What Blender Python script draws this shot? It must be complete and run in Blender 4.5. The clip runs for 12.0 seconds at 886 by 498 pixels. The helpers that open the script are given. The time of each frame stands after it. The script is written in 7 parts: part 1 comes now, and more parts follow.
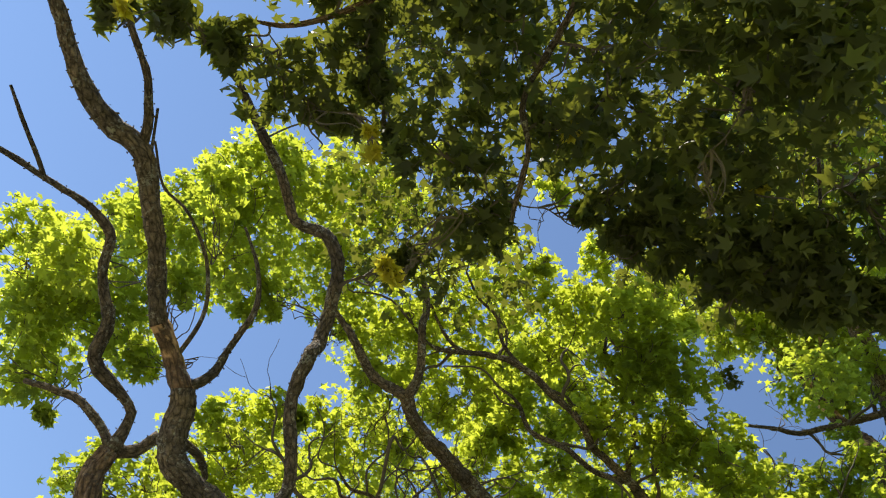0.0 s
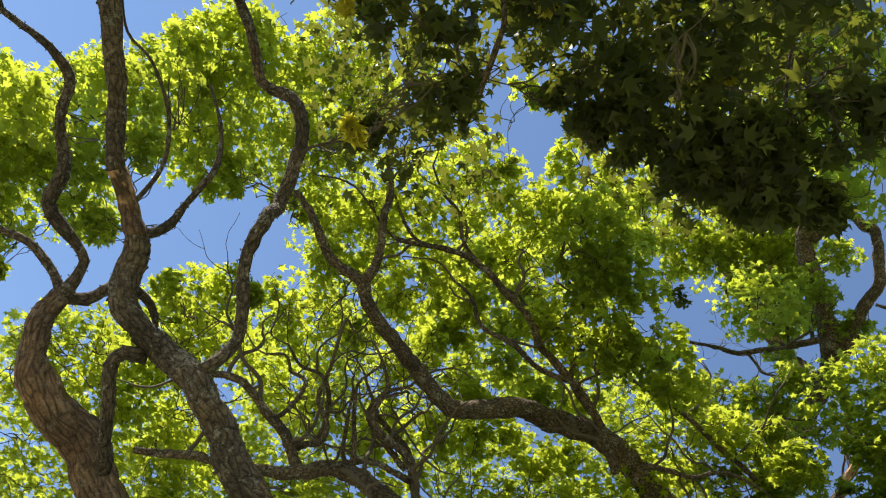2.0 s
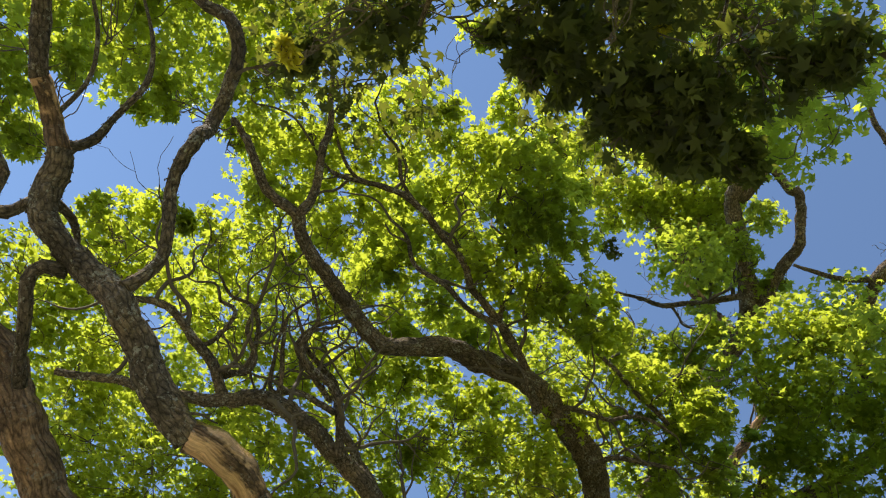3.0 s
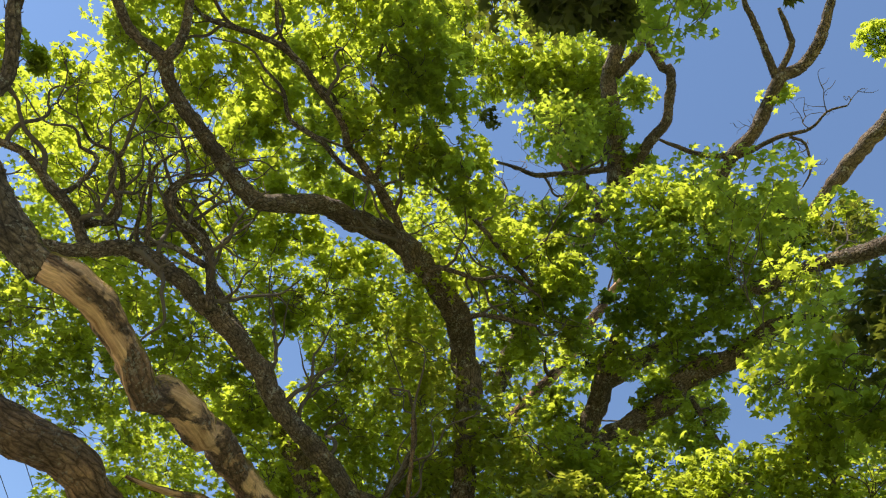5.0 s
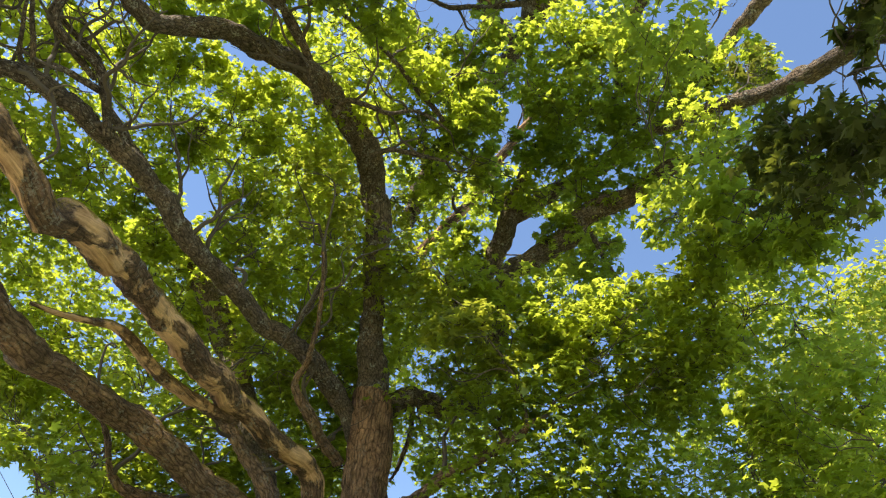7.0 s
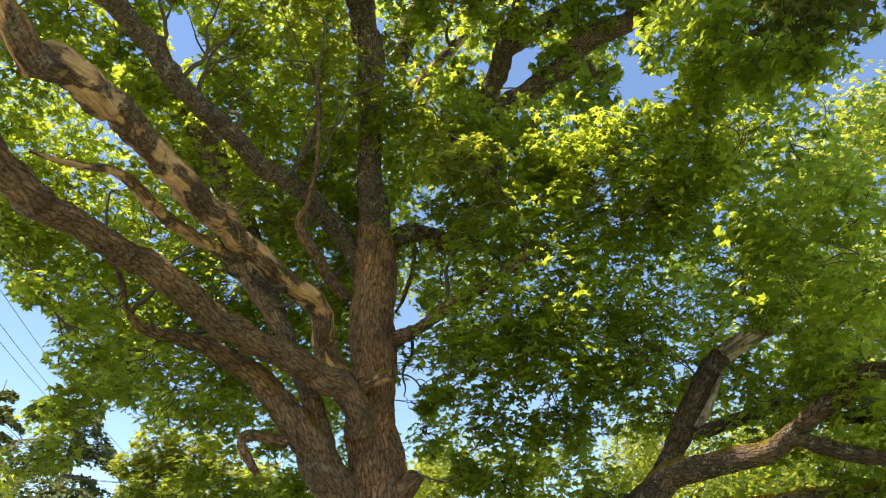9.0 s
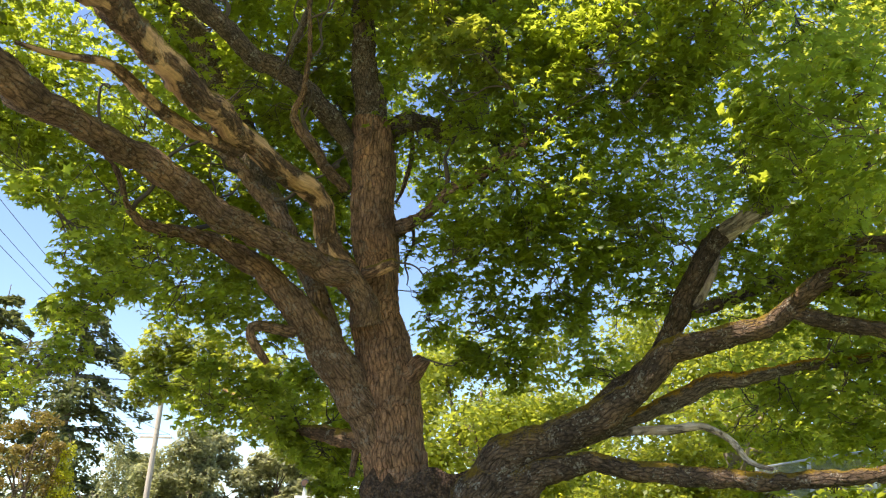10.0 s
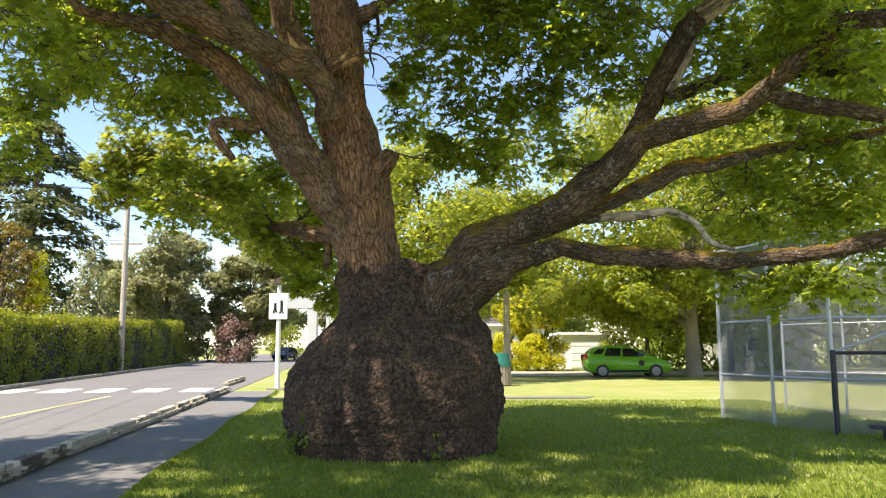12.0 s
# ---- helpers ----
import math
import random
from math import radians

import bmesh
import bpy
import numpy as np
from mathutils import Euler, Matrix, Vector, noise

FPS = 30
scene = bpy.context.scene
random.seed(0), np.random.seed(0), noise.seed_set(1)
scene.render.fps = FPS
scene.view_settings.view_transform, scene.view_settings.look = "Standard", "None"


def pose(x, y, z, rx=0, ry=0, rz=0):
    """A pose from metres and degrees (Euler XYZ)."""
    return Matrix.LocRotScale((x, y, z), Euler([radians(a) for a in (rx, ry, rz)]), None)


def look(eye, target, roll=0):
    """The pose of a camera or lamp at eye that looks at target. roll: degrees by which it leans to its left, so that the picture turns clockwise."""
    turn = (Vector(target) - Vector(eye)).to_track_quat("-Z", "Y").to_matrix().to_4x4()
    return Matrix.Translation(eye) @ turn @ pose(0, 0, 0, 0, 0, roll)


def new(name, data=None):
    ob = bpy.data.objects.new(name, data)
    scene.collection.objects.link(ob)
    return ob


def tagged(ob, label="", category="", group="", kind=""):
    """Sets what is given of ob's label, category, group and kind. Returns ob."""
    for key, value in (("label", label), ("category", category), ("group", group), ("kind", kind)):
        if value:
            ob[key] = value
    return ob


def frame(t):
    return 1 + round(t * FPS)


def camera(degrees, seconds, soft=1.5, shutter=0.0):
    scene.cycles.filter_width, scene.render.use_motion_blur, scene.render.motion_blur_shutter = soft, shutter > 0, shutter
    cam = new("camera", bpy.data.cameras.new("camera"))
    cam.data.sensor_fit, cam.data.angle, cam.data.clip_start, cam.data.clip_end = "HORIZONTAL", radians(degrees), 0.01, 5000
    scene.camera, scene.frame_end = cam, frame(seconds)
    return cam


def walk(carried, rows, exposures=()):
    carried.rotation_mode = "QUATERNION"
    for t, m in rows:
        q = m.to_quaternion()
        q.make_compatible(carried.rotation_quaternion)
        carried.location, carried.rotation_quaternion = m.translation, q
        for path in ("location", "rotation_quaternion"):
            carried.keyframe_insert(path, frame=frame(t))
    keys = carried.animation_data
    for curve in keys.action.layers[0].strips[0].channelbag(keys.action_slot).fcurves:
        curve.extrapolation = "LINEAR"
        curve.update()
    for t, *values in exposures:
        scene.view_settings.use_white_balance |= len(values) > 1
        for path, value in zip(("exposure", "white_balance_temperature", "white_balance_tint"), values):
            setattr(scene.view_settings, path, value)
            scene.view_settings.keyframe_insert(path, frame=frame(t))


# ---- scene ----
cam = camera(59.2, 12.0, 1.15)
PATH = [
    (0, (0.106, -0.385, 2.345), (-0.719, 0.122, 4.095), 38.4),
    (0.5, (0.058, -0.308, 2.31), (-0.763, 0.228, 4.053), 37.8),
    (1, (0.01, -0.213, 2.265), (-0.814, 0.38, 3.989), 37.5),
    (1.5, (0.016, -0.162, 2.233), (-0.794, 0.493, 3.941), 36.1),
    (2, (0.091, -0.069, 2.197), (-0.702, 0.661, 3.882), 33.9),
    (2.5, (0.132, -0.012, 2.167), (-0.604, 0.798, 3.84), 31.3),
    (3, (0.192, 0.032, 2.132), (-0.478, 0.92, 3.794), 28.4),
    (3.5, (0.265, 0.116, 2.062), (-0.308, 1.114, 3.698), 23.7),
    (3.7, (0.287, 0.118, 2.053), (-0.243, 1.164, 3.673), 21.6),
    (5.3, (0.296, 0.271, 1.96), (-0.037, 1.505, 3.498), 13.2),
    (5.5, (0.286, 0.284, 1.953), (0.003, 1.546, 3.479), 11.7),
    (6, (0.275, 0.307, 1.93), (0.081, 1.64, 3.408), 9.1),
    (6.5, (0.26, 0.309, 1.904), (0.096, 1.718, 3.314), 8.1),
    (7, (0.254, 0.321, 1.87), (0.115, 1.829, 3.177), 6.7),
    (7.2, (0.273, 0.294, 1.851), (0.144, 1.837, 3.116), 6.5),
    (8.8, (0.29, 0.301, 1.754), (0.169, 2.014, 2.779), 4.0),
    (9, (0.276, 0.29, 1.746), (0.158, 2.032, 2.722), 3.7),
    (9.5, (0.262, 0.309, 1.695), (0.142, 2.113, 2.551), 3.0),
    (10, (0.216, 0.349, 1.654), (0.113, 2.207, 2.389), 1.8),
    (10.5, (0.186, 0.377, 1.618), (0.106, 2.273, 2.25), 1.3),
    (11, (0.13, 0.413, 1.585), (0.097, 2.341, 2.116), 0.3),
    (11.5, (0.085, 0.444, 1.56), (0.08, 2.406, 1.949), 0.1),
    (12, (0.128, 0.544, 1.542), (0.118, 2.528, 1.792), -0.2),
]
walk(cam, [(t, look(eye, target, roll)) for t, eye, target, roll in PATH], [(0, 0.54, 6850, 11), (3.5, 0.56, 6850, 10), (7, 1.03, 6850, 11), (10, 1.12, 7000, 14), (12, 1.08, 7050, 16)])

# ---- light: sun high on the left, a little behind the viewer ----
SUN = Vector((-0.39, -0.34, 0.86)).normalized()
world = bpy.data.worlds.new("sky")
scene.world = world
world.use_nodes = True
sky = world.node_tree.nodes.new("ShaderNodeTexSky")
sky.sky_type, sky.sun_disc = "NISHITA", False
sky.sun_elevation = math.asin(SUN.z)
sky.sun_rotation = math.atan2(SUN.x, SUN.y)
sky.air_density, sky.dust_density, sky.ozone_density = 1.0, 0.0, 3.8
background = world.node_tree.nodes["Background"]
background.inputs["Strength"].default_value = 0.14
world.node_tree.links.new(sky.outputs[0], background.inputs[0])
sun = new("sun", bpy.data.lights.new("sun", "SUN"))
sun.data.energy, sun.data.angle, sun.data.color = 5.0, radians(0.53), (1.0, 0.94, 0.84)
sun.matrix_world = look((0, 0, 40), Vector((0, 0, 40)) - SUN)


# ---- materials ----
def material(name, build):
    mat = bpy.data.materials.new(name)
    mat.use_nodes = True
    nt = mat.node_tree
    build(nt, nt.nodes["Principled BSDF"], nt.nodes["Material Output"])
    return mat


def node(nt, kind, **values):
    n = nt.nodes.new("ShaderNode" + kind)
    for key, value in values.items():
        if key in n.inputs:
            n.inputs[key].default_value = value
        else:
            setattr(n, key, value)
    return n


def ramp(nt, factor, *stops):
    n = nt.nodes.new("ShaderNodeValToRGB")
    while len(n.color_ramp.elements) < len(stops):
        n.color_ramp.elements.new(0.5)
    for e, (p, c) in zip(n.color_ramp.elements, stops):
        e.position, e.color = p, (*c, 1)
    nt.links.new(factor, n.inputs[0])
    return n.outputs[0]


def mix(nt, factor, a, b, blend="MIX"):
    n = nt.nodes.new("ShaderNodeMix")
    n.data_type, n.blend_type = "RGBA", blend
    for socket, value in ((n.inputs[0], factor), (n.inputs[6], a), (n.inputs[7], b)):
        if isinstance(value, bpy.types.NodeSocket):
            nt.links.new(value, socket)
        elif isinstance(value, tuple):
            socket.default_value = (*value, 1)
        else:
            socket.default_value = value
    return n.outputs[2]


def noise_tex(nt, scale, detail=4.0, vector=None, rough=0.6, distortion=0.0):
    n = node(nt, "TexNoise", Scale=scale, Detail=detail, Roughness=rough, Distortion=distortion)
    if vector is not None:
        nt.links.new(vector, n.inputs["Vector"])
    return n.outputs[0]


def coords(nt, output="Object", scale=(1, 1, 1)):
    c = nt.nodes.new("ShaderNodeTexCoord")
    m = node(nt, "Mapping", Scale=scale)
    nt.links.new(c.outputs[output], m.inputs[0])
    return m.outputs[0]


def bump(nt, height, bsdf, strength, distance):
    n = node(nt, "Bump", Strength=strength, Distance=distance)
    nt.links.new(height, n.inputs["Height"])
    nt.links.new(n.outputs[0], bsdf.inputs["Normal"])


def plain(name, colour, rough=0.6, metal=0.0, grain=12.0, amount=0.25, relief=0.002):
    """Paint, metal, concrete: one colour with stains at two scales and a little relief."""
    def build(nt, bsdf, out):
        v = coords(nt)
        fine, coarse = noise_tex(nt, grain * 6, 3, v), noise_tex(nt, grain / 6, 4, v)
        dark = tuple(c * (1 - amount) for c in colour)
        light = tuple(min(1, c * (1 + amount * 0.6)) for c in colour)
        both = mix(nt, 0.5, fine, coarse)
        nt.links.new(ramp(nt, both, (0.3, dark), (0.55, colour), (0.75, light)), bsdf.inputs["Base Color"])
        bsdf.inputs["Roughness"].default_value, bsdf.inputs["Metallic"].default_value = rough, metal
        if relief:
            bump(nt, fine, bsdf, 0.4, relief)
    return material(name, build)


def bark_material(name, ridge, furrow, pale=None, pale_amount=0.0, moss=0.35, moss_colour=(0.13, 0.11, 0.018), wide=20.0, tall=5.0, depth=0.03, warts=0.0, lichen_amount=0.45):
    """Bark: long plates parted by furrows along the limb, grain, specks of lichen, bare wood and moss on the upper side."""
    def build(nt, bsdf, out):
        uv = coords(nt, "UV", (wide, tall, 1))
        ob = coords(nt)
        wander = node(nt, "TexNoise", Scale=0.7, Detail=4.0, Roughness=0.6)
        nt.links.new(uv, wander.inputs["Vector"])
        bent = node(nt, "VectorMath", operation="MULTIPLY_ADD")
        nt.links.new(wander.outputs[1], bent.inputs[0])
        bent.inputs[1].default_value = (1.5, 1.3, 0.0)
        nt.links.new(uv, bent.inputs[2])
        plates = node(nt, "TexVoronoi", feature="DISTANCE_TO_EDGE", Scale=1.0, voronoi_dimensions="2D")
        nt.links.new(bent.outputs[0], plates.inputs["Vector"])
        strands = noise_tex(nt, 1.0, 8, coords(nt, "UV", (wide * 1.9, tall * 1.3, 1)), 0.7, 0.5)
        fine, grit, coarse = noise_tex(nt, 38, 6, ob, 0.72), noise_tex(nt, 120, 3, ob), noise_tex(nt, 2.2, 6, ob, 0.65)
        body = mix(nt, ramp(nt, mix(nt, 0.5, fine, strands), (0.36, (0, 0, 0)), (0.64, (1, 1, 1))), tuple(c * 0.42 for c in ridge), tuple(c * 1.55 for c in ridge))
        body = mix(nt, grit, mix(nt, 1.0, body, (0.7, 0.7, 0.7), "MULTIPLY"), mix(nt, 1.0, body, (1.3, 1.3, 1.3), "MULTIPLY"))
        stain = ramp(nt, coarse, (0.34, (0.50, 0.52, 0.56)), (0.52, (0.95, 0.95, 0.95)), (0.68, (1.35, 1.25, 1.12)))
        body = mix(nt, 1.0, body, stain, "MULTIPLY")
        cleft = ramp(nt, plates.outputs[0], (0.0, (0, 0, 0)), (0.14, (0.7, 0.7, 0.7)), (0.32, (1, 1, 1)))
        furrows = noise_tex(nt, 0.9, 8, bent.outputs[0], 0.72, 0.7)
        ridges = ramp(nt, furrows, (0.39, (0, 0, 0)), (0.47, (0.5, 0.5, 0.5)), (0.56, (1, 1, 1)))
        edge = mix(nt, 0.62, ridges, cleft)
        if warts:
            pits = node(nt, "TexVoronoi", Scale=warts)
            nt.links.new(ob, pits.inputs["Vector"])
            edge = mix(nt, 0.62, edge, ramp(nt, pits.outputs[0], (0.15, (1, 1, 1)), (0.70, (0.05, 0.05, 0.05))))
        colour = mix(nt, edge, furrow, body)
        speck = mix(nt, 0.5, noise_tex(nt, 30, 4, ob, 0.7), noise_tex(nt, 5, 4, ob, 0.7))
        lichen = ramp(nt, speck, (0.545, (0, 0, 0)), (0.60, (lichen_amount,) * 3))
        colour = mix(nt, lichen, colour, (0.40, 0.37, 0.31))
        if pale:
            patch = mix(nt, 0.35, noise_tex(nt, 1.0, 6, coords(nt, "UV", (4.5, 1.5, 1)), 0.62, 0.6), noise_tex(nt, 1.7, 6, ob, 0.68, 0.4))
            bare = ramp(nt, patch, (0.60 - pale_amount * 0.3, (0, 0, 0)), (0.65 - pale_amount * 0.3, (1, 1, 1)))
            grain = noise_tex(nt, 1.0, 7, coords(nt, "UV", (30, 1.6, 1)), 0.7)
            wood = mix(nt, ramp(nt, mix(nt, 0.45, grain, coarse), (0.36, (0, 0, 0)), (0.64, (1, 1, 1))), tuple(c * k for c, k in zip(pale, (0.36, 0.28, 0.22))), tuple(c * 1.35 for c in pale))
            colour = mix(nt, bare, colour, wood)
            edge = mix(nt, bare, edge, mix(nt, 0.75, (0.35, 0.35, 0.35), grain))
        up = nt.nodes.new("ShaderNodeNewGeometry")
        split = nt.nodes.new("ShaderNodeSeparateXYZ")
        nt.links.new(up.outputs["Normal"], split.inputs[0])
        lift = node(nt, "Math", operation="MULTIPLY_ADD")
        nt.links.new(split.outputs[2], lift.inputs[0])
        lift.inputs[1].default_value = 0.28
        nt.links.new(mix(nt, 0.35, coarse, fine), lift.inputs[2])
        cover = ramp(nt, lift.outputs[0], (0.80 - moss * 0.35, (0, 0, 0)), (0.90 - moss * 0.35, (1, 1, 1)))
        colour = mix(nt, cover, colour, mix(nt, fine, tuple(c * 0.35 for c in moss_colour), tuple(c * 1.7 for c in moss_colour)))
        nt.links.new(colour, bsdf.inputs["Base Color"])
        bsdf.inputs["Roughness"].default_value = 0.9
        bsdf.inputs["Specular IOR Level"].default_value = 0.2
        height = mix(nt, 0.35, edge, fine)
        bump(nt, height, bsdf, 1.0, depth)
    return material(name, build)


BARK = bark_material("bark", (0.235, 0.17, 0.12), (0.028, 0.020, 0.014), depth=0.045, lichen_amount=0.75, wide=20, tall=10)
TRUNK_BARK = bark_material("trunk_bark", (0.46, 0.255, 0.148), (0.050, 0.028, 0.018), moss=0.10, wide=16, tall=4.8, depth=0.06, lichen_amount=0.25)
BURL_BARK = bark_material("burl_bark", (0.185, 0.115, 0.073), (0.018, 0.012, 0.009), moss=0.10, wide=9, tall=5, depth=0.06, warts=22.0, lichen_amount=0.15)
PALE_BARK = bark_material("peeling_bark", (0.23, 0.135, 0.085), (0.040, 0.026, 0.018), pale=(0.68, 0.42, 0.24), pale_amount=0.37, moss=0.62, moss_colour=(0.20, 0.14, 0.018), depth=0.03)
MOSS_BARK = bark_material("mossy_bark", (0.24, 0.18, 0.13), (0.03, 0.022, 0.015), moss=0.78, moss_colour=(0.42, 0.22, 0.02), lichen_amount=0.8, depth=0.04)
BARE_WOOD = bark_material("bleached_wood", (0.30, 0.23, 0.17), (0.05, 0.04, 0.03), pale=(0.60, 0.50, 0.39), pale_amount=0.5, moss=0.0)
BROWN_BARK = bark_material("brown_limb_bark", (0.37, 0.225, 0.137), (0.055, 0.032, 0.020), wide=17, tall=5.2, moss=0.42, moss_colour=(0.19, 0.135, 0.018), depth=0.05, lichen_amount=0.45)
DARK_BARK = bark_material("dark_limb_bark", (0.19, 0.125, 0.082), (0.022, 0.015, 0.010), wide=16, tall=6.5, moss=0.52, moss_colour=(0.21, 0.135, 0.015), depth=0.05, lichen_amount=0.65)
BARKS = {"bark": BARK, "brown": BROWN_BARK, "trunk": TRUNK_BARK, "pale": PALE_BARK, "moss": MOSS_BARK, "dead": BARK, "bare": BARE_WOOD, "dark": DARK_BARK}
SCALE = plain("bark_scale", (0.115, 0.080, 0.055), 0.95, 0, 20, 0.6, 0.0)
TWIG = plain("twig_bark", (0.10, 0.075, 0.055), 0.9)


def leaf_material(name, deep, fresh, through_light, share=0.5, gloss=0.45):
    """Leaves: a diffuse, slightly glossy face and light that passes through the blade; each leaf has its own tone."""
    def build(nt, bsdf, out):
        geo = nt.nodes.new("ShaderNodeNewGeometry")
        tone = ramp(nt, geo.outputs["Random Per Island"], (0.0, deep), (0.6, tuple((a + b) / 2 for a, b in zip(deep, fresh))), (0.93, fresh), (1.0, tuple(min(1, c * 1.5) for c in fresh)))
        spots = noise_tex(nt, 30, 3, coords(nt))
        nt.links.new(mix(nt, spots, mix(nt, 1.0, tone, (0.7, 0.7, 0.7), "MULTIPLY"), tone), bsdf.inputs["Base Color"])
        bsdf.inputs["Roughness"].default_value = gloss
        bsdf.inputs["Specular IOR Level"].default_value = 0.35
        tr = nt.nodes.new("ShaderNodeBsdfTranslucent")
        glow = ramp(nt, geo.outputs["Random Per Island"], (0.0, tuple(c * 0.75 for c in through_light)), (1.0, tuple(min(1, c * 1.15) for c in through_light)))
        nt.links.new(glow, tr.inputs[0])
        m = nt.nodes.new("ShaderNodeMixShader")
        m.inputs[0].default_value = share
        nt.links.new(bsdf.outputs[0], m.inputs[1])
        nt.links.new(tr.outputs[0], m.inputs[2])
        nt.links.new(m.outputs[0], out.inputs[0])
    return material(name, build)


LEAF = leaf_material("maple_leaf", (0.058, 0.114, 0.026), (0.140, 0.205, 0.038), (0.58, 0.655, 0.058), 0.65)
# the maple leaf tinted olive and darkened: crown shade put into its colour
LEAF_OLIVE_SHADE = leaf_material("olive_shade_leaf", (0.042, 0.052, 0.019), (0.095, 0.108, 0.032), (0.20, 0.22, 0.026), 0.5)
# neighbour trees' own bright tone; on maple sprays it puts sunlight into the colour
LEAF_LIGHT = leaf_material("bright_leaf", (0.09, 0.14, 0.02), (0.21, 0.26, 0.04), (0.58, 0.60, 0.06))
LEAF_YELLOW = leaf_material("yellow_leaf", (0.32, 0.28, 0.02), (0.55, 0.46, 0.04), (0.75, 0.66, 0.05))
LEAF_DULL = leaf_material("dull_leaf", (0.17, 0.18, 0.09), (0.34, 0.34, 0.18), (0.52, 0.52, 0.22), 0.5)
LEAF_GOLD = leaf_material("golden_leaf", (0.36, 0.36, 0.015), (0.74, 0.68, 0.035), (0.8, 0.75, 0.03), 0.4)
LEAF_OCHRE = leaf_material("ochre_leaf", (0.16, 0.12, 0.03), (0.30, 0.22, 0.05), (0.36, 0.26, 0.04), 0.35)
NEEDLE = leaf_material("cedar_needle", (0.08, 0.11, 0.05), (0.25, 0.27, 0.11), (0.26, 0.28, 0.08), 0.35)
HEDGE_LEAF = leaf_material("hedge_leaf", (0.09, 0.13, 0.012), (0.26, 0.27, 0.025), (0.45, 0.48, 0.03), 0.42)
BLADE = leaf_material("grass_blade", (0.10, 0.165, 0.016), (0.29, 0.35, 0.055), (0.50, 0.57, 0.06), 0.45, 0.6)


def grass_build(nt, bsdf, out):
    v = coords(nt)
    fine, mid, wide = noise_tex(nt, 26, 6, v, 0.7), noise_tex(nt, 1.2, 5, v), noise_tex(nt, 0.15, 4, v)
    green = mix(nt, fine, (0.12, 0.18, 0.028), (0.33, 0.375, 0.10))
    dry = mix(nt, fine, (0.28, 0.26, 0.12), (0.46, 0.43, 0.22))
    patch = ramp(nt, mix(nt, 0.5, mid, wide), (0.38, (0, 0, 0)), (0.62, (0.75, 0.75, 0.75)))
    nt.links.new(mix(nt, patch, green, dry), bsdf.inputs["Base Color"])
    bsdf.inputs["Roughness"].default_value = 0.9
    bsdf.inputs["Specular IOR Level"].default_value = 0.15
    bump(nt, fine, bsdf, 0.8, 0.03)


GRASS = material("lawn", grass_build)


def asphalt_build(nt, bsdf, out):
    v = coords(nt)
    grit, wear, big = noise_tex(nt, 90, 3, v), noise_tex(nt, 2.5, 5, v), noise_tex(nt, 0.25, 4, v)
    cracks = node(nt, "TexVoronoi", feature="DISTANCE_TO_EDGE", Scale=0.35)
    warp = node(nt, "VectorMath", operation="ADD")
    wob = node(nt, "TexNoise", Scale=1.5, Detail=4.0)
    nt.links.new(v, wob.inputs["Vector"])
    nt.links.new(v, warp.inputs[0])
    nt.links.new(wob.outputs[1], warp.inputs[1])
    nt.links.new(warp.outputs[0], cracks.inputs["Vector"])
    base = mix(nt, grit, (0.105, 0.102, 0.098), (0.21, 0.205, 0.195))
    base = mix(nt, mix(nt, 0.5, wear, big), mix(nt, 1.0, base, (0.8, 0.8, 0.8), "MULTIPLY"), mix(nt, 1.0, base, (1.25, 1.24, 1.22), "MULTIPLY"))
    line = ramp(nt, cracks.outputs[0], (0.0, (0, 0, 0)), (0.012, (1, 1, 1)))
    nt.links.new(mix(nt, line, mix(nt, 1.0, base, (0.72, 0.72, 0.72), "MULTIPLY"), base), bsdf.inputs["Base Color"])
    bsdf.inputs["Roughness"].default_value = 0.85
    bump(nt, grit, bsdf, 0.5, 0.004)


ASPHALT = material("asphalt", asphalt_build)
CONCRETE = plain("weathered_concrete", (0.30, 0.28, 0.24), 0.9, 0, 9, 0.5, 0.006)


def kerb_build(nt, bsdf, out):
    v = coords(nt)
    info = nt.nodes.new("ShaderNodeObjectInfo")
    fine, blot = noise_tex(nt, 40, 4, v), noise_tex(nt, 2.0, 5, v, 0.65)
    light = mix(nt, fine, (0.36, 0.31, 0.235), (0.62, 0.55, 0.44))
    dark = mix(nt, fine, (0.05, 0.045, 0.035), (0.13, 0.11, 0.085))
    shift = node(nt, "Math", operation="MULTIPLY_ADD")
    nt.links.new(info.outputs["Random"], shift.inputs[0])
    shift.inputs[1].default_value = 0.16
    nt.links.new(blot, shift.inputs[2])
    nt.links.new(mix(nt, ramp(nt, shift.outputs[0], (0.60, (0, 0, 0)), (0.68, (1, 1, 1))), light, dark), bsdf.inputs["Base Color"])
    bsdf.inputs["Roughness"].default_value = 0.9
    bump(nt, fine, bsdf, 0.6, 0.01)


KERB = material("mossy_kerb_concrete", kerb_build)
WHITE_LINE = plain("road_paint_white", (0.72, 0.71, 0.68), 0.7, 0, 14, 0.25)
YELLOW_LINE = plain("road_paint_yellow", (0.58, 0.48, 0.22), 0.7, 0, 14, 0.3)
WHITE_PAINT = plain("white_paint", (0.78, 0.77, 0.74), 0.5, 0, 5, 0.12, 0.0)
PORTAL_PAINT = plain("grey_white_paint", (0.52, 0.53, 0.52), 0.6, 0, 5, 0.15, 0.0)
CREAM_PAINT = plain("cream_siding", (0.62, 0.58, 0.52), 0.7, 0, 5, 0.15)
GREY_ROOF = plain("roof_shingle", (0.16, 0.15, 0.145), 0.9, 0, 10, 0.35)
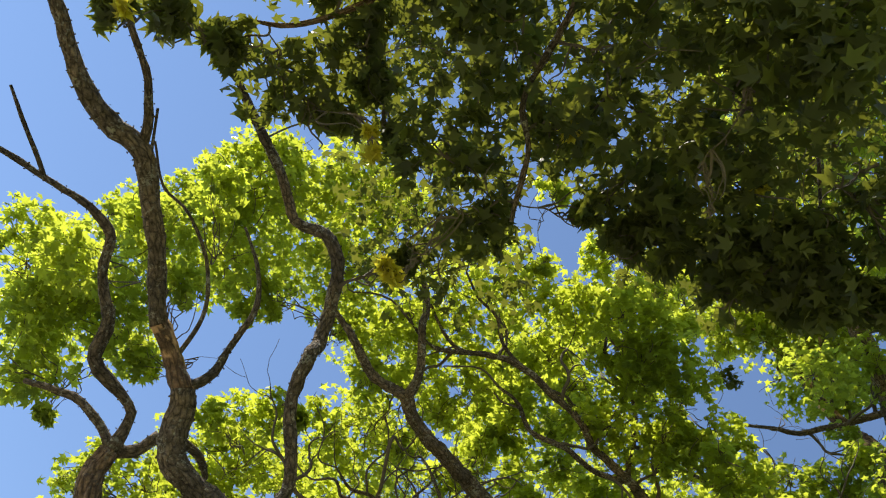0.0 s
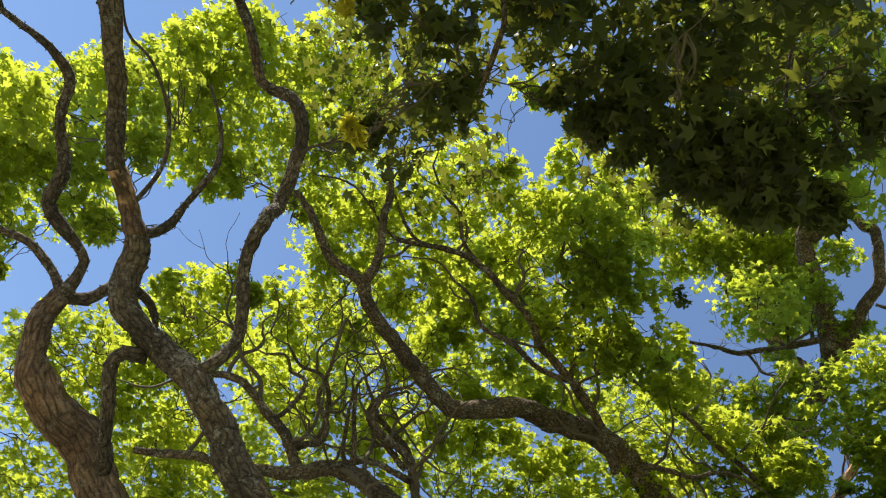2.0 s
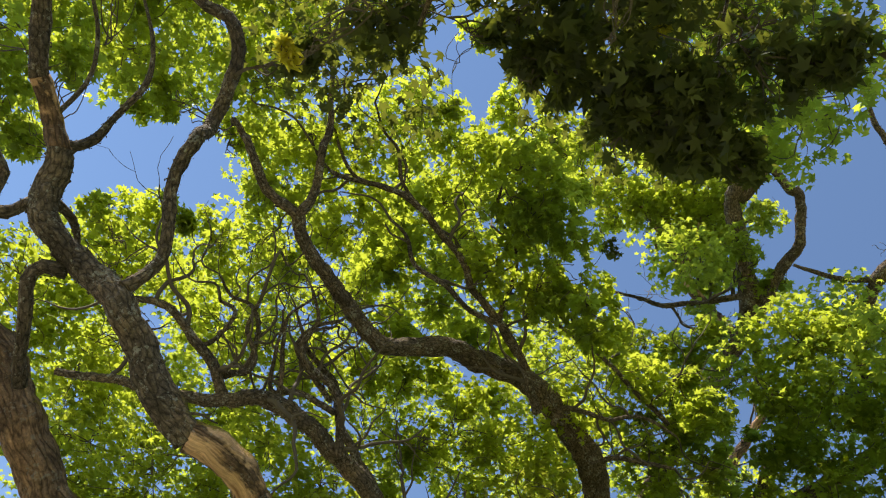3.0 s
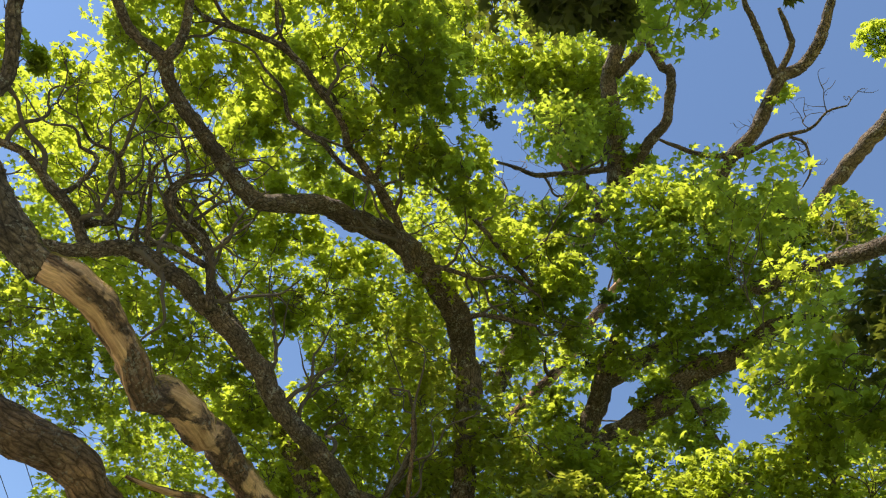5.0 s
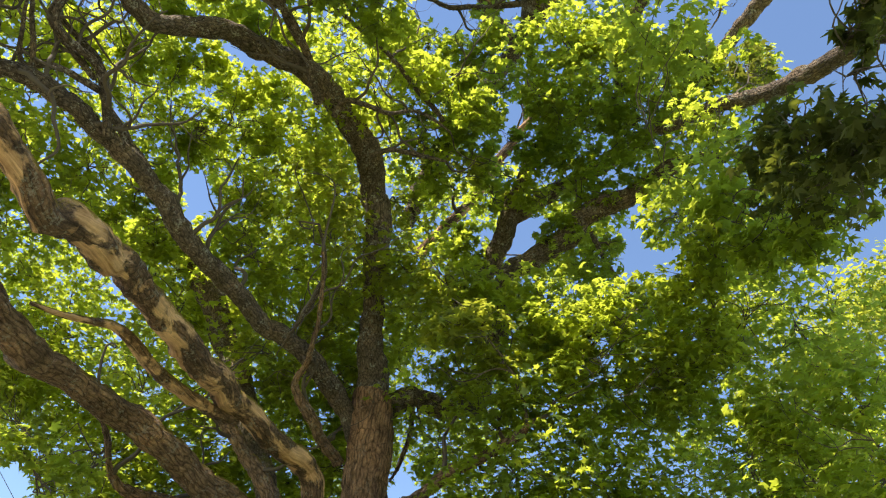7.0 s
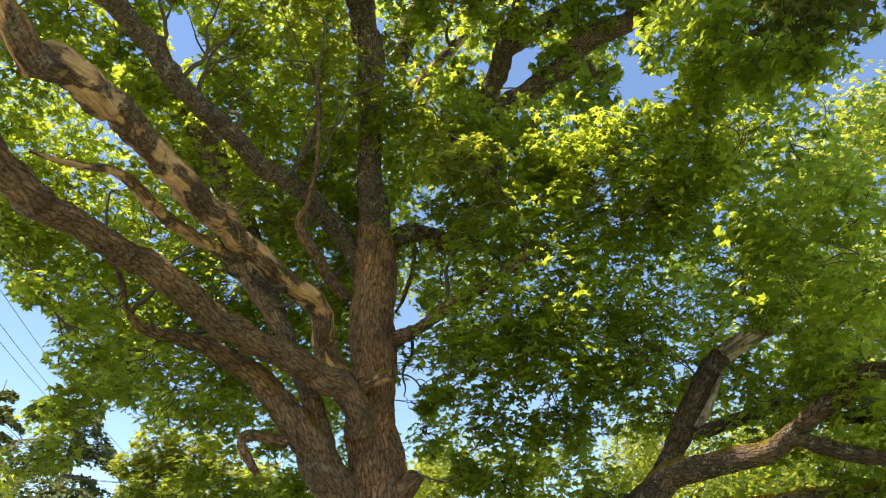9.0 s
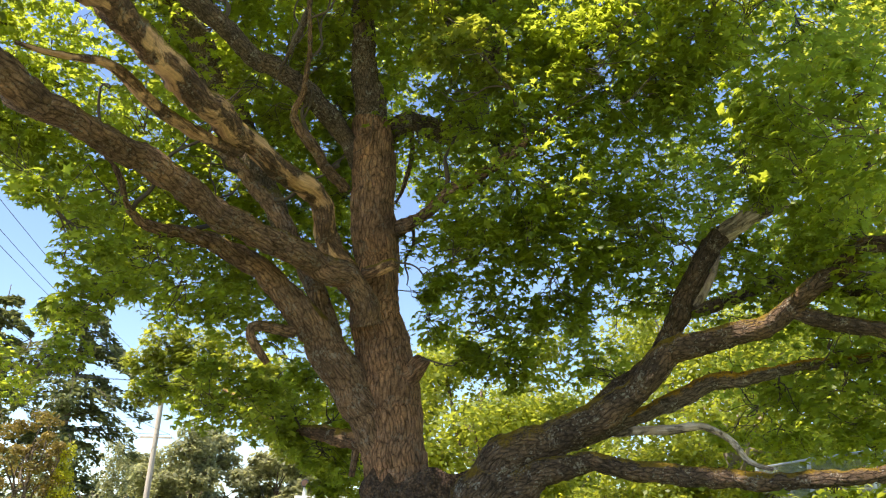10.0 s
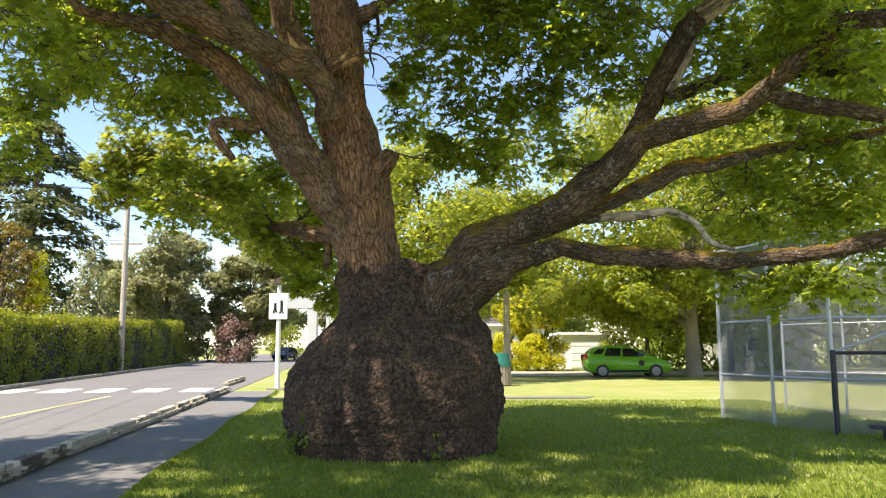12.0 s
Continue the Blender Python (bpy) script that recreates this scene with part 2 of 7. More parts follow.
STEEL = plain("galvanised_steel", (0.52, 0.54, 0.56), 0.45, 0.6, 10, 0.2, 0.0)
WIRE = plain("dull_zinc_wire", (0.27, 0.29, 0.33), 0.6, 0.2, 10, 0.2, 0.0)
DARK_STEEL = plain("dark_painted_steel", (0.035, 0.037, 0.042), 0.5, 0.2, 10, 0.3, 0.0)
POLE_WOOD = plain("weathered_pole", (0.46, 0.40, 0.33), 0.9, 0, 8, 0.35)
BIN_GREEN = plain("green_plastic", (0.015, 0.17, 0.13), 0.45, 0, 6, 0.2, 0.0)
SLAT = plain("weathered_slat", (0.36, 0.29, 0.24), 0.85, 0, 10, 0.4)
CAR_GREEN = plain("lime_car_paint", (0.16, 0.42, 0.03), 0.22, 0, 2, 0.06, 0.0)
RUBBER = plain("tyre_rubber", (0.018, 0.018, 0.019), 0.8, 0, 10, 0.3)
ALLOY = plain("alloy_rim", (0.20, 0.20, 0.21), 0.4, 0.8, 10, 0.15, 0.0)
DARK_GLASS = plain("tinted_glass", (0.012, 0.014, 0.016), 0.08, 0, 3, 0.1, 0.0)
RED_LENS = plain("red_lens", (0.4, 0.02, 0.015), 0.2, 0, 5, 0.1, 0.0)
CLEAR_LENS = plain("clear_lens", (0.7, 0.72, 0.74), 0.12, 0, 5, 0.1, 0.0)
BLACK = plain("black_sheeting", (0.02, 0.02, 0.022), 0.6, 0, 8, 0.2, 0.0)
# near-black paint for the shade inside the hedge
CORE = plain("hedge_shade", (0.025, 0.03, 0.012), 0.95, 0, 6, 0.5)
CAR_DARK = plain("dark_blue_car_paint", (0.03, 0.04, 0.07), 0.25, 0, 2, 0.1, 0.0)


# ---- mesh helpers ----
def mesh_of(name, verts, faces, mats, uvs=None, smooth=False):
    me = bpy.data.meshes.new(name)
    me.from_pydata([tuple(v) for v in verts], [], faces)
    for m in mats if isinstance(mats, (list, tuple)) else [mats]:
        me.materials.append(m)
    if uvs is not None:
        layer = me.uv_layers.new(name="UVMap")
        loop = np.empty(len(me.loops), np.int32)
        me.loops.foreach_get("vertex_index", loop)
        layer.data.foreach_set("uv", np.asarray(uvs, np.float32)[loop].ravel())
    if smooth:
        me.polygons.foreach_set("use_smooth", [True] * len(me.polygons))
    me.update()
    return me


def tri_mesh(name, verts, tris, mat):
    """A mesh from arrays of points and triangles."""
    me = bpy.data.meshes.new(name)
    n, k = len(verts), len(tris)
    me.vertices.add(n)
    me.vertices.foreach_set("co", np.asarray(verts, np.float32).ravel())
    me.loops.add(3 * k)
    me.loops.foreach_set("vertex_index", np.asarray(tris, np.int32).ravel())
    me.polygons.add(k)
    me.polygons.foreach_set("loop_start", np.arange(0, 3 * k, 3, dtype=np.int32))
    me.materials.append(mat)
    me.update(calc_edges=True)
    return me


def thing(name, m=None, label="", category="", group="", kind=""):
    ob = new(name)
    ob.empty_display_size = 0.2
    if m is not None:
        ob.matrix_basis = m
    return tagged(ob, label, category, group, kind)


def part(name, me, parent=None, label="", kind=""):
    ob = new(name, me)
    if parent is not None:
        ob.parent = parent
    return tagged(ob, label, kind=kind)


def shaped(name, bm, mat, smooth=False):
    bmesh.ops.recalc_face_normals(bm, faces=bm.faces)
    me = bpy.data.meshes.new(name)
    bm.to_mesh(me)
    bm.free()
    me.materials.append(mat)
    if smooth:
        me.polygons.foreach_set("use_smooth", [True] * len(me.polygons))
    return me


def block(bm, lo, hi, bevel=0.0):
    size, mid = Vector(hi) - Vector(lo), (Vector(hi) + Vector(lo)) / 2
    made = bmesh.ops.create_cube(bm, size=1.0, matrix=Matrix.Translation(mid) @ Matrix.Diagonal((*size, 1)))
    if bevel:
        edges = list({e for v in made["verts"] for e in v.link_edges})
        bmesh.ops.bevel(bm, geom=edges, offset=bevel, segments=2, affect="EDGES")
    return bm


def box_mesh(name, lo, hi, mat, bevel=0.0):
    return shaped(name, block(bmesh.new(), lo, hi, bevel), mat)


def rod(bm, a, b, r, seg=8, r2=None):
    a, b = Vector(a), Vector(b)
    turn = (b - a).to_track_quat("Z", "Y").to_matrix().to_4x4()
    bmesh.ops.create_cone(bm, cap_ends=True, segments=seg, radius1=r, radius2=r if r2 is None else r2, depth=(b - a).length, matrix=Matrix.Translation((a + b) / 2) @ turn)
    return bm


def rod_mesh(name, a, b, r, mat, seg=10, r2=None):
    return shaped(name, rod(bmesh.new(), a, b, r, seg, r2), mat, False)


def smooth_line(points, step):
    """Points (x, y, z, r) joined by a Catmull-Rom curve and laid out about step apart."""
    p = np.array(points, float)
    p = np.vstack([2 * p[0] - p[1], p, 2 * p[-1] - p[-2]])
    p[:, 3] = np.maximum(p[:, 3], 0.004)
    out = []
    for i in range(1, len(p) - 2):
        n = max(2, int(np.linalg.norm(p[i + 1, :3] - p[i, :3]) / step))
        for t in np.arange(n) / n:
            a, b, c, d = p[i - 1 : i + 3]
            out.append(0.5 * (2 * b + (c - a) * t + (2 * a - 5 * b + 4 * c - d) * t * t + (3 * b - a - 3 * c + d) * t**3))
    out.append(p[-2])
    out = np.array(out)
    out[:, 3] = np.maximum(out[:, 3], 0.004)
    return out


def sweep(line, seg, lump=0.0, ridge=0.0, seed=0.0, rough=0.0):
    """A round, knotty tube along a line of (x, y, z, r): points, faces and uv."""
    n = len(line)
    way = np.gradient(line[:, :3], axis=0)
    way /= np.linalg.norm(way, axis=1)[:, None] + 1e-9
    ref = np.array([0.0, 1.0, 0.25])
    side = np.cross(way, ref)
    weak = np.linalg.norm(side, axis=1) < 0.2
    side[weak] = np.cross(way[weak], np.array([1.0, 0.0, 0.0]))
    for i in range(1, n):
        s = side[i - 1] - way[i] * (side[i - 1] @ way[i])
        side[i] = s / (np.linalg.norm(s) + 1e-9)
    side[0] /= np.linalg.norm(side[0]) + 1e-9
    other = np.cross(way, side)
    ang = np.linspace(0, 2 * np.pi, seg + 1)
    along = np.r_[0, np.cumsum(np.linalg.norm(np.diff(line[:, :3], axis=0), axis=1))]
    verts, uvs = [], []
    for i in range(n):
        r = line[i, 3]
        for k, a in enumerate(ang):
            d = side[i] * math.cos(a) + other[i] * math.sin(a)
            f = 1.0
            if lump:
                q = Vector(line[i, :3] + d * r) * (0.5 / max(r, 0.05)) + Vector((seed, seed, 0))
                f += lump * noise.noise(q) + 0.5 * lump * noise.noise(q * 2.3) - 0.35 * lump
            if ridge:
                c = Vector((math.cos(a) * r * 12, math.sin(a) * r * 12, along[i] * 2.6 + seed))
                f += ridge * (0.5 - abs(noise.noise(c))) / max(r, 0.1)
            if rough:
                q = Vector(line[i, :3] + d * r)
                f += (rough * noise.noise(q * 9.0) + 0.7 * rough * abs(noise.noise(q * 21.0)) - 0.3 * rough) / max(r, 0.04)
            verts.append(line[i, :3] + d * r * f)
            uvs.append((a * max(r, 0.06), along[i]))
    faces = []
    w = seg + 1
    for i in range(n - 1):
        for k in range(seg):
            faces.append((i * w + k, i * w + k + 1, (i + 1) * w + k + 1, (i + 1) * w + k))
    for i, flip in ((0, True), (n - 1, False)):
        verts.append(line[i, :3])
        uvs.append((0, along[i]))
        c = len(verts) - 1
        for k in range(seg):
            f = (i * w + k, i * w + k + 1, c)
            faces.append(f[::-1] if flip else f)
    return verts, faces, uvs


# outline of a palmate leaf, stem at the origin, tip along +y
PALM = np.array([(0, 0, 0.03), (0.46, 0.04, -0.12), (0.25, 0.20, -0.02), (0.60, 0.60, -0.17), (0.17, 0.50, 0.0), (0, 1.0, -0.16), (-0.17, 0.50, 0.0), (-0.60, 0.60, -0.17), (-0.25, 0.20, -0.02), (-0.46, 0.04, -0.12)])
PALM_TRIS = np.array([(0, k, k + 1) for k in range(1, 9)])
KITE = np.array([(0, 0, 0), (0.32, 0.45, -0.06), (0, 1.0, -0.1), (-0.32, 0.45, -0.06)])
KITE_TRIS = np.array([(0, 1, 2), (0, 2, 3)])
SLIM = np.array([(0, 0, 0), (0.10, 0.4, 0.02), (0, 1.0, -0.15), (-0.10, 0.4, 0.02)])


def leaves(rng, centres, up, size, shape=PALM, tris=PALM_TRIS, spread=0.55, ahead=None):
    """Points and triangles of one leaf at each centre, its face roughly along up."""
    n = len(centres)
    nrm = np.asarray(up) + rng.normal(0, spread, (n, 3))
    nrm /= np.linalg.norm(nrm, axis=1)[:, None] + 1e-9
    ax = rng.normal(0, 1, (n, 3)) if ahead is None else np.asarray(ahead) + rng.normal(0, 0.3, (n, 3))
    ax -= nrm * (ax * nrm).sum(1)[:, None]
    ax /= np.linalg.norm(ax, axis=1)[:, None] + 1e-9
    sd = np.cross(ax, nrm)
    s = (np.asarray(size) * rng.uniform(0.55, 1.25, n))[:, None, None]
    bend = rng.uniform(0.3, 2.2, n)[:, None]
    v = centres[:, None, :] + s * (sd[:, None, :] * shape[None, :, 0:1] + ax[:, None, :] * (shape[None, :, 1:2] - 0.4) + nrm[:, None, :] * (shape[None, :, 2] * bend)[:, :, None])
    t = tris[None] + (np.arange(n) * len(shape))[:, None, None]
    return v.reshape(-1, 3), t.reshape(-1, 3)


def cloud(rng, c, r, n, flat=0.75):
    """n places in a clump round c, thicker towards its outside, with gaps."""
    d = rng.normal(0, 1, (n * 2, 3))
    d /= np.linalg.norm(d, axis=1)[:, None]
    p = d * (rng.uniform(0.05, 1.0, n * 2) ** 0.5)[:, None] * r * (1, 1, flat)
    keep = np.array([noise.noise(Vector((c + q) * 1.7)) + 0.7 * noise.noise(Vector((c + q) * 4.0)) > -0.12 for q in p])
    p = p[keep][:n]
    return c + p, p / max(r, 0.01)


def twig_line(rng, a, b, r0, r1, bend=0.16, n=7):
    """A crooked line from a to b."""
    a, b = np.asarray(a, float), np.asarray(b, float)
    size = np.linalg.norm(b - a)
    t = np.linspace(0, 1, n)
    p = a + (b - a) * t[:, None]
    for k in (1, 2, 3):
        p += np.sin(np.pi * k * t)[:, None] * rng.normal(0, bend * size * 0.75 / k, 3)
    return np.c_[p, r0 + (r1 - r0) * t]


# ---- ground, road and pavement ----
def kerb_x(y):
    return -4.94 - 0.137 * (y - 9.6)


def far_x(y):
    return -13.0 - 0.17 * (y - 10)


def ribbon(name, left, right, ys, z, mat, label, thick=0.05):
    """A strip of paving between two lines, with its edges."""
    verts, faces = [], []
    for y in ys:
        verts += [(left(y), y, z), (right(y), y, z), (left(y), y, z - thick), (right(y), y, z - thick)]
    for i in range(len(ys) - 1):
        a, b = 4 * i, 4 * i + 4
        faces += [(a, a + 1, b + 1, b), (a + 2, a, b, b + 2), (a + 1, a + 3, b + 3, b + 1)]
    return tagged(new(name, mesh_of(name, verts, faces, mat)), label, name, kind="structure")


def ground_sheet():
    bm = bmesh.new()
    bmesh.ops.create_grid(bm, x_segments=60, y_segments=60, size=60, matrix=Matrix.Translation((0, 30, 0)))
    edge = [e for e in bm.edges if e.is_boundary]
    out = bmesh.ops.extrude_edge_only(bm, edges=edge)
    for v in out["geom"]:
        if isinstance(v, bmesh.types.BMVert):
            v.co.x, v.co.y = v.co.x * 40, 30 + (v.co.y - 30) * 40
    for v in bm.verts:
        if abs(v.co.x) < 55 and v.co.x > kerb_x(v.co.y) + 2.6:
            v.co.z = 0.012 * noise.noise(v.co * 0.25)
    tagged(new("ground", shaped("ground", bm, GRASS, True)), "mown lawn with dry patches that reaches to the horizon", "lawn", kind="structure")


ground_sheet()
LONG = [2, 5, 8, 12, 16, 20, 25, 30, 36, 45, 60, 90, 130, 200]
ribbon("road", lambda y: far_x(y), lambda y: kerb_x(y), [-30, -10, 0] + LONG, 0.018, ASPHALT, "grey asphalt road with worn surface beside the lawn")
ribbon("pavement", lambda y: kerb_x(y) + 0.001, lambda y: -3.22 - 0.137 * (y - 8.87) + 0.05 * math.sin(y), [-30, -10, 0, 2, 5, 8, 10, 12, 14, 16, 18, 20, 22, 24, 26, 28.5], 0.022, ASPHALT, "grey asphalt footpath between kerb stones and lawn")
ribbon("verge", lambda y: far_x(y) - 3.2, lambda y: far_x(y) - 0.28, [-30, 0] + LONG, 0.022, plain("dry_verge", (0.36, 0.31, 0.21), 0.95, 0, 6, 0.4, 0.01), "dry gravel and dead grass verge by the road")
ribbon("driveway", lambda y: 0.4, lambda y: 4.6 + (y - 25) * 0.5, [24.3, 25.2], 0.016, ASPHALT, "grey asphalt path across the lawn")
ribbon("lane", lambda y: -2.0, lambda y: 40.0, [41.9, 43.5, 49.5], 0.034, plain("gravel_lane", (0.38, 0.34, 0.26), 0.95, 0, 8, 0.35, 0.01), "pale gravel lane where the car is parked")


def kerbs():
    """Low cast kerb stones, set end to end, worn and stained."""
    rng = np.random.default_rng(5)
    for lo, hi, x_of in ((2.0, 28.2, kerb_x), (32.5, 37.0, lambda y: kerb_x(y) - 0.65)):
        y = lo
        while y < hi - 0.6:
            length = 1.85 if y > 6 else 2.2
            bm = block(bmesh.new(), (-0.15, 0.01, 0.0), (0.15, length - 0.012, 0.18), 0.07)
            bmesh.ops.subdivide_edges(bm, edges=[e for e in bm.edges if e.calc_length() > 1], cuts=10)
            for v in bm.verts:
                v.co += Vector((noise.noise(v.co * 5 + Vector((y, 0, 0))), 0, noise.noise(v.co * 4 + Vector((0, y, 0))))) * 0.004
            ob = new("kerb_stone", shaped("kerb_stone", bm, KERB))
            turn = math.atan(0.137) + rng.normal(0, 0.01)
            ob.matrix_basis = Matrix.Translation((x_of(y) - 0.1, y, 0.018)) @ Matrix.Rotation(turn, 4, "Z")
            tagged(ob, "worn concrete kerb stone with dark stains", "kerb", "kerb stones along the road")
            y += length
    y = 20.0
    while y < 120:
        bm = block(bmesh.new(), (-0.12, 0.0, 0.0), (0.12, 5.96, 0.14), 0.03)
        ob = new("kerb_stone", shaped("kerb_stone", bm, CONCRETE))
        ob.matrix_basis = Matrix.Translation((far_x(y) - 0.14, y, 0.03)) @ Matrix.Rotation(math.atan(0.17), 4, "Z")
        tagged(ob, "pale concrete kerb on the far side of the road", "kerb", "kerb stones across the road")
        y += 6.0


kerbs()


def markings():
    crossing = thing("zebra_crossing", Matrix.Translation((0, 0, 0)), "white painted zebra crossing, worn, across the asphalt", "road marking", kind="structure")
    for k in range(6):
        x0 = -8.35 - 1.62 * k
        y0 = 28.2 - 0.12 * k
        me = mesh_of("stripe", [(x0 - 0.95, y0, 0.0225), (x0, y0, 0.0225), (x0 - 0.45, y0 + 2.7, 0.0225), (x0 - 1.4, y0 + 2.7, 0.0225)], [(0, 1, 2, 3)], WHITE_LINE)
        part("stripe", me, crossing)
    line = [(-9.1 - 0.115 * (y - 12), y) for y in (2, 8, 14, 20, 26)]
    verts = [(x + s, y, 0.0225) for x, y in line for s in (-0.07, 0.07)]
    me = mesh_of("centre_line", verts, [(2 * i, 2 * i + 1, 2 * i + 3, 2 * i + 2) for i in range(len(line) - 1)], YELLOW_LINE)
    tagged(new("centre_line", me), "faded pale yellow centre line painted on the road", "road marking", kind="structure")


markings()

# ---- the great maple ----
BASE = np.array([-0.66, 12.75, 0.0])
maple = thing("maple_tree", Matrix.Translation(BASE), "huge old maple with a swollen burl base and wide mossy limbs", "tree")
TIPS = []


SHOOTS = []
shoot_rng = np.random.default_rng(19)


def crooked(p, way, length, r, depth):
    """A sinuous, forking branchlet: it swings from side to side as it climbs."""
    rng = shoot_rng
    n = max(4, int(length / 0.12))
    side = np.cross(way, rng.normal(0, 1, 3))
    side /= np.linalg.norm(side) + 1e-9
    phase, pace = rng.uniform(0, 6.28), rng.uniform(0.7, 1.3)
    at, out = np.array(p, float), [(*p, r)]
    for k in range(n):
        way = way + side * 0.42 * math.sin(phase + k * pace) + rng.normal(0, 0.17, 3) + (0, 0, 0.05)
        way /= np.linalg.norm(way)
        at = at + way * 0.12
        here = r * (1 - 0.75 * (k + 1) / n)
        out.append((*at, here))
        if depth and 1 < k and rng.uniform() < 0.20:
            fork = way + rng.normal(0, 0.75, 3)
            crooked(at, fork / np.linalg.norm(fork), length * rng.uniform(0.35, 0.6), here * 0.72, depth - 1)
    SHOOTS.append(np.array(out))


def grow_shoots(line):
    """Crooked side shoots along a limb, and a tapering end where it is still thick."""
    rng = shoot_rng
    last = line[-1]
    way = line[-1, :3] - line[-min(4, len(line)), :3]
    way /= np.linalg.norm(way) + 1e-9
    if last[3] < 0.05:
        end = last[:3] + way * rng.uniform(0.7, 1.2) + rng.normal(0, 0.2, 3) + (0, 0, 0.15)
        SHOOTS.append(twig_line(rng, last[:3], end, last[3] * 0.92, 0.006, 0.22, 7))
    reach = np.r_[0, np.cumsum(np.linalg.norm(np.diff(line[:, :3], axis=0), axis=1))]
    s = 0.4
    while s < reach[-1]:
        q = line[np.searchsorted(reach, s)]
        if q[3] < 0.15:
            d = rng.normal(0, 1, 3) + np.array((0, 0, 0.8))
            crooked(q[:3], d / np.linalg.norm(d), rng.uniform(0.9, 2.6) * (1.0 if q[3] > 0.03 else 0.6), min(q[3] * 0.6, 0.042), 2)
        s += rng.uniform(0.4, 0.9)


def dead_twigs(points):
    """A spray of bare, crooked, forking dead twigs along a thin branch."""
    rng = np.random.default_rng(len(points) * 7)
    line = smooth_line(points, 0.1)

    def fork(p, way, size, r, depth):
        at, out = p, [(*p, r)]
        for k in range(3):
            way = way + rng.normal(0, 0.45, 3)
            way /= np.linalg.norm(way)
            at = at + way * size / 3
            out.append((*at, r * (1 - 0.2 * (k + 1))))
            if depth and rng.uniform() < 0.8:
                side = way + rng.normal(0, 0.8, 3)
                fork(at, side / np.linalg.norm(side), size * 0.62, r * 0.7, depth - 1)
        SHOOTS.append(np.array(out))

    for i in range(3, len(line), 3):
        d = rng.normal(0, 1, 3)
        fork(line[i, :3], d / np.linalg.norm(d), rng.uniform(0.3, 0.6), min(0.014, line[i, 3] * 0.7), 2)


FLAKES = []


def flake_off(line):
    """Places of loose bark scales round a limb: centre, outward way and size."""
    rng = shoot_rng
    reach = np.r_[0, np.cumsum(np.linalg.norm(np.diff(line[:, :3], axis=0), axis=1))]
    for s in rng.uniform(0, reach[-1], int(reach[-1] * 190)):
        i = min(np.searchsorted(reach, s), len(line) - 2)
        q = line[i]
        if 0.03 < q[3] < 0.14:
            way = line[i + 1, :3] - q[:3]
            d = np.cross(way / (np.linalg.norm(way) + 1e-9), rng.normal(0, 1, 3))
            d /= np.linalg.norm(d) + 1e-9
            FLAKES.append((*(q[:3] + d * (q[3] * 1.0 + 0.004)), *d, rng.uniform(0.4, 1.2) * min(0.034, 0.014 + q[3] * 0.18)))


def limb(name, kind, points, bushy=True):
    big = points[0][3] > 0.09
    girth = max(q[3] for q in points)
    line = smooth_line(points, 0.05 if kind == "trunk" else 0.055 if big else 0.08)
    keep = line[:, 3].copy()
    for i, q in enumerate(line):
        w = Vector(q[:3]) * 2.2
        line[i, :3] += np.array(noise.noise_vector(w)) * min(0.06, keep[i] * 0.6) + np.array(noise.noise_vector(w * 3)) * min(0.012, keep[i] * 0.15)
        line[i, 3] *= 1 + 0.10 * noise.noise(Vector(q[:3]) * 2.2) + 0.03 * noise.noise(Vector(q[:3]) * 7.0)
    for q in line[::3]:
        TIPS.append(q.copy())
    if kind == "dead":
        dead_twigs(points)
    elif kind != "trunk" and bushy:
        grow_shoots(line)
    if kind not in ("pale", "bare"):
        flake_off(line)
    line[:, :3] -= BASE
    seg = 84 if kind == "trunk" else max(9, min(56, int(girth * 165)))
    v, f, uv = sweep(line, seg, 0.08 if kind == "trunk" else 0.13, 0.016 if kind == "trunk" else 0.010 if big else 0.003, len(TIPS) * 0.37, min(0.020, girth * 0.13))
    part(name, mesh_of(name, v, f, BARKS[kind], uv, True), maple, {"pale": "peeling limb with bare tan wood", "moss": "limb with orange moss", "trunk": "upright trunk with furrowed brown bark"}.get(kind, ""))


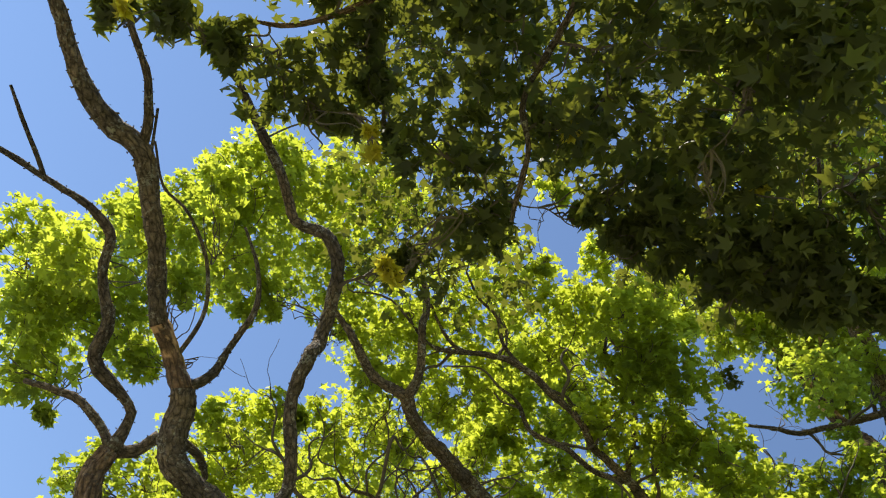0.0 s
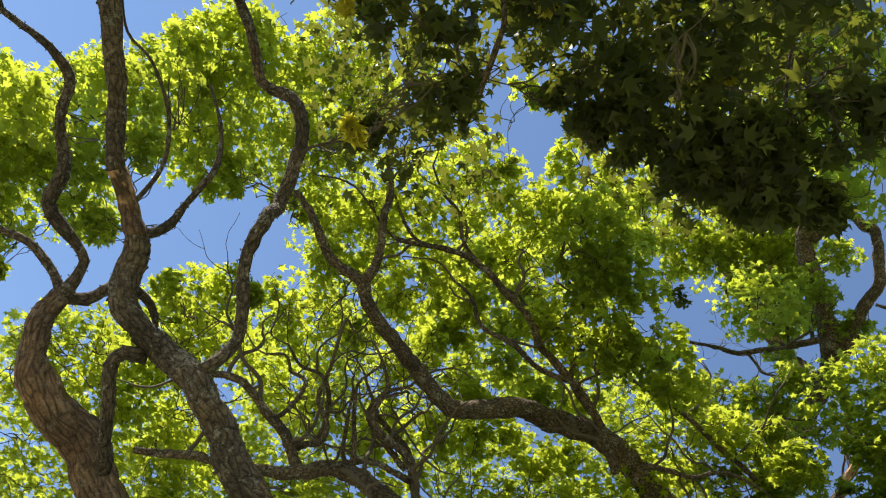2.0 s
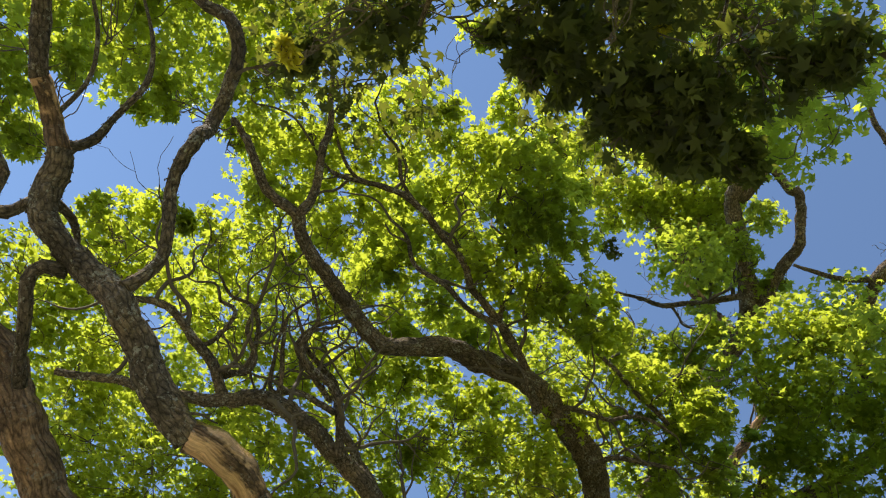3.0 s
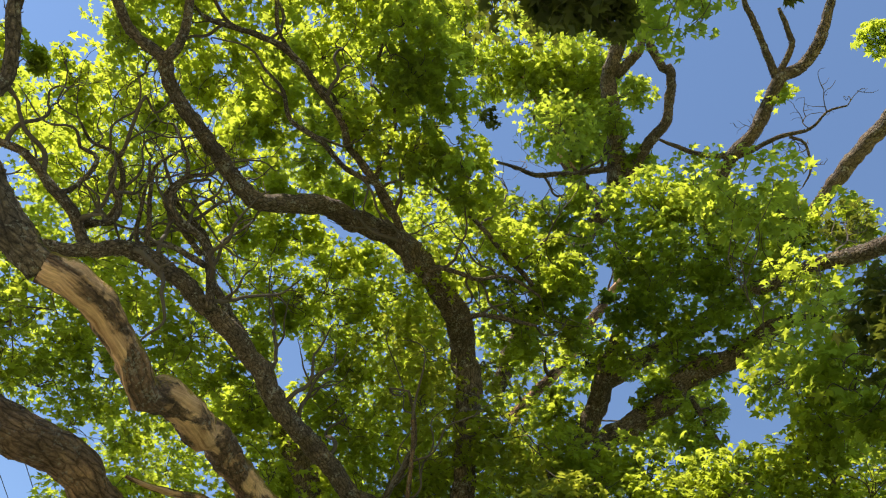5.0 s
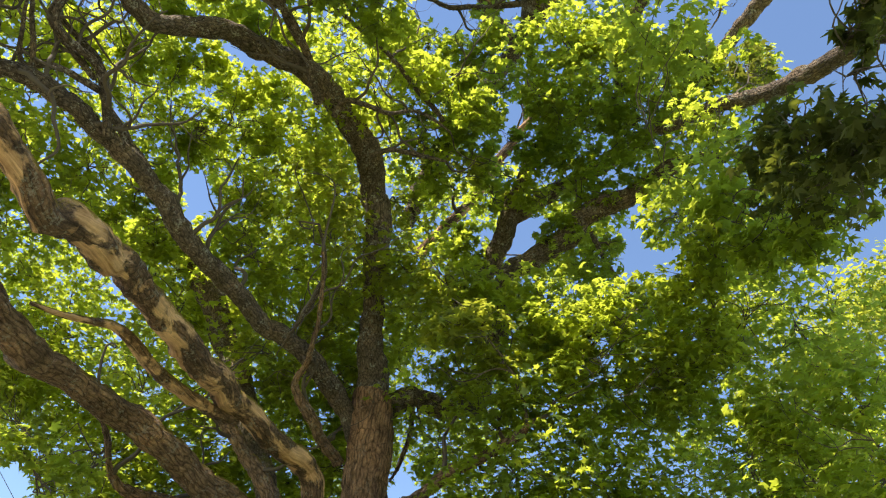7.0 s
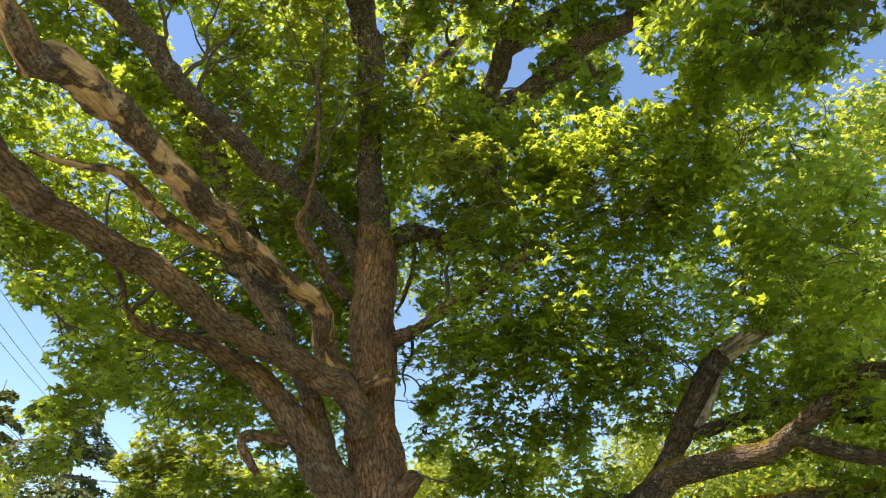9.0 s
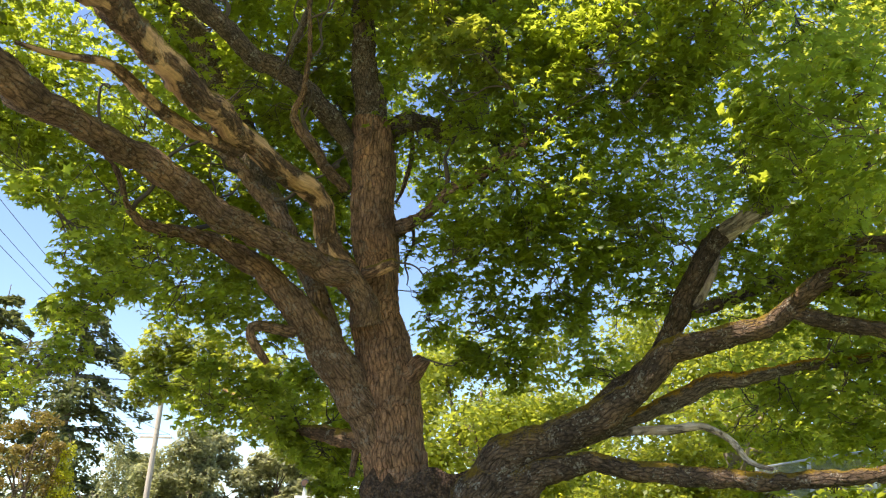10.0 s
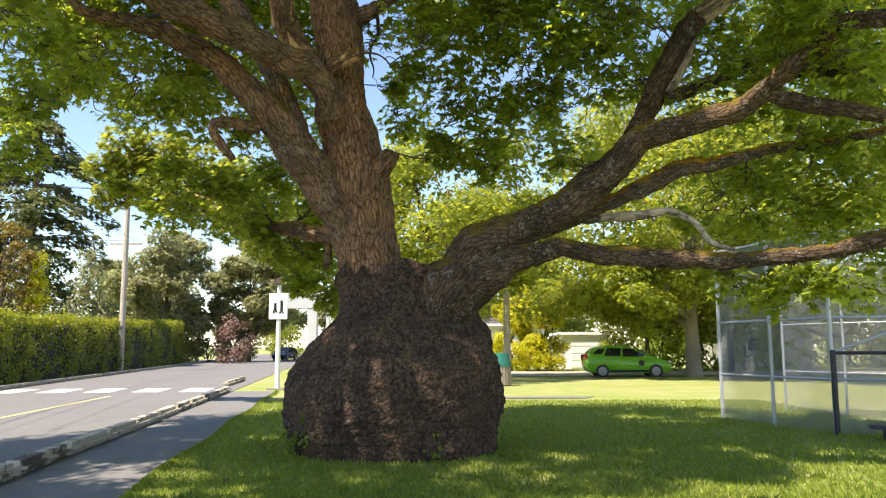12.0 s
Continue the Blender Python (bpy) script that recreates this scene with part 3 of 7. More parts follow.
def burl():
    """The swollen foot of the trunk: a lumpy, warty dome."""
    prof = [(1.46, -0.15), (1.52, 0.0), (1.60, 0.3), (1.66, 0.62), (1.65, 0.92), (1.56, 1.24), (1.42, 1.47), (1.24, 1.67), (1.02, 1.86), (0.82, 2.02), (0.69, 2.18), (0.61, 2.34), (0.555, 2.5), (0.50, 2.66), (0.40, 2.8)]
    line = smooth_line([(0, 0, z, r) for r, z in prof], 0.028)
    seg, verts, uvs, faces = 150, [], [], []
    for i, q in enumerate(line):
        for k in range(seg + 1):
            a = 2 * math.pi * k / seg + math.pi / 2
            d = Vector((math.cos(a), math.sin(a), 0))
            lean = -0.40 * min(1, max(0, (q[2] - 1.7) / 0.85)) ** 1.4
            toward = max(0, d.x)
            hub = 0.06 * min(1, max(0, q[2] - 0.6)) + 0.52 * min(1, max(0, (q[2] - 1.45) / 0.75))
            p = Vector((d.x * q[3] + lean * (1 - toward) + hub * toward, d.y * q[3] * (1 if q[2] < 1.2 else 1 - 0.12 * (q[2] - 1.2)), q[2]))
            f = 0.10 * noise.noise(p * 0.9) + 0.05 * noise.noise(p * 2.4) + 0.045 * abs(noise.noise(p * 6)) + 0.035 * noise.noise(p * 13) + 0.02 * noise.noise(p * 27)
            foot = max(0, 0.35 - q[2]) * 0.55 * max(0, noise.noise(Vector((d.x * 2.2, d.y * 2.2, 3.3))) + 0.15)
            ragged = max(0, q[2] - 2.0) * (0.5 * noise.noise(Vector((d.x * 2.0, d.y * 2.0, 7.7))))
            verts.append(p + d * (f * (1 if q[2] < 1.9 else 0.6) + foot) + Vector((0, 0, ragged)))
            uvs.append((a * 1.5, q[2]))
    w = seg + 1
    for i in range(len(line) - 1):
        for k in range(seg):
            faces.append((i * w + k, i * w + k + 1, (i + 1) * w + k + 1, (i + 1) * w + k))
    part("burl", mesh_of("burl", verts, faces, BURL_BARK, uvs, True), maple, "swollen dark warty burl at the foot")


burl()
limb("trunk", "trunk", [(-0.79, 13.05, 1.23, 1.0), (-0.89, 12.98, 1.75, 0.72), (-0.99, 12.95, 2.21, 0.565), (-1.05, 12.93, 2.55, 0.545), (-1.09, 12.93, 2.85, 0.535), (-1.19, 12.92, 3.48, 0.511), (-1.31, 12.84, 4.39, 0.487), (-1.53, 12.64, 5.35, 0.420), (-1.58, 12.52, 6.29, 0.370), (-1.64, 12.36, 6.81, 0.382), (-1.68, 12.22, 7.81, 0.367), (-1.72, 12.07, 8.67, 0.330)])
limb("limb", "bark", [(-1.73, 12.12, 8.58, 0.300), (-1.89, 11.76, 9.67, 0.225), (-1.90, 11.62, 10.03, 0.206), (-1.92, 11.14, 10.80, 0.233), (-1.95, 10.55, 11.60, 0.250), (-2.07, 10.62, 11.96, 0.243), (-2.21, 9.98, 12.40, 0.252), (-2.62, 9.07, 12.55, 0.225), (-3.06, 8.27, 12.53, 0.218), (-3.60, 7.79, 12.36, 0.204), (-4.21, 7.16, 12.03, 0.174), (-4.88, 6.64, 11.40, 0.149), (-5.30, 5.89, 11.39, 0.129), (-5.66, 4.95, 11.44, 0.114), (-5.77, 4.33, 11.54, 0.104)], False)
limb("branch", "bark", [(-5.77, 4.34, 11.53, 0.096), (-6.09, 3.85, 11.53, 0.078), (-6.26, 3.11, 11.68, 0.065), (-6.37, 3.17, 11.83, 0.056), (-6.49, 2.83, 11.86, 0.043), (-6.61, 2.94, 11.97, 0.027)], False)
limb("branch", "bark", [(-5.77, 4.34, 11.53, 0.096), (-5.50, 4.06, 11.82, 0.070), (-5.33, 3.52, 12.11, 0.061), (-5.27, 3.36, 12.37, 0.061), (-5.22, 3.01, 12.55, 0.048), (-5.09, 2.37, 12.80, 0.035)], False)
limb("limb", "brown", [(-1.37, 12.83, 3.15, 0.274), (-1.69, 12.67, 3.85, 0.342), (-2.02, 12.51, 4.37, 0.330), (-2.46, 12.19, 4.91, 0.290), (-2.84, 11.85, 5.36, 0.235), (-3.15, 11.55, 5.64, 0.195), (-3.62, 11.03, 5.85, 0.158), (-4.04, 10.62, 5.90, 0.121), (-4.39, 10.25, 5.86, 0.085), (-4.64, 9.96, 5.96, 0.055), (-4.69, 9.53, 6.30, 0.041), (-4.75, 9.17, 6.45, 0.028)])
limb("limb", "brown", [(-2.00, 12.55, 4.30, 0.20), (-2.21, 12.47, 4.94, 0.190), (-2.49, 12.42, 5.59, 0.180), (-2.84, 12.38, 6.28, 0.170), (-3.30, 12.35, 7.00, 0.150), (-3.86, 12.33, 7.63, 0.132), (-4.51, 12.20, 8.33, 0.094)])
limb("limb", "brown", [(-1.63, 12.30, 5.07, 0.269), (-1.80, 12.00, 5.57, 0.247), (-2.27, 11.61, 5.80, 0.230), (-2.87, 10.86, 5.91, 0.212), (-3.37, 10.11, 5.97, 0.203), (-3.98, 8.97, 6.17, 0.192), (-4.17, 8.28, 6.12, 0.176), (-4.30, 7.62, 5.99, 0.163), (-4.48, 6.97, 5.93, 0.173), (-4.16, 6.64, 5.68, 0.171), (-4.22, 6.05, 5.66, 0.172), (-4.43, 5.52, 5.74, 0.209), (-5.11, 4.39, 5.55, 0.195), (-5.63, 3.15, 6.17, 0.201), (-5.92, 2.45, 6.29, 0.167), (-5.96, 2.22, 6.38, 0.134), (-6.02, 1.99, 6.68, 0.119), (-5.96, 1.89, 6.97, 0.103)], False)
limb("branch", "bark", [(-5.96, 1.89, 6.97, 0.086), (-5.88, 1.72, 7.30, 0.052), (-5.96, 1.36, 7.33, 0.064), (-6.00, 1.13, 7.35, 0.070), (-5.86, 0.85, 7.57, 0.064), (-5.78, 0.46, 7.72, 0.052), (-5.62, 0.11, 7.90, 0.052), (-5.70, -0.24, 7.83, 0.041), (-5.82, -0.55, 7.70, 0.035), (-5.95, -0.92, 7.55, 0.026), (-6.05, -1.13, 7.40, 0.017)], False)
limb("branch", "bark", [(-5.82, -0.55, 7.70, 0.026), (-5.77, -0.81, 7.72, 0.023), (-5.74, -1.11, 7.76, 0.020), (-5.69, -1.39, 7.77, 0.014)], False)
limb("branch", "bark", [(-5.96, 1.89, 6.97, 0.069), (-6.05, 1.75, 7.08, 0.046), (-6.21, 1.44, 7.16, 0.044), (-6.39, 1.26, 7.15, 0.039), (-6.70, 1.07, 7.13, 0.030)], False)
limb("branch", "bark", [(-5.96, 1.89, 6.97, 0.074), (-5.90, 2.03, 7.15, 0.064), (-5.73, 2.02, 7.35, 0.058)], False)
limb("limb", "pale", [(-1.86, 12.04, 5.86, 0.109), (-2.14, 11.67, 6.12, 0.180), (-2.26, 11.19, 6.68, 0.186), (-2.46, 10.76, 6.76, 0.181), (-2.75, 9.91, 6.69, 0.170), (-2.93, 9.13, 6.69, 0.177), (-3.01, 8.31, 6.54, 0.179), (-3.15, 7.40, 6.48, 0.167), (-3.19, 6.54, 6.35, 0.154), (-3.16, 5.85, 6.19, 0.154), (-3.08, 5.24, 5.93, 0.159), (-3.06, 4.66, 5.74, 0.167), (-3.05, 4.38, 5.55, 0.134), (-3.13, 3.89, 5.64, 0.117), (-3.26, 3.44, 5.62, 0.135), (-3.45, 3.23, 5.60, 0.122)], False)
limb("limb", "bark", [(-3.44, 3.26, 5.59, 0.117), (-3.64, 3.00, 5.75, 0.133), (-3.83, 2.69, 5.94, 0.123), (-4.00, 2.41, 6.09, 0.119), (-4.37, 2.25, 6.32, 0.118), (-4.60, 1.97, 6.37, 0.105), (-4.73, 1.82, 6.45, 0.112), (-4.73, 1.61, 6.69, 0.113), (-4.67, 1.43, 6.82, 0.098)], False)
limb("limb", "pale", [(-4.67, 1.45, 6.81, 0.094), (-4.74, 1.20, 6.96, 0.082), (-4.74, 0.88, 7.03, 0.077)], False)
limb("branch", "bark", [(-4.74, 0.90, 7.03, 0.077), (-4.71, 0.50, 7.26, 0.081), (-4.60, 0.08, 7.39, 0.081), (-4.55, -0.41, 7.57, 0.091), (-4.62, -0.75, 7.50, 0.091), (-4.66, -1.08, 7.42, 0.084), (-4.59, -1.38, 7.44, 0.068), (-4.49, -1.71, 7.45, 0.056), (-4.44, -2.04, 7.40, 0.038)], False)
limb("branch", "bark", [(-4.55, -0.44, 7.57, 0.051), (-4.40, -0.66, 7.70, 0.041), (-4.29, -0.93, 7.76, 0.038), (-4.25, -1.20, 7.76, 0.035), (-4.19, -1.46, 7.77, 0.025), (-4.14, -1.72, 7.75, 0.015)], False)
limb("branch", "bark", [(-4.49, -0.40, 7.62, 0.015), (-4.33, -0.69, 7.75, 0.012)], False)
limb("branch", "bark", [(-3.97, 2.34, 6.16, 0.064), (-3.90, 2.31, 6.54, 0.056), (-3.92, 2.17, 6.74, 0.057), (-3.98, 1.90, 7.07, 0.059), (-3.88, 1.68, 7.48, 0.063), (-3.97, 1.70, 7.94, 0.068), (-3.79, 1.28, 8.29, 0.066), (-3.85, 0.93, 8.45, 0.062), (-4.07, 0.70, 8.46, 0.054), (-4.03, 0.25, 8.54, 0.049), (-3.98, -0.27, 8.46, 0.048), (-3.95, -0.56, 8.41, 0.037), (-3.85, -1.06, 8.33, 0.026)], False)
limb("branch", "bark", [(-4.65, 1.43, 6.84, 0.049), (-4.60, 1.48, 7.16, 0.043), (-4.56, 1.39, 7.50, 0.034), (-4.46, 1.23, 7.88, 0.029), (-4.49, 0.95, 8.18, 0.022), (-4.59, 0.60, 8.40, 0.014)], False)
limb("branch", "bark", [(-4.71, 1.19, 6.99, 0.025), (-4.67, 1.02, 7.49, 0.023), (-4.67, 0.68, 7.81, 0.019), (-4.72, 0.24, 7.94, 0.016), (-4.92, -0.06, 8.04, 0.014), (-4.84, -0.46, 8.12, 0.012)], False)
limb("branch", "bark", [(-4.52, 2.21, 6.26, 0.071), (-4.72, 2.13, 6.14, 0.060), (-4.84, 2.60, 5.87, 0.053), (-4.98, 2.95, 5.76, 0.065)], False)
limb("branch", "bark", [(-4.76, 1.74, 6.61, 0.049), (-4.72, 1.99, 6.69, 0.040), (-4.78, 2.20, 6.69, 0.023)], False)
limb("limb", "pale", [(-2.96, 9.3, 6.52, 0.080), (-3.24, 8.45, 6.33, 0.085), (-3.47, 7.74, 6.28, 0.082), (-3.58, 7.24, 6.27, 0.078), (-3.68, 6.9, 6.26, 0.052), (-3.95, 6.58, 6.12, 0.036), (-4.18, 6.23, 6.02, 0.022)], False)
limb("limb", "bark", [(-3.21, 12.45, 6.83, 0.177), (-4.14, 12.90, 8.61, 0.239), (-4.89, 12.99, 10.02, 0.255), (-5.44, 12.71, 11.00, 0.251), (-5.98, 12.76, 11.65, 0.222), (-6.51, 12.25, 12.44, 0.138)])
limb("limb", "pale", [(0.46, 10.09, 16.09, 0.125), (-0.39, 9.69, 17.28, 0.130), (-0.72, 9.18, 17.91, 0.119), (-1.03, 8.71, 18.37, 0.080), (-1.56, 7.89, 18.72, 0.047)])
limb("branch", "pale", [(-0.61, 9.36, 17.71, 0.072), (-0.31, 8.85, 18.11, 0.060), (-0.14, 8.11, 18.60, 0.040)])
limb("branch", "bark", [(-3.11, 10.75, 8.68, 0.028), (-2.55, 10.16, 9.39, 0.042), (-2.50, 9.84, 9.81, 0.032), (-2.62, 9.47, 10.18, 0.023)])
limb("limb", "bark", [(-1.89, 12.32, 7.75, 0.148), (-2.16, 11.99, 8.28, 0.177), (-2.50, 11.48, 8.60, 0.184), (-2.93, 10.98, 8.82, 0.172), (-3.47, 10.37, 8.87, 0.159), (-3.86, 9.70, 9.04, 0.151), (-4.24, 8.99, 9.17, 0.147), (-4.74, 8.23, 9.55, 0.149), (-5.07, 7.61, 9.63, 0.146), (-5.56, 6.79, 9.69, 0.136), (-6.03, 6.26, 9.63, 0.126), (-6.65, 6.07, 9.38, 0.093), (-7.24, 5.78, 9.19, 0.073), (-7.91, 5.44, 9.05, 0.065), (-8.54, 5.14, 8.85, 0.053)])
limb("branch", "bark", [(-3.65, 10.13, 8.93, 0.093), (-4.49, 8.91, 9.28, 0.090), (-4.70, 8.41, 9.53, 0.098), (-4.88, 8.06, 9.77, 0.071), (-5.41, 7.32, 10.25, 0.053), (-5.46, 6.88, 10.57, 0.062), (-5.86, 6.21, 10.77, 0.040)])
limb("branch", "bark", [(-6.53, 6.13, 9.45, 0.085), (-6.76, 5.69, 9.73, 0.077), (-6.92, 5.35, 9.82, 0.073), (-7.29, 4.86, 9.94, 0.060), (-7.65, 4.64, 9.86, 0.048), (-8.03, 4.51, 9.69, 0.031)])
limb("branch", "bark", [(-6.76, 5.76, 9.68, 0.051), (-6.38, 5.98, 9.85, 0.047), (-6.26, 5.84, 10.06, 0.043), (-6.41, 5.51, 10.31, 0.039), (-6.24, 5.22, 10.62, 0.030)])
limb("branch", "bark", [(-5.07, 7.23, 9.51, 0.076), (-5.14, 6.99, 9.83, 0.068), (-5.28, 6.58, 10.23, 0.060), (-5.61, 6.21, 10.29, 0.051), (-5.74, 5.96, 10.51, 0.047), (-5.57, 5.80, 10.87, 0.035), (-5.63, 5.42, 11.07, 0.022)])
limb("branch", "bark", [(-5.23, 6.78, 9.96, 0.051), (-5.74, 6.45, 10.00, 0.047), (-6.13, 6.35, 9.93, 0.039), (-6.13, 6.02, 10.32, 0.030), (-6.03, 5.65, 10.65, 0.022)])
limb("branch", "brown", [(-2.15, 12.21, 7.42, 0.107), (-2.43, 11.79, 7.68, 0.096), (-2.63, 11.51, 7.90, 0.104), (-2.86, 11.17, 8.17, 0.066), (-2.63, 10.76, 8.54, 0.046), (-2.47, 10.17, 9.07, 0.036), (-2.50, 9.62, 9.74, 0.027)])
limb("limb", "bark", [(-1.46, 12.38, 8.62, 0.223), (-1.04, 12.57, 8.97, 0.176), (-0.56, 13.25, 9.07, 0.162), (0.13, 13.48, 9.70, 0.167), (-0.09, 12.81, 11.38, 0.149), (0.22, 12.40, 12.21, 0.197), (0.47, 11.84, 12.82, 0.220), (0.72, 11.76, 12.90, 0.184), (1.62, 11.11, 13.19, 0.176), (2.55, 10.57, 13.46, 0.169), (3.14, 10.12, 13.72, 0.147), (3.81, 9.41, 14.23, 0.136), (4.40, 8.64, 14.71, 0.143), (4.80, 8.11, 15.04, 0.144), (5.38, 7.40, 15.34, 0.139), (5.86, 6.59, 15.56, 0.133), (6.33, 5.84, 15.69, 0.104)], False)
limb("branch", "bark", [(0.49, 11.80, 12.86, 0.151), (0.55, 11.46, 13.07, 0.137), (0.90, 10.77, 13.49, 0.130), (1.37, 10.23, 13.92, 0.124), (1.93, 9.91, 13.99, 0.118), (2.39, 9.69, 14.09, 0.112), (2.36, 9.09, 14.54, 0.123), (2.59, 8.41, 15.07, 0.124), (2.96, 7.92, 15.29, 0.124), (3.37, 7.30, 15.66, 0.119), (3.48, 6.92, 15.82, 0.114), (3.90, 6.70, 15.93, 0.114), (4.16, 6.31, 16.15, 0.104), (4.29, 5.71, 16.46, 0.075)], False)
limb("branch", "bark", [(3.44, 6.97, 15.80, 0.080), (3.23, 6.49, 16.07, 0.068), (3.01, 6.05, 16.30, 0.057), (2.82, 5.71, 16.51, 0.051), (2.73, 5.25, 16.69, 0.045), (2.90, 4.89, 16.79, 0.028)], False)
limb("branch", "bark", [(3.43, 6.88, 15.85, 0.068), (3.65, 6.41, 16.01, 0.057), (3.60, 6.25, 16.12, 0.057), (3.39, 5.81, 16.36, 0.034)], False)
limb("branch", "bark", [(2.78, 8.17, 15.18, 0.062), (2.16, 8.17, 15.28, 0.056), (1.79, 8.07, 15.39, 0.045), (1.42, 7.96, 15.49, 0.028)], False)
limb("branch", "dead", [(2.79, 8.19, 15.17, 0.068), (3.02, 8.10, 15.18, 0.051), (3.49, 7.80, 15.24, 0.045), (4.00, 7.63, 15.21, 0.034), (4.25, 7.33, 15.29, 0.023), (4.56, 7.20, 15.27, 0.017)])
limb("branch", "dead", [(3.68, 7.78, 15.21, 0.034), (3.93, 7.86, 15.10, 0.028), (4.05, 8.24, 14.84, 0.023), (3.93, 8.52, 14.69, 0.012)], False)
limb("limb", "bark", [(-0.99, 12.69, 8.98, 0.188), (-0.39, 12.92, 9.06, 0.190), (0.33, 12.57, 9.99, 0.193), (0.40, 11.78, 11.07, 0.204), (0.90, 11.50, 11.39, 0.220), (1.55, 11.15, 11.72, 0.230), (1.84, 10.95, 12.05, 0.225), (2.23, 10.71, 12.22, 0.214), (2.75, 10.40, 12.27, 0.181), (3.37, 9.87, 12.46, 0.137), (3.67, 9.71, 12.44, 0.105), (4.19, 9.57, 12.38, 0.074)])
limb("branch", "bark", [(1.98, 11.11, 11.85, 0.064), (2.33, 11.36, 11.20, 0.053), (2.63, 11.43, 10.72, 0.042)], False)
limb("limb", "bark", [(-1.68, 12.41, 12.93, 0.179), (-1.40, 11.97, 13.86, 0.182), (-0.86, 11.49, 14.64, 0.185), (-0.41, 10.94, 15.13, 0.197), (0.06, 10.38, 15.63, 0.191), (0.51, 9.82, 16.02, 0.185), (0.66, 9.16, 16.45, 0.179), (0.59, 8.14, 17.03, 0.172), (0.45, 7.53, 17.36, 0.172), (0.72, 6.78, 17.73, 0.135)], False)
limb("branch", "bark", [(0.71, 9.57, 16.19, 0.148), (1.24, 8.84, 16.61, 0.123), (1.67, 8.21, 16.93, 0.105), (1.70, 7.40, 17.33, 0.098), (1.55, 7.36, 17.39, 0.092), (1.24, 6.83, 17.65, 0.086), (1.09, 6.09, 17.96, 0.074)], False)
limb("branch", "bark", [(0.62, 7.54, 17.35, 0.111), (1.01, 7.14, 17.53, 0.105), (1.19, 6.73, 17.70, 0.074), (1.38, 6.64, 17.76, 0.062)], False)
limb("branch", "bark", [(0.72, 9.18, 16.43, 0.074), (-0.17, 9.27, 16.37, 0.062), (-1.01, 9.28, 16.32, 0.055), (-1.44, 9.13, 16.37, 0.043), (-1.99, 8.96, 16.39, 0.031)])
limb("limb", "pale", [(-1.40, 13.20, 12.84, 0.135), (-0.90, 13.03, 13.56, 0.125), (-0.32, 12.81, 14.26, 0.115), (0.37, 12.23, 15.37, 0.104), (1.08, 11.54, 16.18, 0.079)])
limb("limb", "bark", [(2.85, 9.15, 12.48, 0.081), (3.54, 8.44, 12.21, 0.117), (4.13, 7.79, 11.85, 0.132), (4.48, 7.11, 11.41, 0.144), (5.00, 6.06, 10.84, 0.126), (5.36, 5.21, 9.28, 0.096), (3.68, 3.76, 9.26, 0.070), (2.70, 2.11, 8.81, 0.054), (2.05, 0.61, 8.57, 0.043), (0.31, -0.57, 8.54, 0.036), (-0.54, -0.59, 8.41, 0.033), (-0.91, -0.18, 8.25, 0.033), (-1.13, 0.02, 8.20, 0.030), (-1.50, 0.33, 8.08, 0.028), (-1.59, 0.71, 7.99, 0.026), (-1.85, 1.14, 7.81, 0.017)], False)
limb("branch", "brown", [(0.28, -0.43, 8.54, 0.049), (-0.83, -0.80, 8.56, 0.041), (-1.90, -0.75, 8.30, 0.030), (-2.38, -0.77, 8.12, 0.027), (-2.95, -0.83, 7.95, 0.023), (-3.26, -1.01, 7.87, 0.014)], False)
limb("branch", "bark", [(1.48, 0.59, 8.73, 0.048), (0.73, 0.67, 8.52, 0.027), (0.24, 0.94, 8.40, 0.022), (-0.12, 1.11, 8.36, 0.016)], False)
limb("branch", "bark", [(1.67, 0.93, 8.94, 0.035), (0.77, 0.97, 8.77, 0.019), (0.41, 1.36, 8.60, 0.016), (0.21, 2.03, 8.38, 0.012)], False)
limb("branch", "brown", [(-1.29, 12.43, 6.75, 0.143), (-0.77, 12.09, 6.91, 0.103), (-0.29, 11.59, 7.09, 0.100), (0.16, 11.22, 7.20, 0.080), (0.68, 10.77, 7.38, 0.078), (0.91, 10.56, 7.53, 0.034)])
limb("branch", "brown", [(-1.11, 12.62, 8.88, 0.052), (-1.08, 12.76, 8.43, 0.046), (-1.22, 12.94, 7.84, 0.041), (-1.36, 12.97, 7.50, 0.020)], False)
limb("branch", "brown", [(-2.74, 12.02, 4.88, 0.099), (-3.10, 11.72, 4.84, 0.088), (-3.27, 11.58, 4.76, 0.070), (-3.19, 11.67, 4.52, 0.070), (-3.03, 11.78, 4.28, 0.057)], False)
limb("branch", "pale", [(-1.51, 12.92, 3.25, 0.201), (-1.89, 13.05, 3.38, 0.167), (-2.45, 13.54, 3.53, 0.136), (-3.04, 14.01, 3.71, 0.081), (-3.9, 15.9, 4.1, 0.07), (-5.4, 19.0, 5.0, 0.05), (-7.2, 21.4, 5.9, 0.03)], False)
limb("branch", "brown", [(-1.80, 13.08, 3.28, 0.074), (-1.80, 13.11, 3.05, 0.065), (-1.85, 13.23, 2.83, 0.056)], False)
limb("stub", "trunk", [(-1.15, 12.72, 4.15, 0.22), (-0.93, 12.60, 4.36, 0.17), (-0.78, 12.52, 4.54, 0.14), (-0.74, 12.50, 4.60, 0.10)])
limb("stub", "pale", [(-1.62, 12.0, 5.80, 0.12), (-1.38, 11.85, 5.86, 0.105), (-1.20, 11.74, 5.90, 0.10), (-1.15, 11.71, 5.91, 0.07)], False)
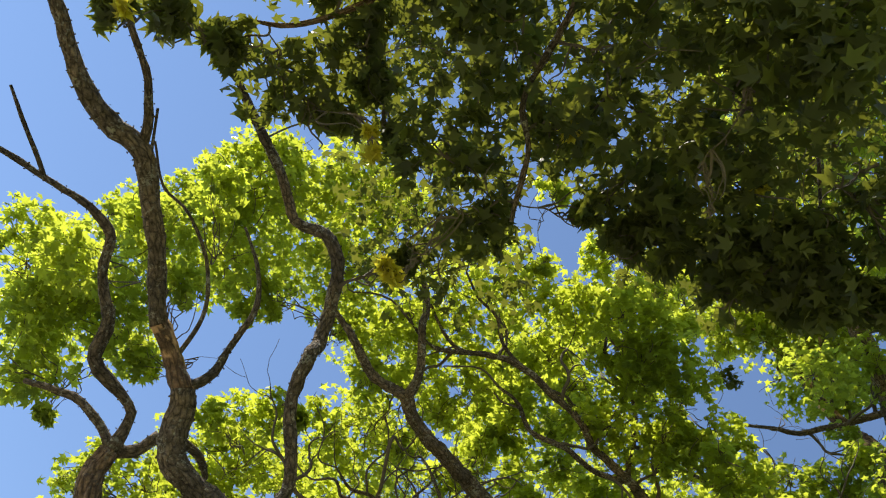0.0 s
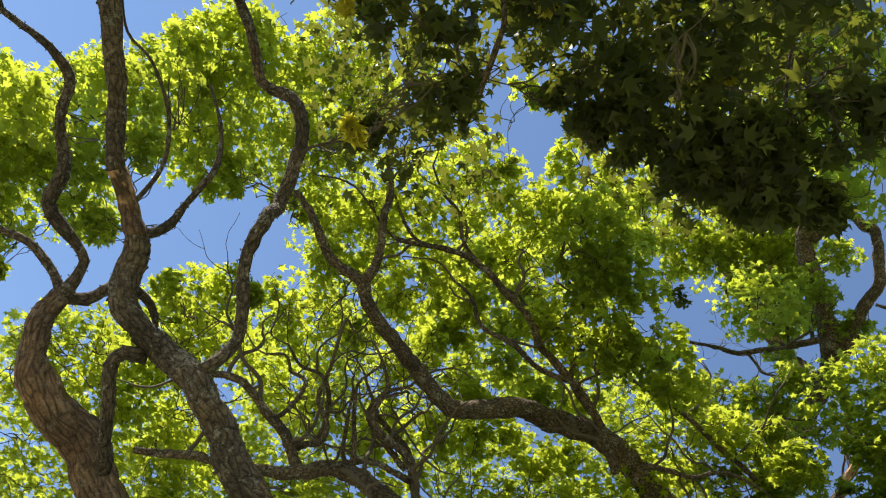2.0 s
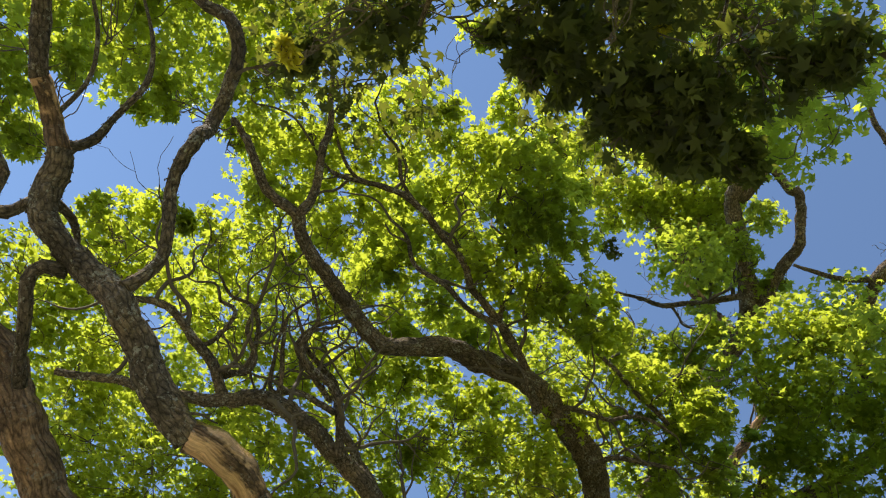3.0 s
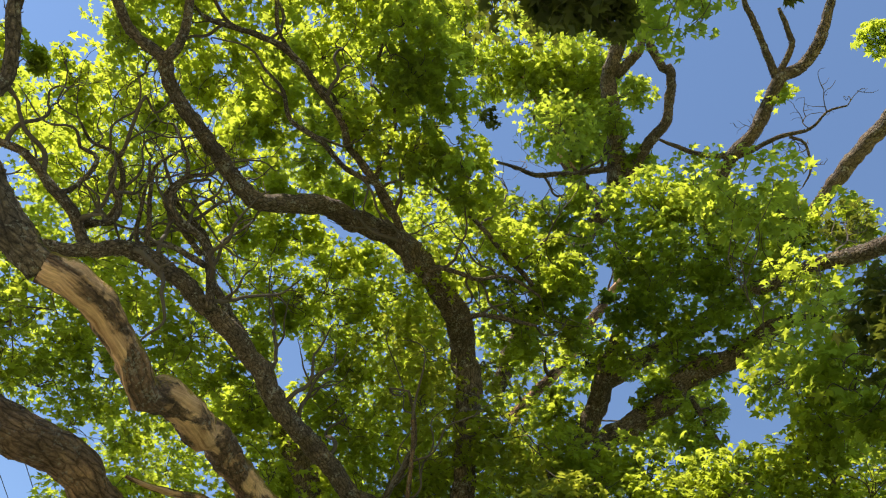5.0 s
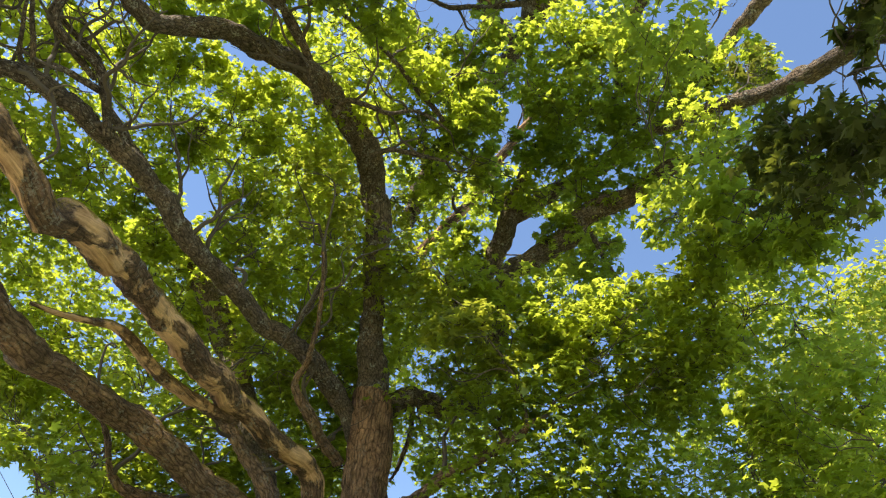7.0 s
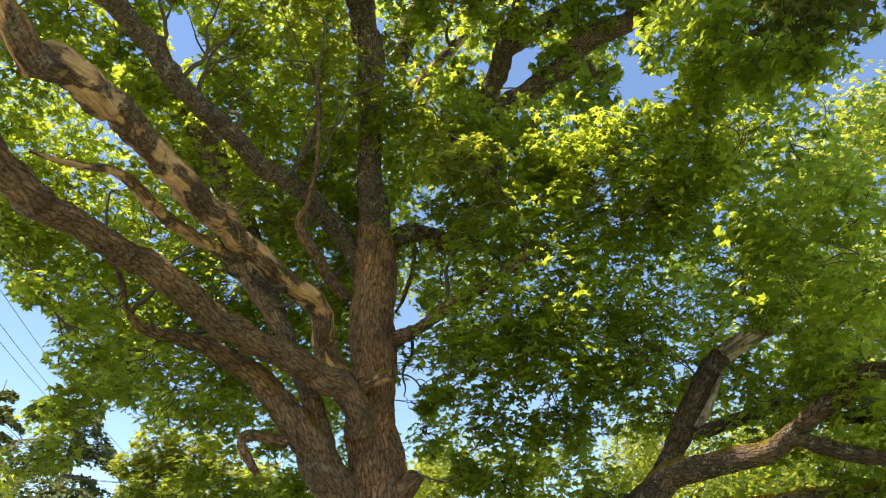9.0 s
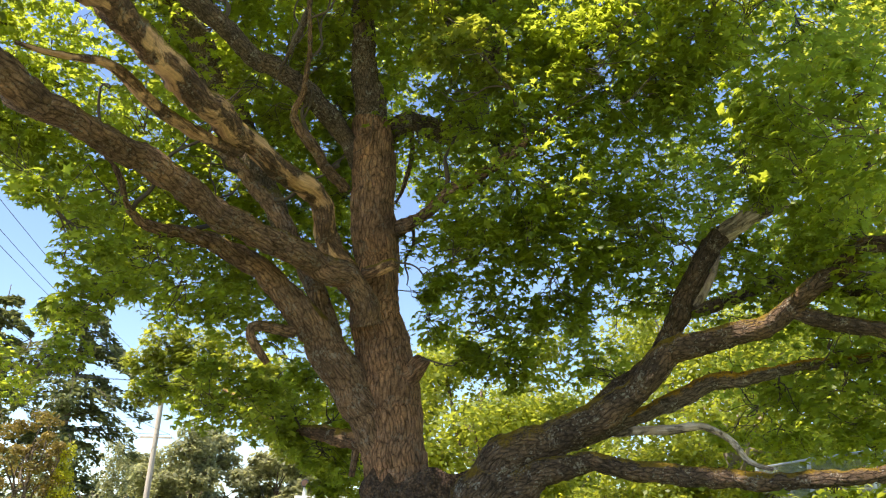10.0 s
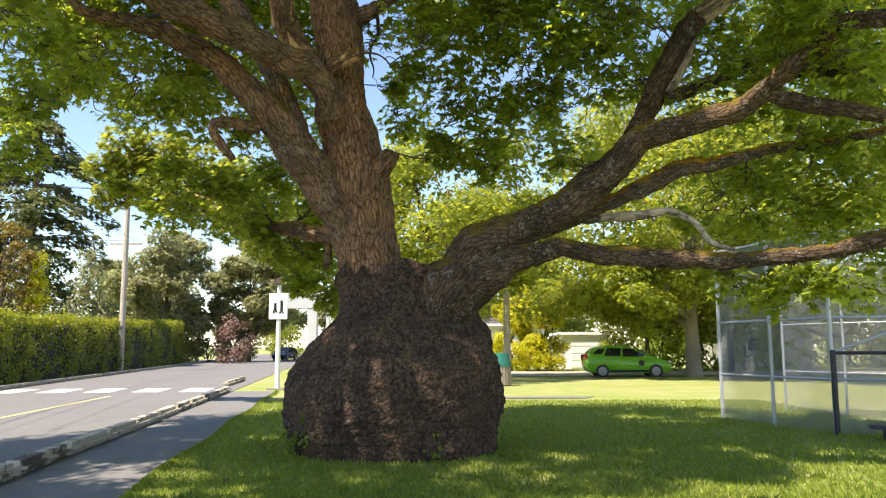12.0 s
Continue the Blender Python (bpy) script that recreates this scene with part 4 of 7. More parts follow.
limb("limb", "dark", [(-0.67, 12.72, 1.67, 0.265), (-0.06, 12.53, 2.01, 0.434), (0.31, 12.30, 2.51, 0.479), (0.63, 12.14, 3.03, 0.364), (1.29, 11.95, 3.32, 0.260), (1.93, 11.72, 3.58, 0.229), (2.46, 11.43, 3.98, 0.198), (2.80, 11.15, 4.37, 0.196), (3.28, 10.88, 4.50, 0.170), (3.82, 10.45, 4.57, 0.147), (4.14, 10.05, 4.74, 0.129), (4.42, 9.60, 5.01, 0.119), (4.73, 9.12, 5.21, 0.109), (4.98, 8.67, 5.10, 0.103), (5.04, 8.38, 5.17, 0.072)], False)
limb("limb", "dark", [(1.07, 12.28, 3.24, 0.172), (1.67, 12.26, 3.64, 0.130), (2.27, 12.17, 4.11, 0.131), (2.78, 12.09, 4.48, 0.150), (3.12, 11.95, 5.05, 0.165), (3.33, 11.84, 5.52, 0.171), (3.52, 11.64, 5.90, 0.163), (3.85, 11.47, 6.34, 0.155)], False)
limb("branch", "bare", [(3.85, 11.48, 6.33, 0.155), (4.29, 11.31, 6.61, 0.143), (4.72, 11.17, 6.79, 0.125)], False)
limb("branch", "bare", [(3.39, 11.81, 5.23, 0.054), (3.64, 11.70, 5.65, 0.063), (3.82, 11.60, 6.07, 0.041)], False)
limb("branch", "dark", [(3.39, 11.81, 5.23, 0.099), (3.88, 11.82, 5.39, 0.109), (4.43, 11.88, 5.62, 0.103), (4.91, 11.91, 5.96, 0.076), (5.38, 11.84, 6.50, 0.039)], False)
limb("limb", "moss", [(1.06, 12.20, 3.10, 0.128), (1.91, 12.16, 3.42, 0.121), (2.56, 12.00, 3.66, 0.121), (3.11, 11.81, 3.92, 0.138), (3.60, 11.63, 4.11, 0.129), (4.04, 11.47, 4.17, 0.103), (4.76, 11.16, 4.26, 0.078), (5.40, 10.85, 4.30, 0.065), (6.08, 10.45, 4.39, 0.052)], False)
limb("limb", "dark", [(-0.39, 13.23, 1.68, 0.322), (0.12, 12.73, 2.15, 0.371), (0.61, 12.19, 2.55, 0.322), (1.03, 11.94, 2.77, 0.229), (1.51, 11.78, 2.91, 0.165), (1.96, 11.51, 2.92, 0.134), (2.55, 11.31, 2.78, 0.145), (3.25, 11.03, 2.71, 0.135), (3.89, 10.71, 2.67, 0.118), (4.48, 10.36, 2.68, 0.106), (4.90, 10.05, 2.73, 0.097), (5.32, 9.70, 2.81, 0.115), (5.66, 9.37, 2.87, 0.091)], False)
limb("branch", "bare", [(2.16, 12.12, 3.41, 0.043), (2.40, 12.07, 3.43, 0.069), (2.82, 11.88, 3.43, 0.077), (3.27, 11.54, 3.46, 0.059), (3.59, 11.37, 3.28, 0.050), (3.80, 11.24, 2.96, 0.041), (4.02, 11.07, 2.85, 0.033)], False)
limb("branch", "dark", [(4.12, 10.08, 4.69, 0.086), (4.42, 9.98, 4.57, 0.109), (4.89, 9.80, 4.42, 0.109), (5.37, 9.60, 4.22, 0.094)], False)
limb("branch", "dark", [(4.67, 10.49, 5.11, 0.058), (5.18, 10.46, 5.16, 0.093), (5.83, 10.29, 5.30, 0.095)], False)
limb("branch", "bark", [(-2.77, 8.29, 11.70, 0.075), (-2.92, 7.49, 12.03, 0.070), (-3.24, 6.82, 12.26, 0.069), (-3.59, 6.27, 12.36, 0.068), (-3.73, 5.83, 12.56, 0.064), (-4.03, 5.38, 12.67, 0.059), (-4.42, 4.81, 12.78, 0.055), (-4.89, 4.45, 12.71, 0.050), (-5.54, 4.06, 12.53, 0.036), (-5.80, 3.60, 12.66, 0.023)])
limb("branch", "bark", [(-3.24, 6.86, 12.24, 0.051), (-3.66, 6.45, 12.10, 0.045), (-3.96, 6.01, 12.12, 0.045), (-4.36, 5.65, 12.15, 0.040), (-4.46, 5.23, 12.32, 0.031), (-4.69, 4.90, 12.38, 0.022)])
limb("branch", "bark", [(-3.01, 7.37, 12.09, 0.051), (-3.32, 7.01, 12.48, 0.047), (-3.11, 6.53, 12.85, 0.047), (-3.00, 6.02, 13.18, 0.042), (-3.26, 5.47, 13.37, 0.033), (-3.10, 4.99, 13.63, 0.024)])
limb("branch", "bark", [(-4.38, 4.84, 12.78, 0.036), (-4.58, 4.53, 12.94, 0.032), (-4.61, 4.10, 13.21, 0.032), (-4.80, 3.72, 13.25, 0.023), (-4.87, 3.29, 13.35, 0.019)])
limb("branch", "bark", [(-4.89, 4.45, 12.71, 0.036), (-5.23, 4.20, 12.64, 0.032), (-5.42, 3.74, 12.82, 0.028), (-5.50, 3.31, 13.04, 0.023)])
limb("branch", "bark", [(-2.02, 9.37, 11.76, 0.059), (-1.57, 9.20, 11.74, 0.049), (-1.12, 9.30, 11.72, 0.044), (-0.72, 9.51, 11.84, 0.025)])
limb("branch", "bark", [(-2.55, 8.59, 11.78, 0.057), (-2.40, 8.34, 11.91, 0.047), (-2.03, 8.41, 11.94, 0.043), (-1.68, 8.61, 11.97, 0.038), (-1.20, 8.74, 12.21, 0.034), (-0.67, 9.14, 12.19, 0.020)])
limb("branch", "bark", [(-0.84, 9.26, 12.61, 0.046), (-1.43, 8.58, 12.83, 0.045), (-1.85, 8.09, 13.00, 0.040), (-2.40, 7.62, 13.09, 0.034), (-2.82, 7.27, 13.21, 0.025)])
limb("branch", "bark", [(-5.32, 6.70, 10.11, 0.047), (-5.75, 6.30, 10.41, 0.043), (-5.86, 5.99, 10.55, 0.039), (-5.61, 5.86, 10.81, 0.035), (-5.32, 5.94, 11.08, 0.026)])
limb("branch", "bark", [(-5.95, 6.52, 9.63, 0.042), (-6.00, 6.27, 10.09, 0.039), (-6.03, 5.92, 10.47, 0.035), (-5.96, 5.60, 10.73, 0.026), (-5.64, 5.49, 11.02, 0.017)])
limb("branch", "bark", [(-6.72, 5.90, 9.61, 0.043), (-6.50, 6.02, 10.03, 0.039), (-6.34, 5.67, 10.40, 0.039), (-6.40, 5.30, 10.59, 0.035), (-6.65, 5.06, 10.53, 0.026), (-6.77, 4.73, 10.62, 0.017)])
limb("branch", "bark", [(-6.88, 5.45, 9.79, 0.043), (-6.73, 5.45, 10.08, 0.034), (-6.59, 5.29, 10.44, 0.035), (-6.78, 5.08, 10.41, 0.026)])



def shoots():
    tv, tf = [], []
    for ln in SHOOTS:
        ln = smooth_line(ln, 0.12)
        TIPS.extend(q.copy() for q in ln[::4])
        ln[:, :3] -= BASE
        v, f, _ = sweep(ln, 6 if ln[0, 3] > 0.02 else 4)
        tf += [tuple(i + len(tv) for i in face) for face in f]
        tv += v
    part("shoot", mesh_of("shoot", tv, tf, TWIG, None, True), maple, "thin crooked side shoots", "stuff")


shoots()


def bark_scales():
    f = np.array(FLAKES)
    v, t = leaves(shoot_rng, f[:, :3] - BASE, f[:, 3:6], f[:, 6], KITE, KITE_TRIS, 1.0)
    part("bark_scale", tri_mesh("bark_scale", v, t, SCALE), maple, "loose scales of rough bark", "stuff")


bark_scales()


def ivy():
    """A few ivy sprigs that climb from the grass on the foot of the burl."""
    rng = np.random.default_rng(61)
    lv, lt, n0 = [], [], 0
    for a, z0, n in ((3.62, 0.30, 16), (3.78, 0.18, 22), (3.95, 0.34, 12), (5.05, 0.22, 8)):
        ang = a + rng.normal(0, 0.05, n)
        z = np.abs(z0 + rng.normal(0, 0.14, n))
        out = np.c_[np.cos(ang), np.sin(ang), np.full(n, 0.2)]
        v, t = leaves(rng, np.c_[np.cos(ang) * 1.74, np.sin(ang) * 1.74, z], out, np.full(n, 0.09), spread=0.4)
        lv.append(v)
        lt.append(t + n0)
        n0 += len(v)
    part("ivy", tri_mesh("ivy", np.vstack(lv), np.vstack(lt), LEAF), maple, "small ivy sprigs on the foot of the burl", "stuff")


ivy()


def foliage(name, clumps, density=1.0, size=0.142, mat=None):
    """A part of the crown: crooked twigs from the nearest limbs, and leaves in clumps round their ends."""
    rng = np.random.default_rng(sum(map(ord, name)))
    lv, lt, tv, tf, n0, m0 = [], [], [], [], 0, 0
    known = np.array(TIPS)
    for x, y, z, r in sorted(clumps, key=lambda k: np.linalg.norm(known[:, :3] - k[:3], axis=1).min()):
        c = np.array((x, y, z))
        q = known[np.argmin(np.linalg.norm(known[:, :3] - c, axis=1) + 0.3 * np.maximum(0, known[:, 2] - z))]
        thick = 0.006 if 'sprig' in name else 0.02 if np.linalg.norm(q[:3] - c) < 1.8 else 0.011
        lines = [twig_line(rng, q[:3], c, min(q[3] * 0.6, thick), min(thick, 0.008), 0.15, 11)]
        TIPS.extend(lines[0][2:])
        known = np.vstack([known, lines[0][2:]])
        for k in range(6):
            d = rng.normal(0, 1, 3)
            end = c + d / np.linalg.norm(d) * r * rng.uniform(0.6, 1.0) * (1, 1, 0.7)
            lines.append(twig_line(rng, lines[0][rng.integers(3, 9), :3], end, 0.011, 0.004, 0.2, 6))
        for ln in lines:
            ln = smooth_line(ln, 0.17)
            ln[:, :3] -= BASE
            v, f, _ = sweep(ln, 3)
            tv += v
            tf += [tuple(i + m0 for i in face) for face in f]
            m0 = len(tv)
        count = int(density * (110 + 760 * r * r))
        p, out = cloud(rng, c, r, count)
        up = np.array((0, 0, 1.0)) + 0.45 * out + 0.25 * np.array(SUN)
        v, t = leaves(rng, p - BASE, up, np.full(len(p), 0.138 if name.startswith('near') else size), spread=0.8 if name.startswith('near') else 0.5)
        lv.append(v)
        lt.append(t + n0)
        n0 += len(v)
    part("twig", mesh_of("twig", tv, tf, TWIG), maple, "thin crooked twigs", "stuff")
    part("foliage", tri_mesh("foliage", np.vstack(lv), np.vstack(lt), mat or LEAF), maple, "lobed green maple leaves", "stuff")


foliage("near_cluster", [(-3.2, -0.5, 7.9, 0.50), (-3.3, -0.9, 7.6, 0.25), (-3.1, -0.0, 8.0, 0.30), (-2.5, -0.6, 8.1, 0.37), (-1.7, -0.2, 8.1, 0.60), (-1.3, 0.6, 8.3, 0.46), (-2.2, 0.5, 8.0, 0.46), (-2.2, 1.1, 8.0, 0.37), (-0.6, 0.4, 8.0, 0.72), (-1.0, 1.3, 8.2, 0.41), (0.1, 0.7, 7.8, 0.70), (0.6, 0.6, 7.7, 0.55), (-0.3, 1.4, 8.0, 0.60), (0.1, 2.0, 8.1, 0.29), (-0.4, 2.3, 8.1, 0.37), (0.5, 1.5, 8.0, 0.30), (-1.4, 1.4, 8.3, 0.11)], 0.75, mat=LEAF_OLIVE_SHADE)
foliage("near_cluster_b", [(-3.5, -1.3, 6.8, 0.15), (-3.4, -1.2, 7.2, 0.21), (-0.3, -0.4, 8.1, 0.72), (-1.4, -0.9, 8.3, 0.67), (0.7, -0.0, 8.1, 0.72), (-2.5, -1.3, 7.9, 0.57), (-2.8, 0.3, 8.3, 0.20), (-3.1, 1.3, 8.1, 0.16), (-2.9, 1.3, 8.2, 0.17), (-2.7, -0.2, 8.3, 0.27), (0.0, 2.5, 8.1, 0.27)], 0.75, mat=LEAF_OLIVE_SHADE)
foliage("left_high", [(-9.1, 0.1, 10.0, 0.72), (-9.3, 0.7, 9.8, 0.85), (-8.8, 0.8, 10.3, 0.97), (-8.4, 0.6, 11.5, 0.72), (-7.8, 0.6, 12.6, 0.72), (-7.2, 0.6, 13.0, 0.79), (-8.0, 1.4, 12.4, 0.98), (-7.8, 2.5, 12.3, 0.37), (-9.5, 1.5, 9.3, 0.72), (-9.5, 2.2, 9.1, 0.15), (-8.8, 1.5, 10.2, 0.71), (-8.6, 2.2, 10.1, 0.36)], 0.81)
foliage("centre_high", [(-6.5, 1.1, 12.9, 0.89), (-6.0, 1.2, 13.7, 0.79), (-5.8, 2.0, 13.7, 0.79), (-6.5, 2.6, 13.1, 0.92), (-6.2, 3.7, 13.0, 1.05), (-7.0, 3.7, 12.7, 0.37), (-5.5, 4.0, 13.5, 1.07), (-4.5, 3.8, 14.2, 0.82), (-4.0, 4.5, 14.1, 0.87), (-2.9, 4.1, 14.7, 0.51), (-3.1, 5.0, 14.2, 0.78), (-2.7, 5.8, 13.5, 0.22), (-5.6, 5.1, 13.0, 0.94)], 0.64)
foliage("centre_low", [(-9.1, 4.1, 11.9, 0.43), (-9.4, 4.8, 11.2, 0.85), (-8.0, 4.7, 12.5, 0.38), (-7.3, 5.2, 12.1, 1.09), (-3.1, 6.6, 12.8, 0.92), (-2.4, 6.6, 12.4, 0.45), (-1.8, 6.4, 12.0, 0.25), (-10.1, 3.5, 9.3, 0.57), (-9.6, 3.9, 9.9, 0.66)], 0.44)
foliage("left_mid", [(-10.0, 4.1, 12.3, 0.22), (-8.9, 7.4, 9.8, 0.85), (-7.9, 5.2, 12.2, 0.47), (-9.5, 5.6, 10.4, 0.99), (-8.3, 6.4, 12.0, 1.03), (-7.7, 8.1, 10.4, 0.85), (-6.8, 8.9, 10.4, 0.99), (-9.0, 7.7, 11.0, 0.76)], 0.39)
foliage("mid_high", [(-3.0, 6.4, 14.1, 0.50), (-2.5, 7.0, 13.3, 0.32), (-3.4, 9.5, 12.5, 0.88), (-5.5, 9.2, 11.0, 0.44)], 0.54)
foliage("back_right", [(2.3, 8.1, 13.4, 0.41), (1.1, 9.0, 12.9, 0.65), (1.7, 8.8, 13.0, 0.99), (4.3, 8.6, 13.8, 0.63), (4.7, 8.8, 13.5, 0.63), (2.8, 9.2, 13.1, 1.18), (3.7, 9.3, 12.8, 0.88), (2.3, 9.6, 12.9, 0.74), (1.5, 10.4, 13.0, 0.68), (2.2, 10.8, 12.5, 0.77), (-0.0, 11.3, 13.6, 0.40), (1.8, 11.0, 10.9, 0.71)], 0.57)
foliage("right_shade", [(2.8, 8.0, 9.4, 0.38), (3.2, 6.9, 8.8, 0.91), (3.9, 5.8, 8.0, 0.82), (3.7, 7.7, 8.5, 0.64), (3.2, 8.8, 9.1, 0.55), (3.8, 6.7, 8.0, 0.48), (2.0, 10.0, 8.7, 1.09), (3.4, 9.7, 8.6, 0.73), (3.1, 10.2, 8.0, 0.73)], 0.5)
# sunlit spray of this crown: sun on it is put into a brighter leaf colour
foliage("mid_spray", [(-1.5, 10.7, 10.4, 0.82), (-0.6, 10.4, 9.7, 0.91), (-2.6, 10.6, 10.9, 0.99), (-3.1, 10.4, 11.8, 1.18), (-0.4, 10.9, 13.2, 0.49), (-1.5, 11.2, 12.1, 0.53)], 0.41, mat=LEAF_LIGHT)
# ordinary crown leaves too; their freshness is sunlight put into the colour
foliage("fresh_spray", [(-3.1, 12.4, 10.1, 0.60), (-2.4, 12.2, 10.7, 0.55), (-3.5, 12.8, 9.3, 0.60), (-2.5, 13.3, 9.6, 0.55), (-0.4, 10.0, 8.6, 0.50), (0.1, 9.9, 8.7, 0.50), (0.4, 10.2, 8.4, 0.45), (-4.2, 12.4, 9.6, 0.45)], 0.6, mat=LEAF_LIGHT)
foliage("left_spray", [(-6.3, 8.6, 10.4, 0.96), (-6.6, 7.4, 10.3, 0.92), (-4.3, 10.2, 10.7, 0.40), (-7.1, 9.5, 9.5, 0.71), (-5.2, 10.9, 9.2, 0.99), (-3.9, 11.6, 9.1, 0.85), (-3.1, 12.0, 8.7, 0.71), (-5.1, 10.5, 7.9, 0.79), (-7.1, 7.1, 11.7, 0.85)], 0.34)
foliage("left_low", [(-5.1, 8.5, 5.6, 0.35), (-4.9, 9.2, 5.8, 0.52), (-4.9, 10.3, 5.1, 0.58), (-4.5, 10.7, 5.5, 0.61), (-5.7, 10.3, 4.7, 0.19), (-5.1, 10.6, 4.7, 0.15), (-4.5, 13.3, 3.8, 0.57), (-3.4, 13.2, 3.8, 0.82), (-4.5, 11.9, 5.2, 0.53)], 0.57)
foliage("trunk_side", [(-0.1, 10.7, 9.5, 0.99), (0.6, 10.8, 8.8, 1.15), (-0.3, 11.4, 8.8, 0.67), (1.4, 10.4, 9.2, 1.11), (1.4, 10.6, 7.8, 1.09), (0.4, 10.9, 7.8, 0.87), (1.9, 10.8, 6.9, 1.08), (0.7, 10.8, 6.7, 1.06), (0.0, 11.0, 6.2, 0.82), (-0.4, 11.3, 5.5, 0.28), (1.1, 11.1, 6.0, 0.94), (2.1, 11.2, 6.0, 0.96), (0.5, 11.6, 4.4, 0.53), (2.7, 11.1, 6.5, 0.73), (1.5, 11.7, 5.4, 0.73), (0.1, 11.8, 4.4, 0.34)], 0.66)
foliage("right_high", [(3.9, 8.6, 7.0, 0.85), (4.3, 8.0, 6.7, 0.91), (4.5, 8.3, 5.9, 0.81), (4.1, 8.9, 6.4, 0.85), (4.5, 9.0, 5.4, 0.63), (3.7, 9.2, 7.2, 0.45), (4.4, 9.5, 6.0, 0.56), (4.2, 10.5, 6.7, 0.49), (4.9, 9.5, 4.9, 0.55), (4.6, 10.3, 5.3, 0.52), (4.3, 10.9, 5.6, 0.49), (4.4, 11.1, 5.0, 0.49), (4.8, 10.5, 4.5, 0.47)], 0.57)
foliage("right_low", [(3.9, 10.9, 2.4, 0.45), (4.2, 10.7, 2.2, 0.50), (4.6, 10.6, 2.4, 0.45), (4.8, 10.5, 2.3, 0.50), (5.2, 10.2, 2.3, 0.50), (5.5, 10.1, 2.7, 0.50), (4.7, 12.0, 3.9, 0.63), (5.2, 11.1, 4.0, 0.73), (5.8, 10.9, 3.7, 0.73), (5.0, 11.4, 3.4, 0.61), (5.5, 11.1, 3.2, 0.55), (4.1, 12.8, 3.6, 0.46), (4.8, 12.5, 3.4, 0.53), (5.6, 10.1, 4.8, 0.58)], 0.57)
foliage("far_top", [(-2.2, 7.7, 18.5, 0.81), (-1.4, 8.3, 18.3, 0.73), (-0.5, 7.8, 18.8, 1.13), (-1.3, 7.2, 19.0, 1.13), (0.0, 8.7, 18.2, 0.74), (0.3, 7.6, 18.4, 0.66), (-2.3, 8.3, 18.5, 0.45), (-1.2, 8.1, 18.7, 0.78), (-0.3, 8.1, 18.8, 0.94), (0.4, 8.5, 18.0, 0.64), (-0.1, 9.5, 17.4, 0.46), (1.1, 7.8, 17.2, 0.43), (3.5, 7.2, 15.7, 0.35), (5.0, 6.3, 16.0, 0.38), (5.6, 6.4, 15.8, 0.51), (0.8, 9.0, 16.6, 0.43), (1.2, 9.0, 16.5, 0.43)], 0.57)
foliage("canopy_fill", [(-7.5, 5.6, 13.0, 0.62), (-8.2, 6.5, 11.9, 1.03), (-3.1, 6.3, 14.7, 0.62), (-2.8, 7.3, 14.3, 0.29), (-5.2, 9.6, 12.1, 0.58), (-2.7, 8.3, 14.0, 0.42)], 0.25)
foliage("left_back", [(-8.6, 9.3, 11.7, 1.05), (-6.9, 10.1, 12.7, 1.12), (-6.1, 9.8, 12.6, 1.02), (-5.2, 11.1, 13.4, 0.88), (-3.0, 10.8, 14.0, 1.33), (-4.4, 11.3, 12.2, 1.00), (-3.3, 12.2, 13.5, 1.13), (-5.1, 11.5, 11.0, 0.51), (-4.0, 12.9, 11.8, 1.49)], 0.39)
foliage("left_back_b", [(-3.6, 12.9, 12.5, 1.43), (-8.5, 11.9, 9.3, 1.40), (-5.5, 13.3, 11.2, 1.25), (-4.0, 12.2, 10.6, 1.02), (-2.8, 12.5, 10.8, 1.16), (-8.0, 11.8, 8.1, 1.11), (-7.8, 13.2, 9.4, 1.28), (-6.2, 13.7, 9.5, 1.27), (-3.9, 13.3, 9.4, 0.97), (-6.2, 13.4, 8.1, 1.28), (-5.7, 14.3, 8.7, 1.28), (-4.6, 13.8, 8.5, 1.40)], 0.39)
foliage("left_back_bcc", [(-3.8, 14.8, 9.6, 1.53), (-2.9, 14.9, 9.7, 1.09), (-5.6, 14.6, 8.1, 1.41), (-4.6, 15.1, 8.1, 1.12), (-3.8, 15.3, 8.4, 1.42), (-2.6, 14.2, 7.9, 0.95)], 0.39)
foliage("low_back", [(-8.6, 12.9, 10.3, 1.15), (-6.2, 13.6, 10.9, 1.01), (-5.7, 14.3, 11.2, 0.94), (-4.8, 14.3, 11.2, 1.12), (-3.6, 14.4, 11.0, 0.90), (-2.1, 13.2, 10.7, 1.13), (-7.8, 11.8, 8.4, 1.12), (-3.2, 13.7, 9.7, 1.17), (-2.4, 13.9, 9.6, 1.15), (-8.1, 12.9, 8.1, 0.88), (-7.5, 14.1, 9.1, 0.95)], 0.83)
foliage("low_back_b", [(-2.5, 16.1, 9.7, 0.97), (-7.0, 12.8, 7.0, 0.41), (-7.0, 14.3, 7.8, 1.20), (-4.8, 14.2, 7.7, 0.89), (-4.9, 16.1, 8.7, 1.31), (-3.7, 15.8, 8.7, 1.00), (-2.4, 14.2, 8.3, 0.99), (-6.8, 14.8, 6.8, 0.98), (-6.0, 13.8, 6.9, 1.15), (-4.7, 14.1, 6.7, 0.87), (-4.2, 14.4, 6.6, 1.09), (-3.6, 16.7, 7.8, 1.02), (-2.3, 14.4, 7.2, 0.78)], 0.83)
foliage("low_back_bcc", [(-8.1, 14.8, 5.8, 0.58), (-6.3, 15.6, 6.2, 0.62), (-5.6, 16.1, 6.8, 1.10), (-3.8, 16.8, 6.6, 1.03), (-2.3, 14.6, 6.1, 0.94), (-8.0, 13.2, 4.4, 0.84), (-3.4, 16.4, 5.3, 0.86), (-2.5, 17.2, 6.0, 1.18)], 0.57)
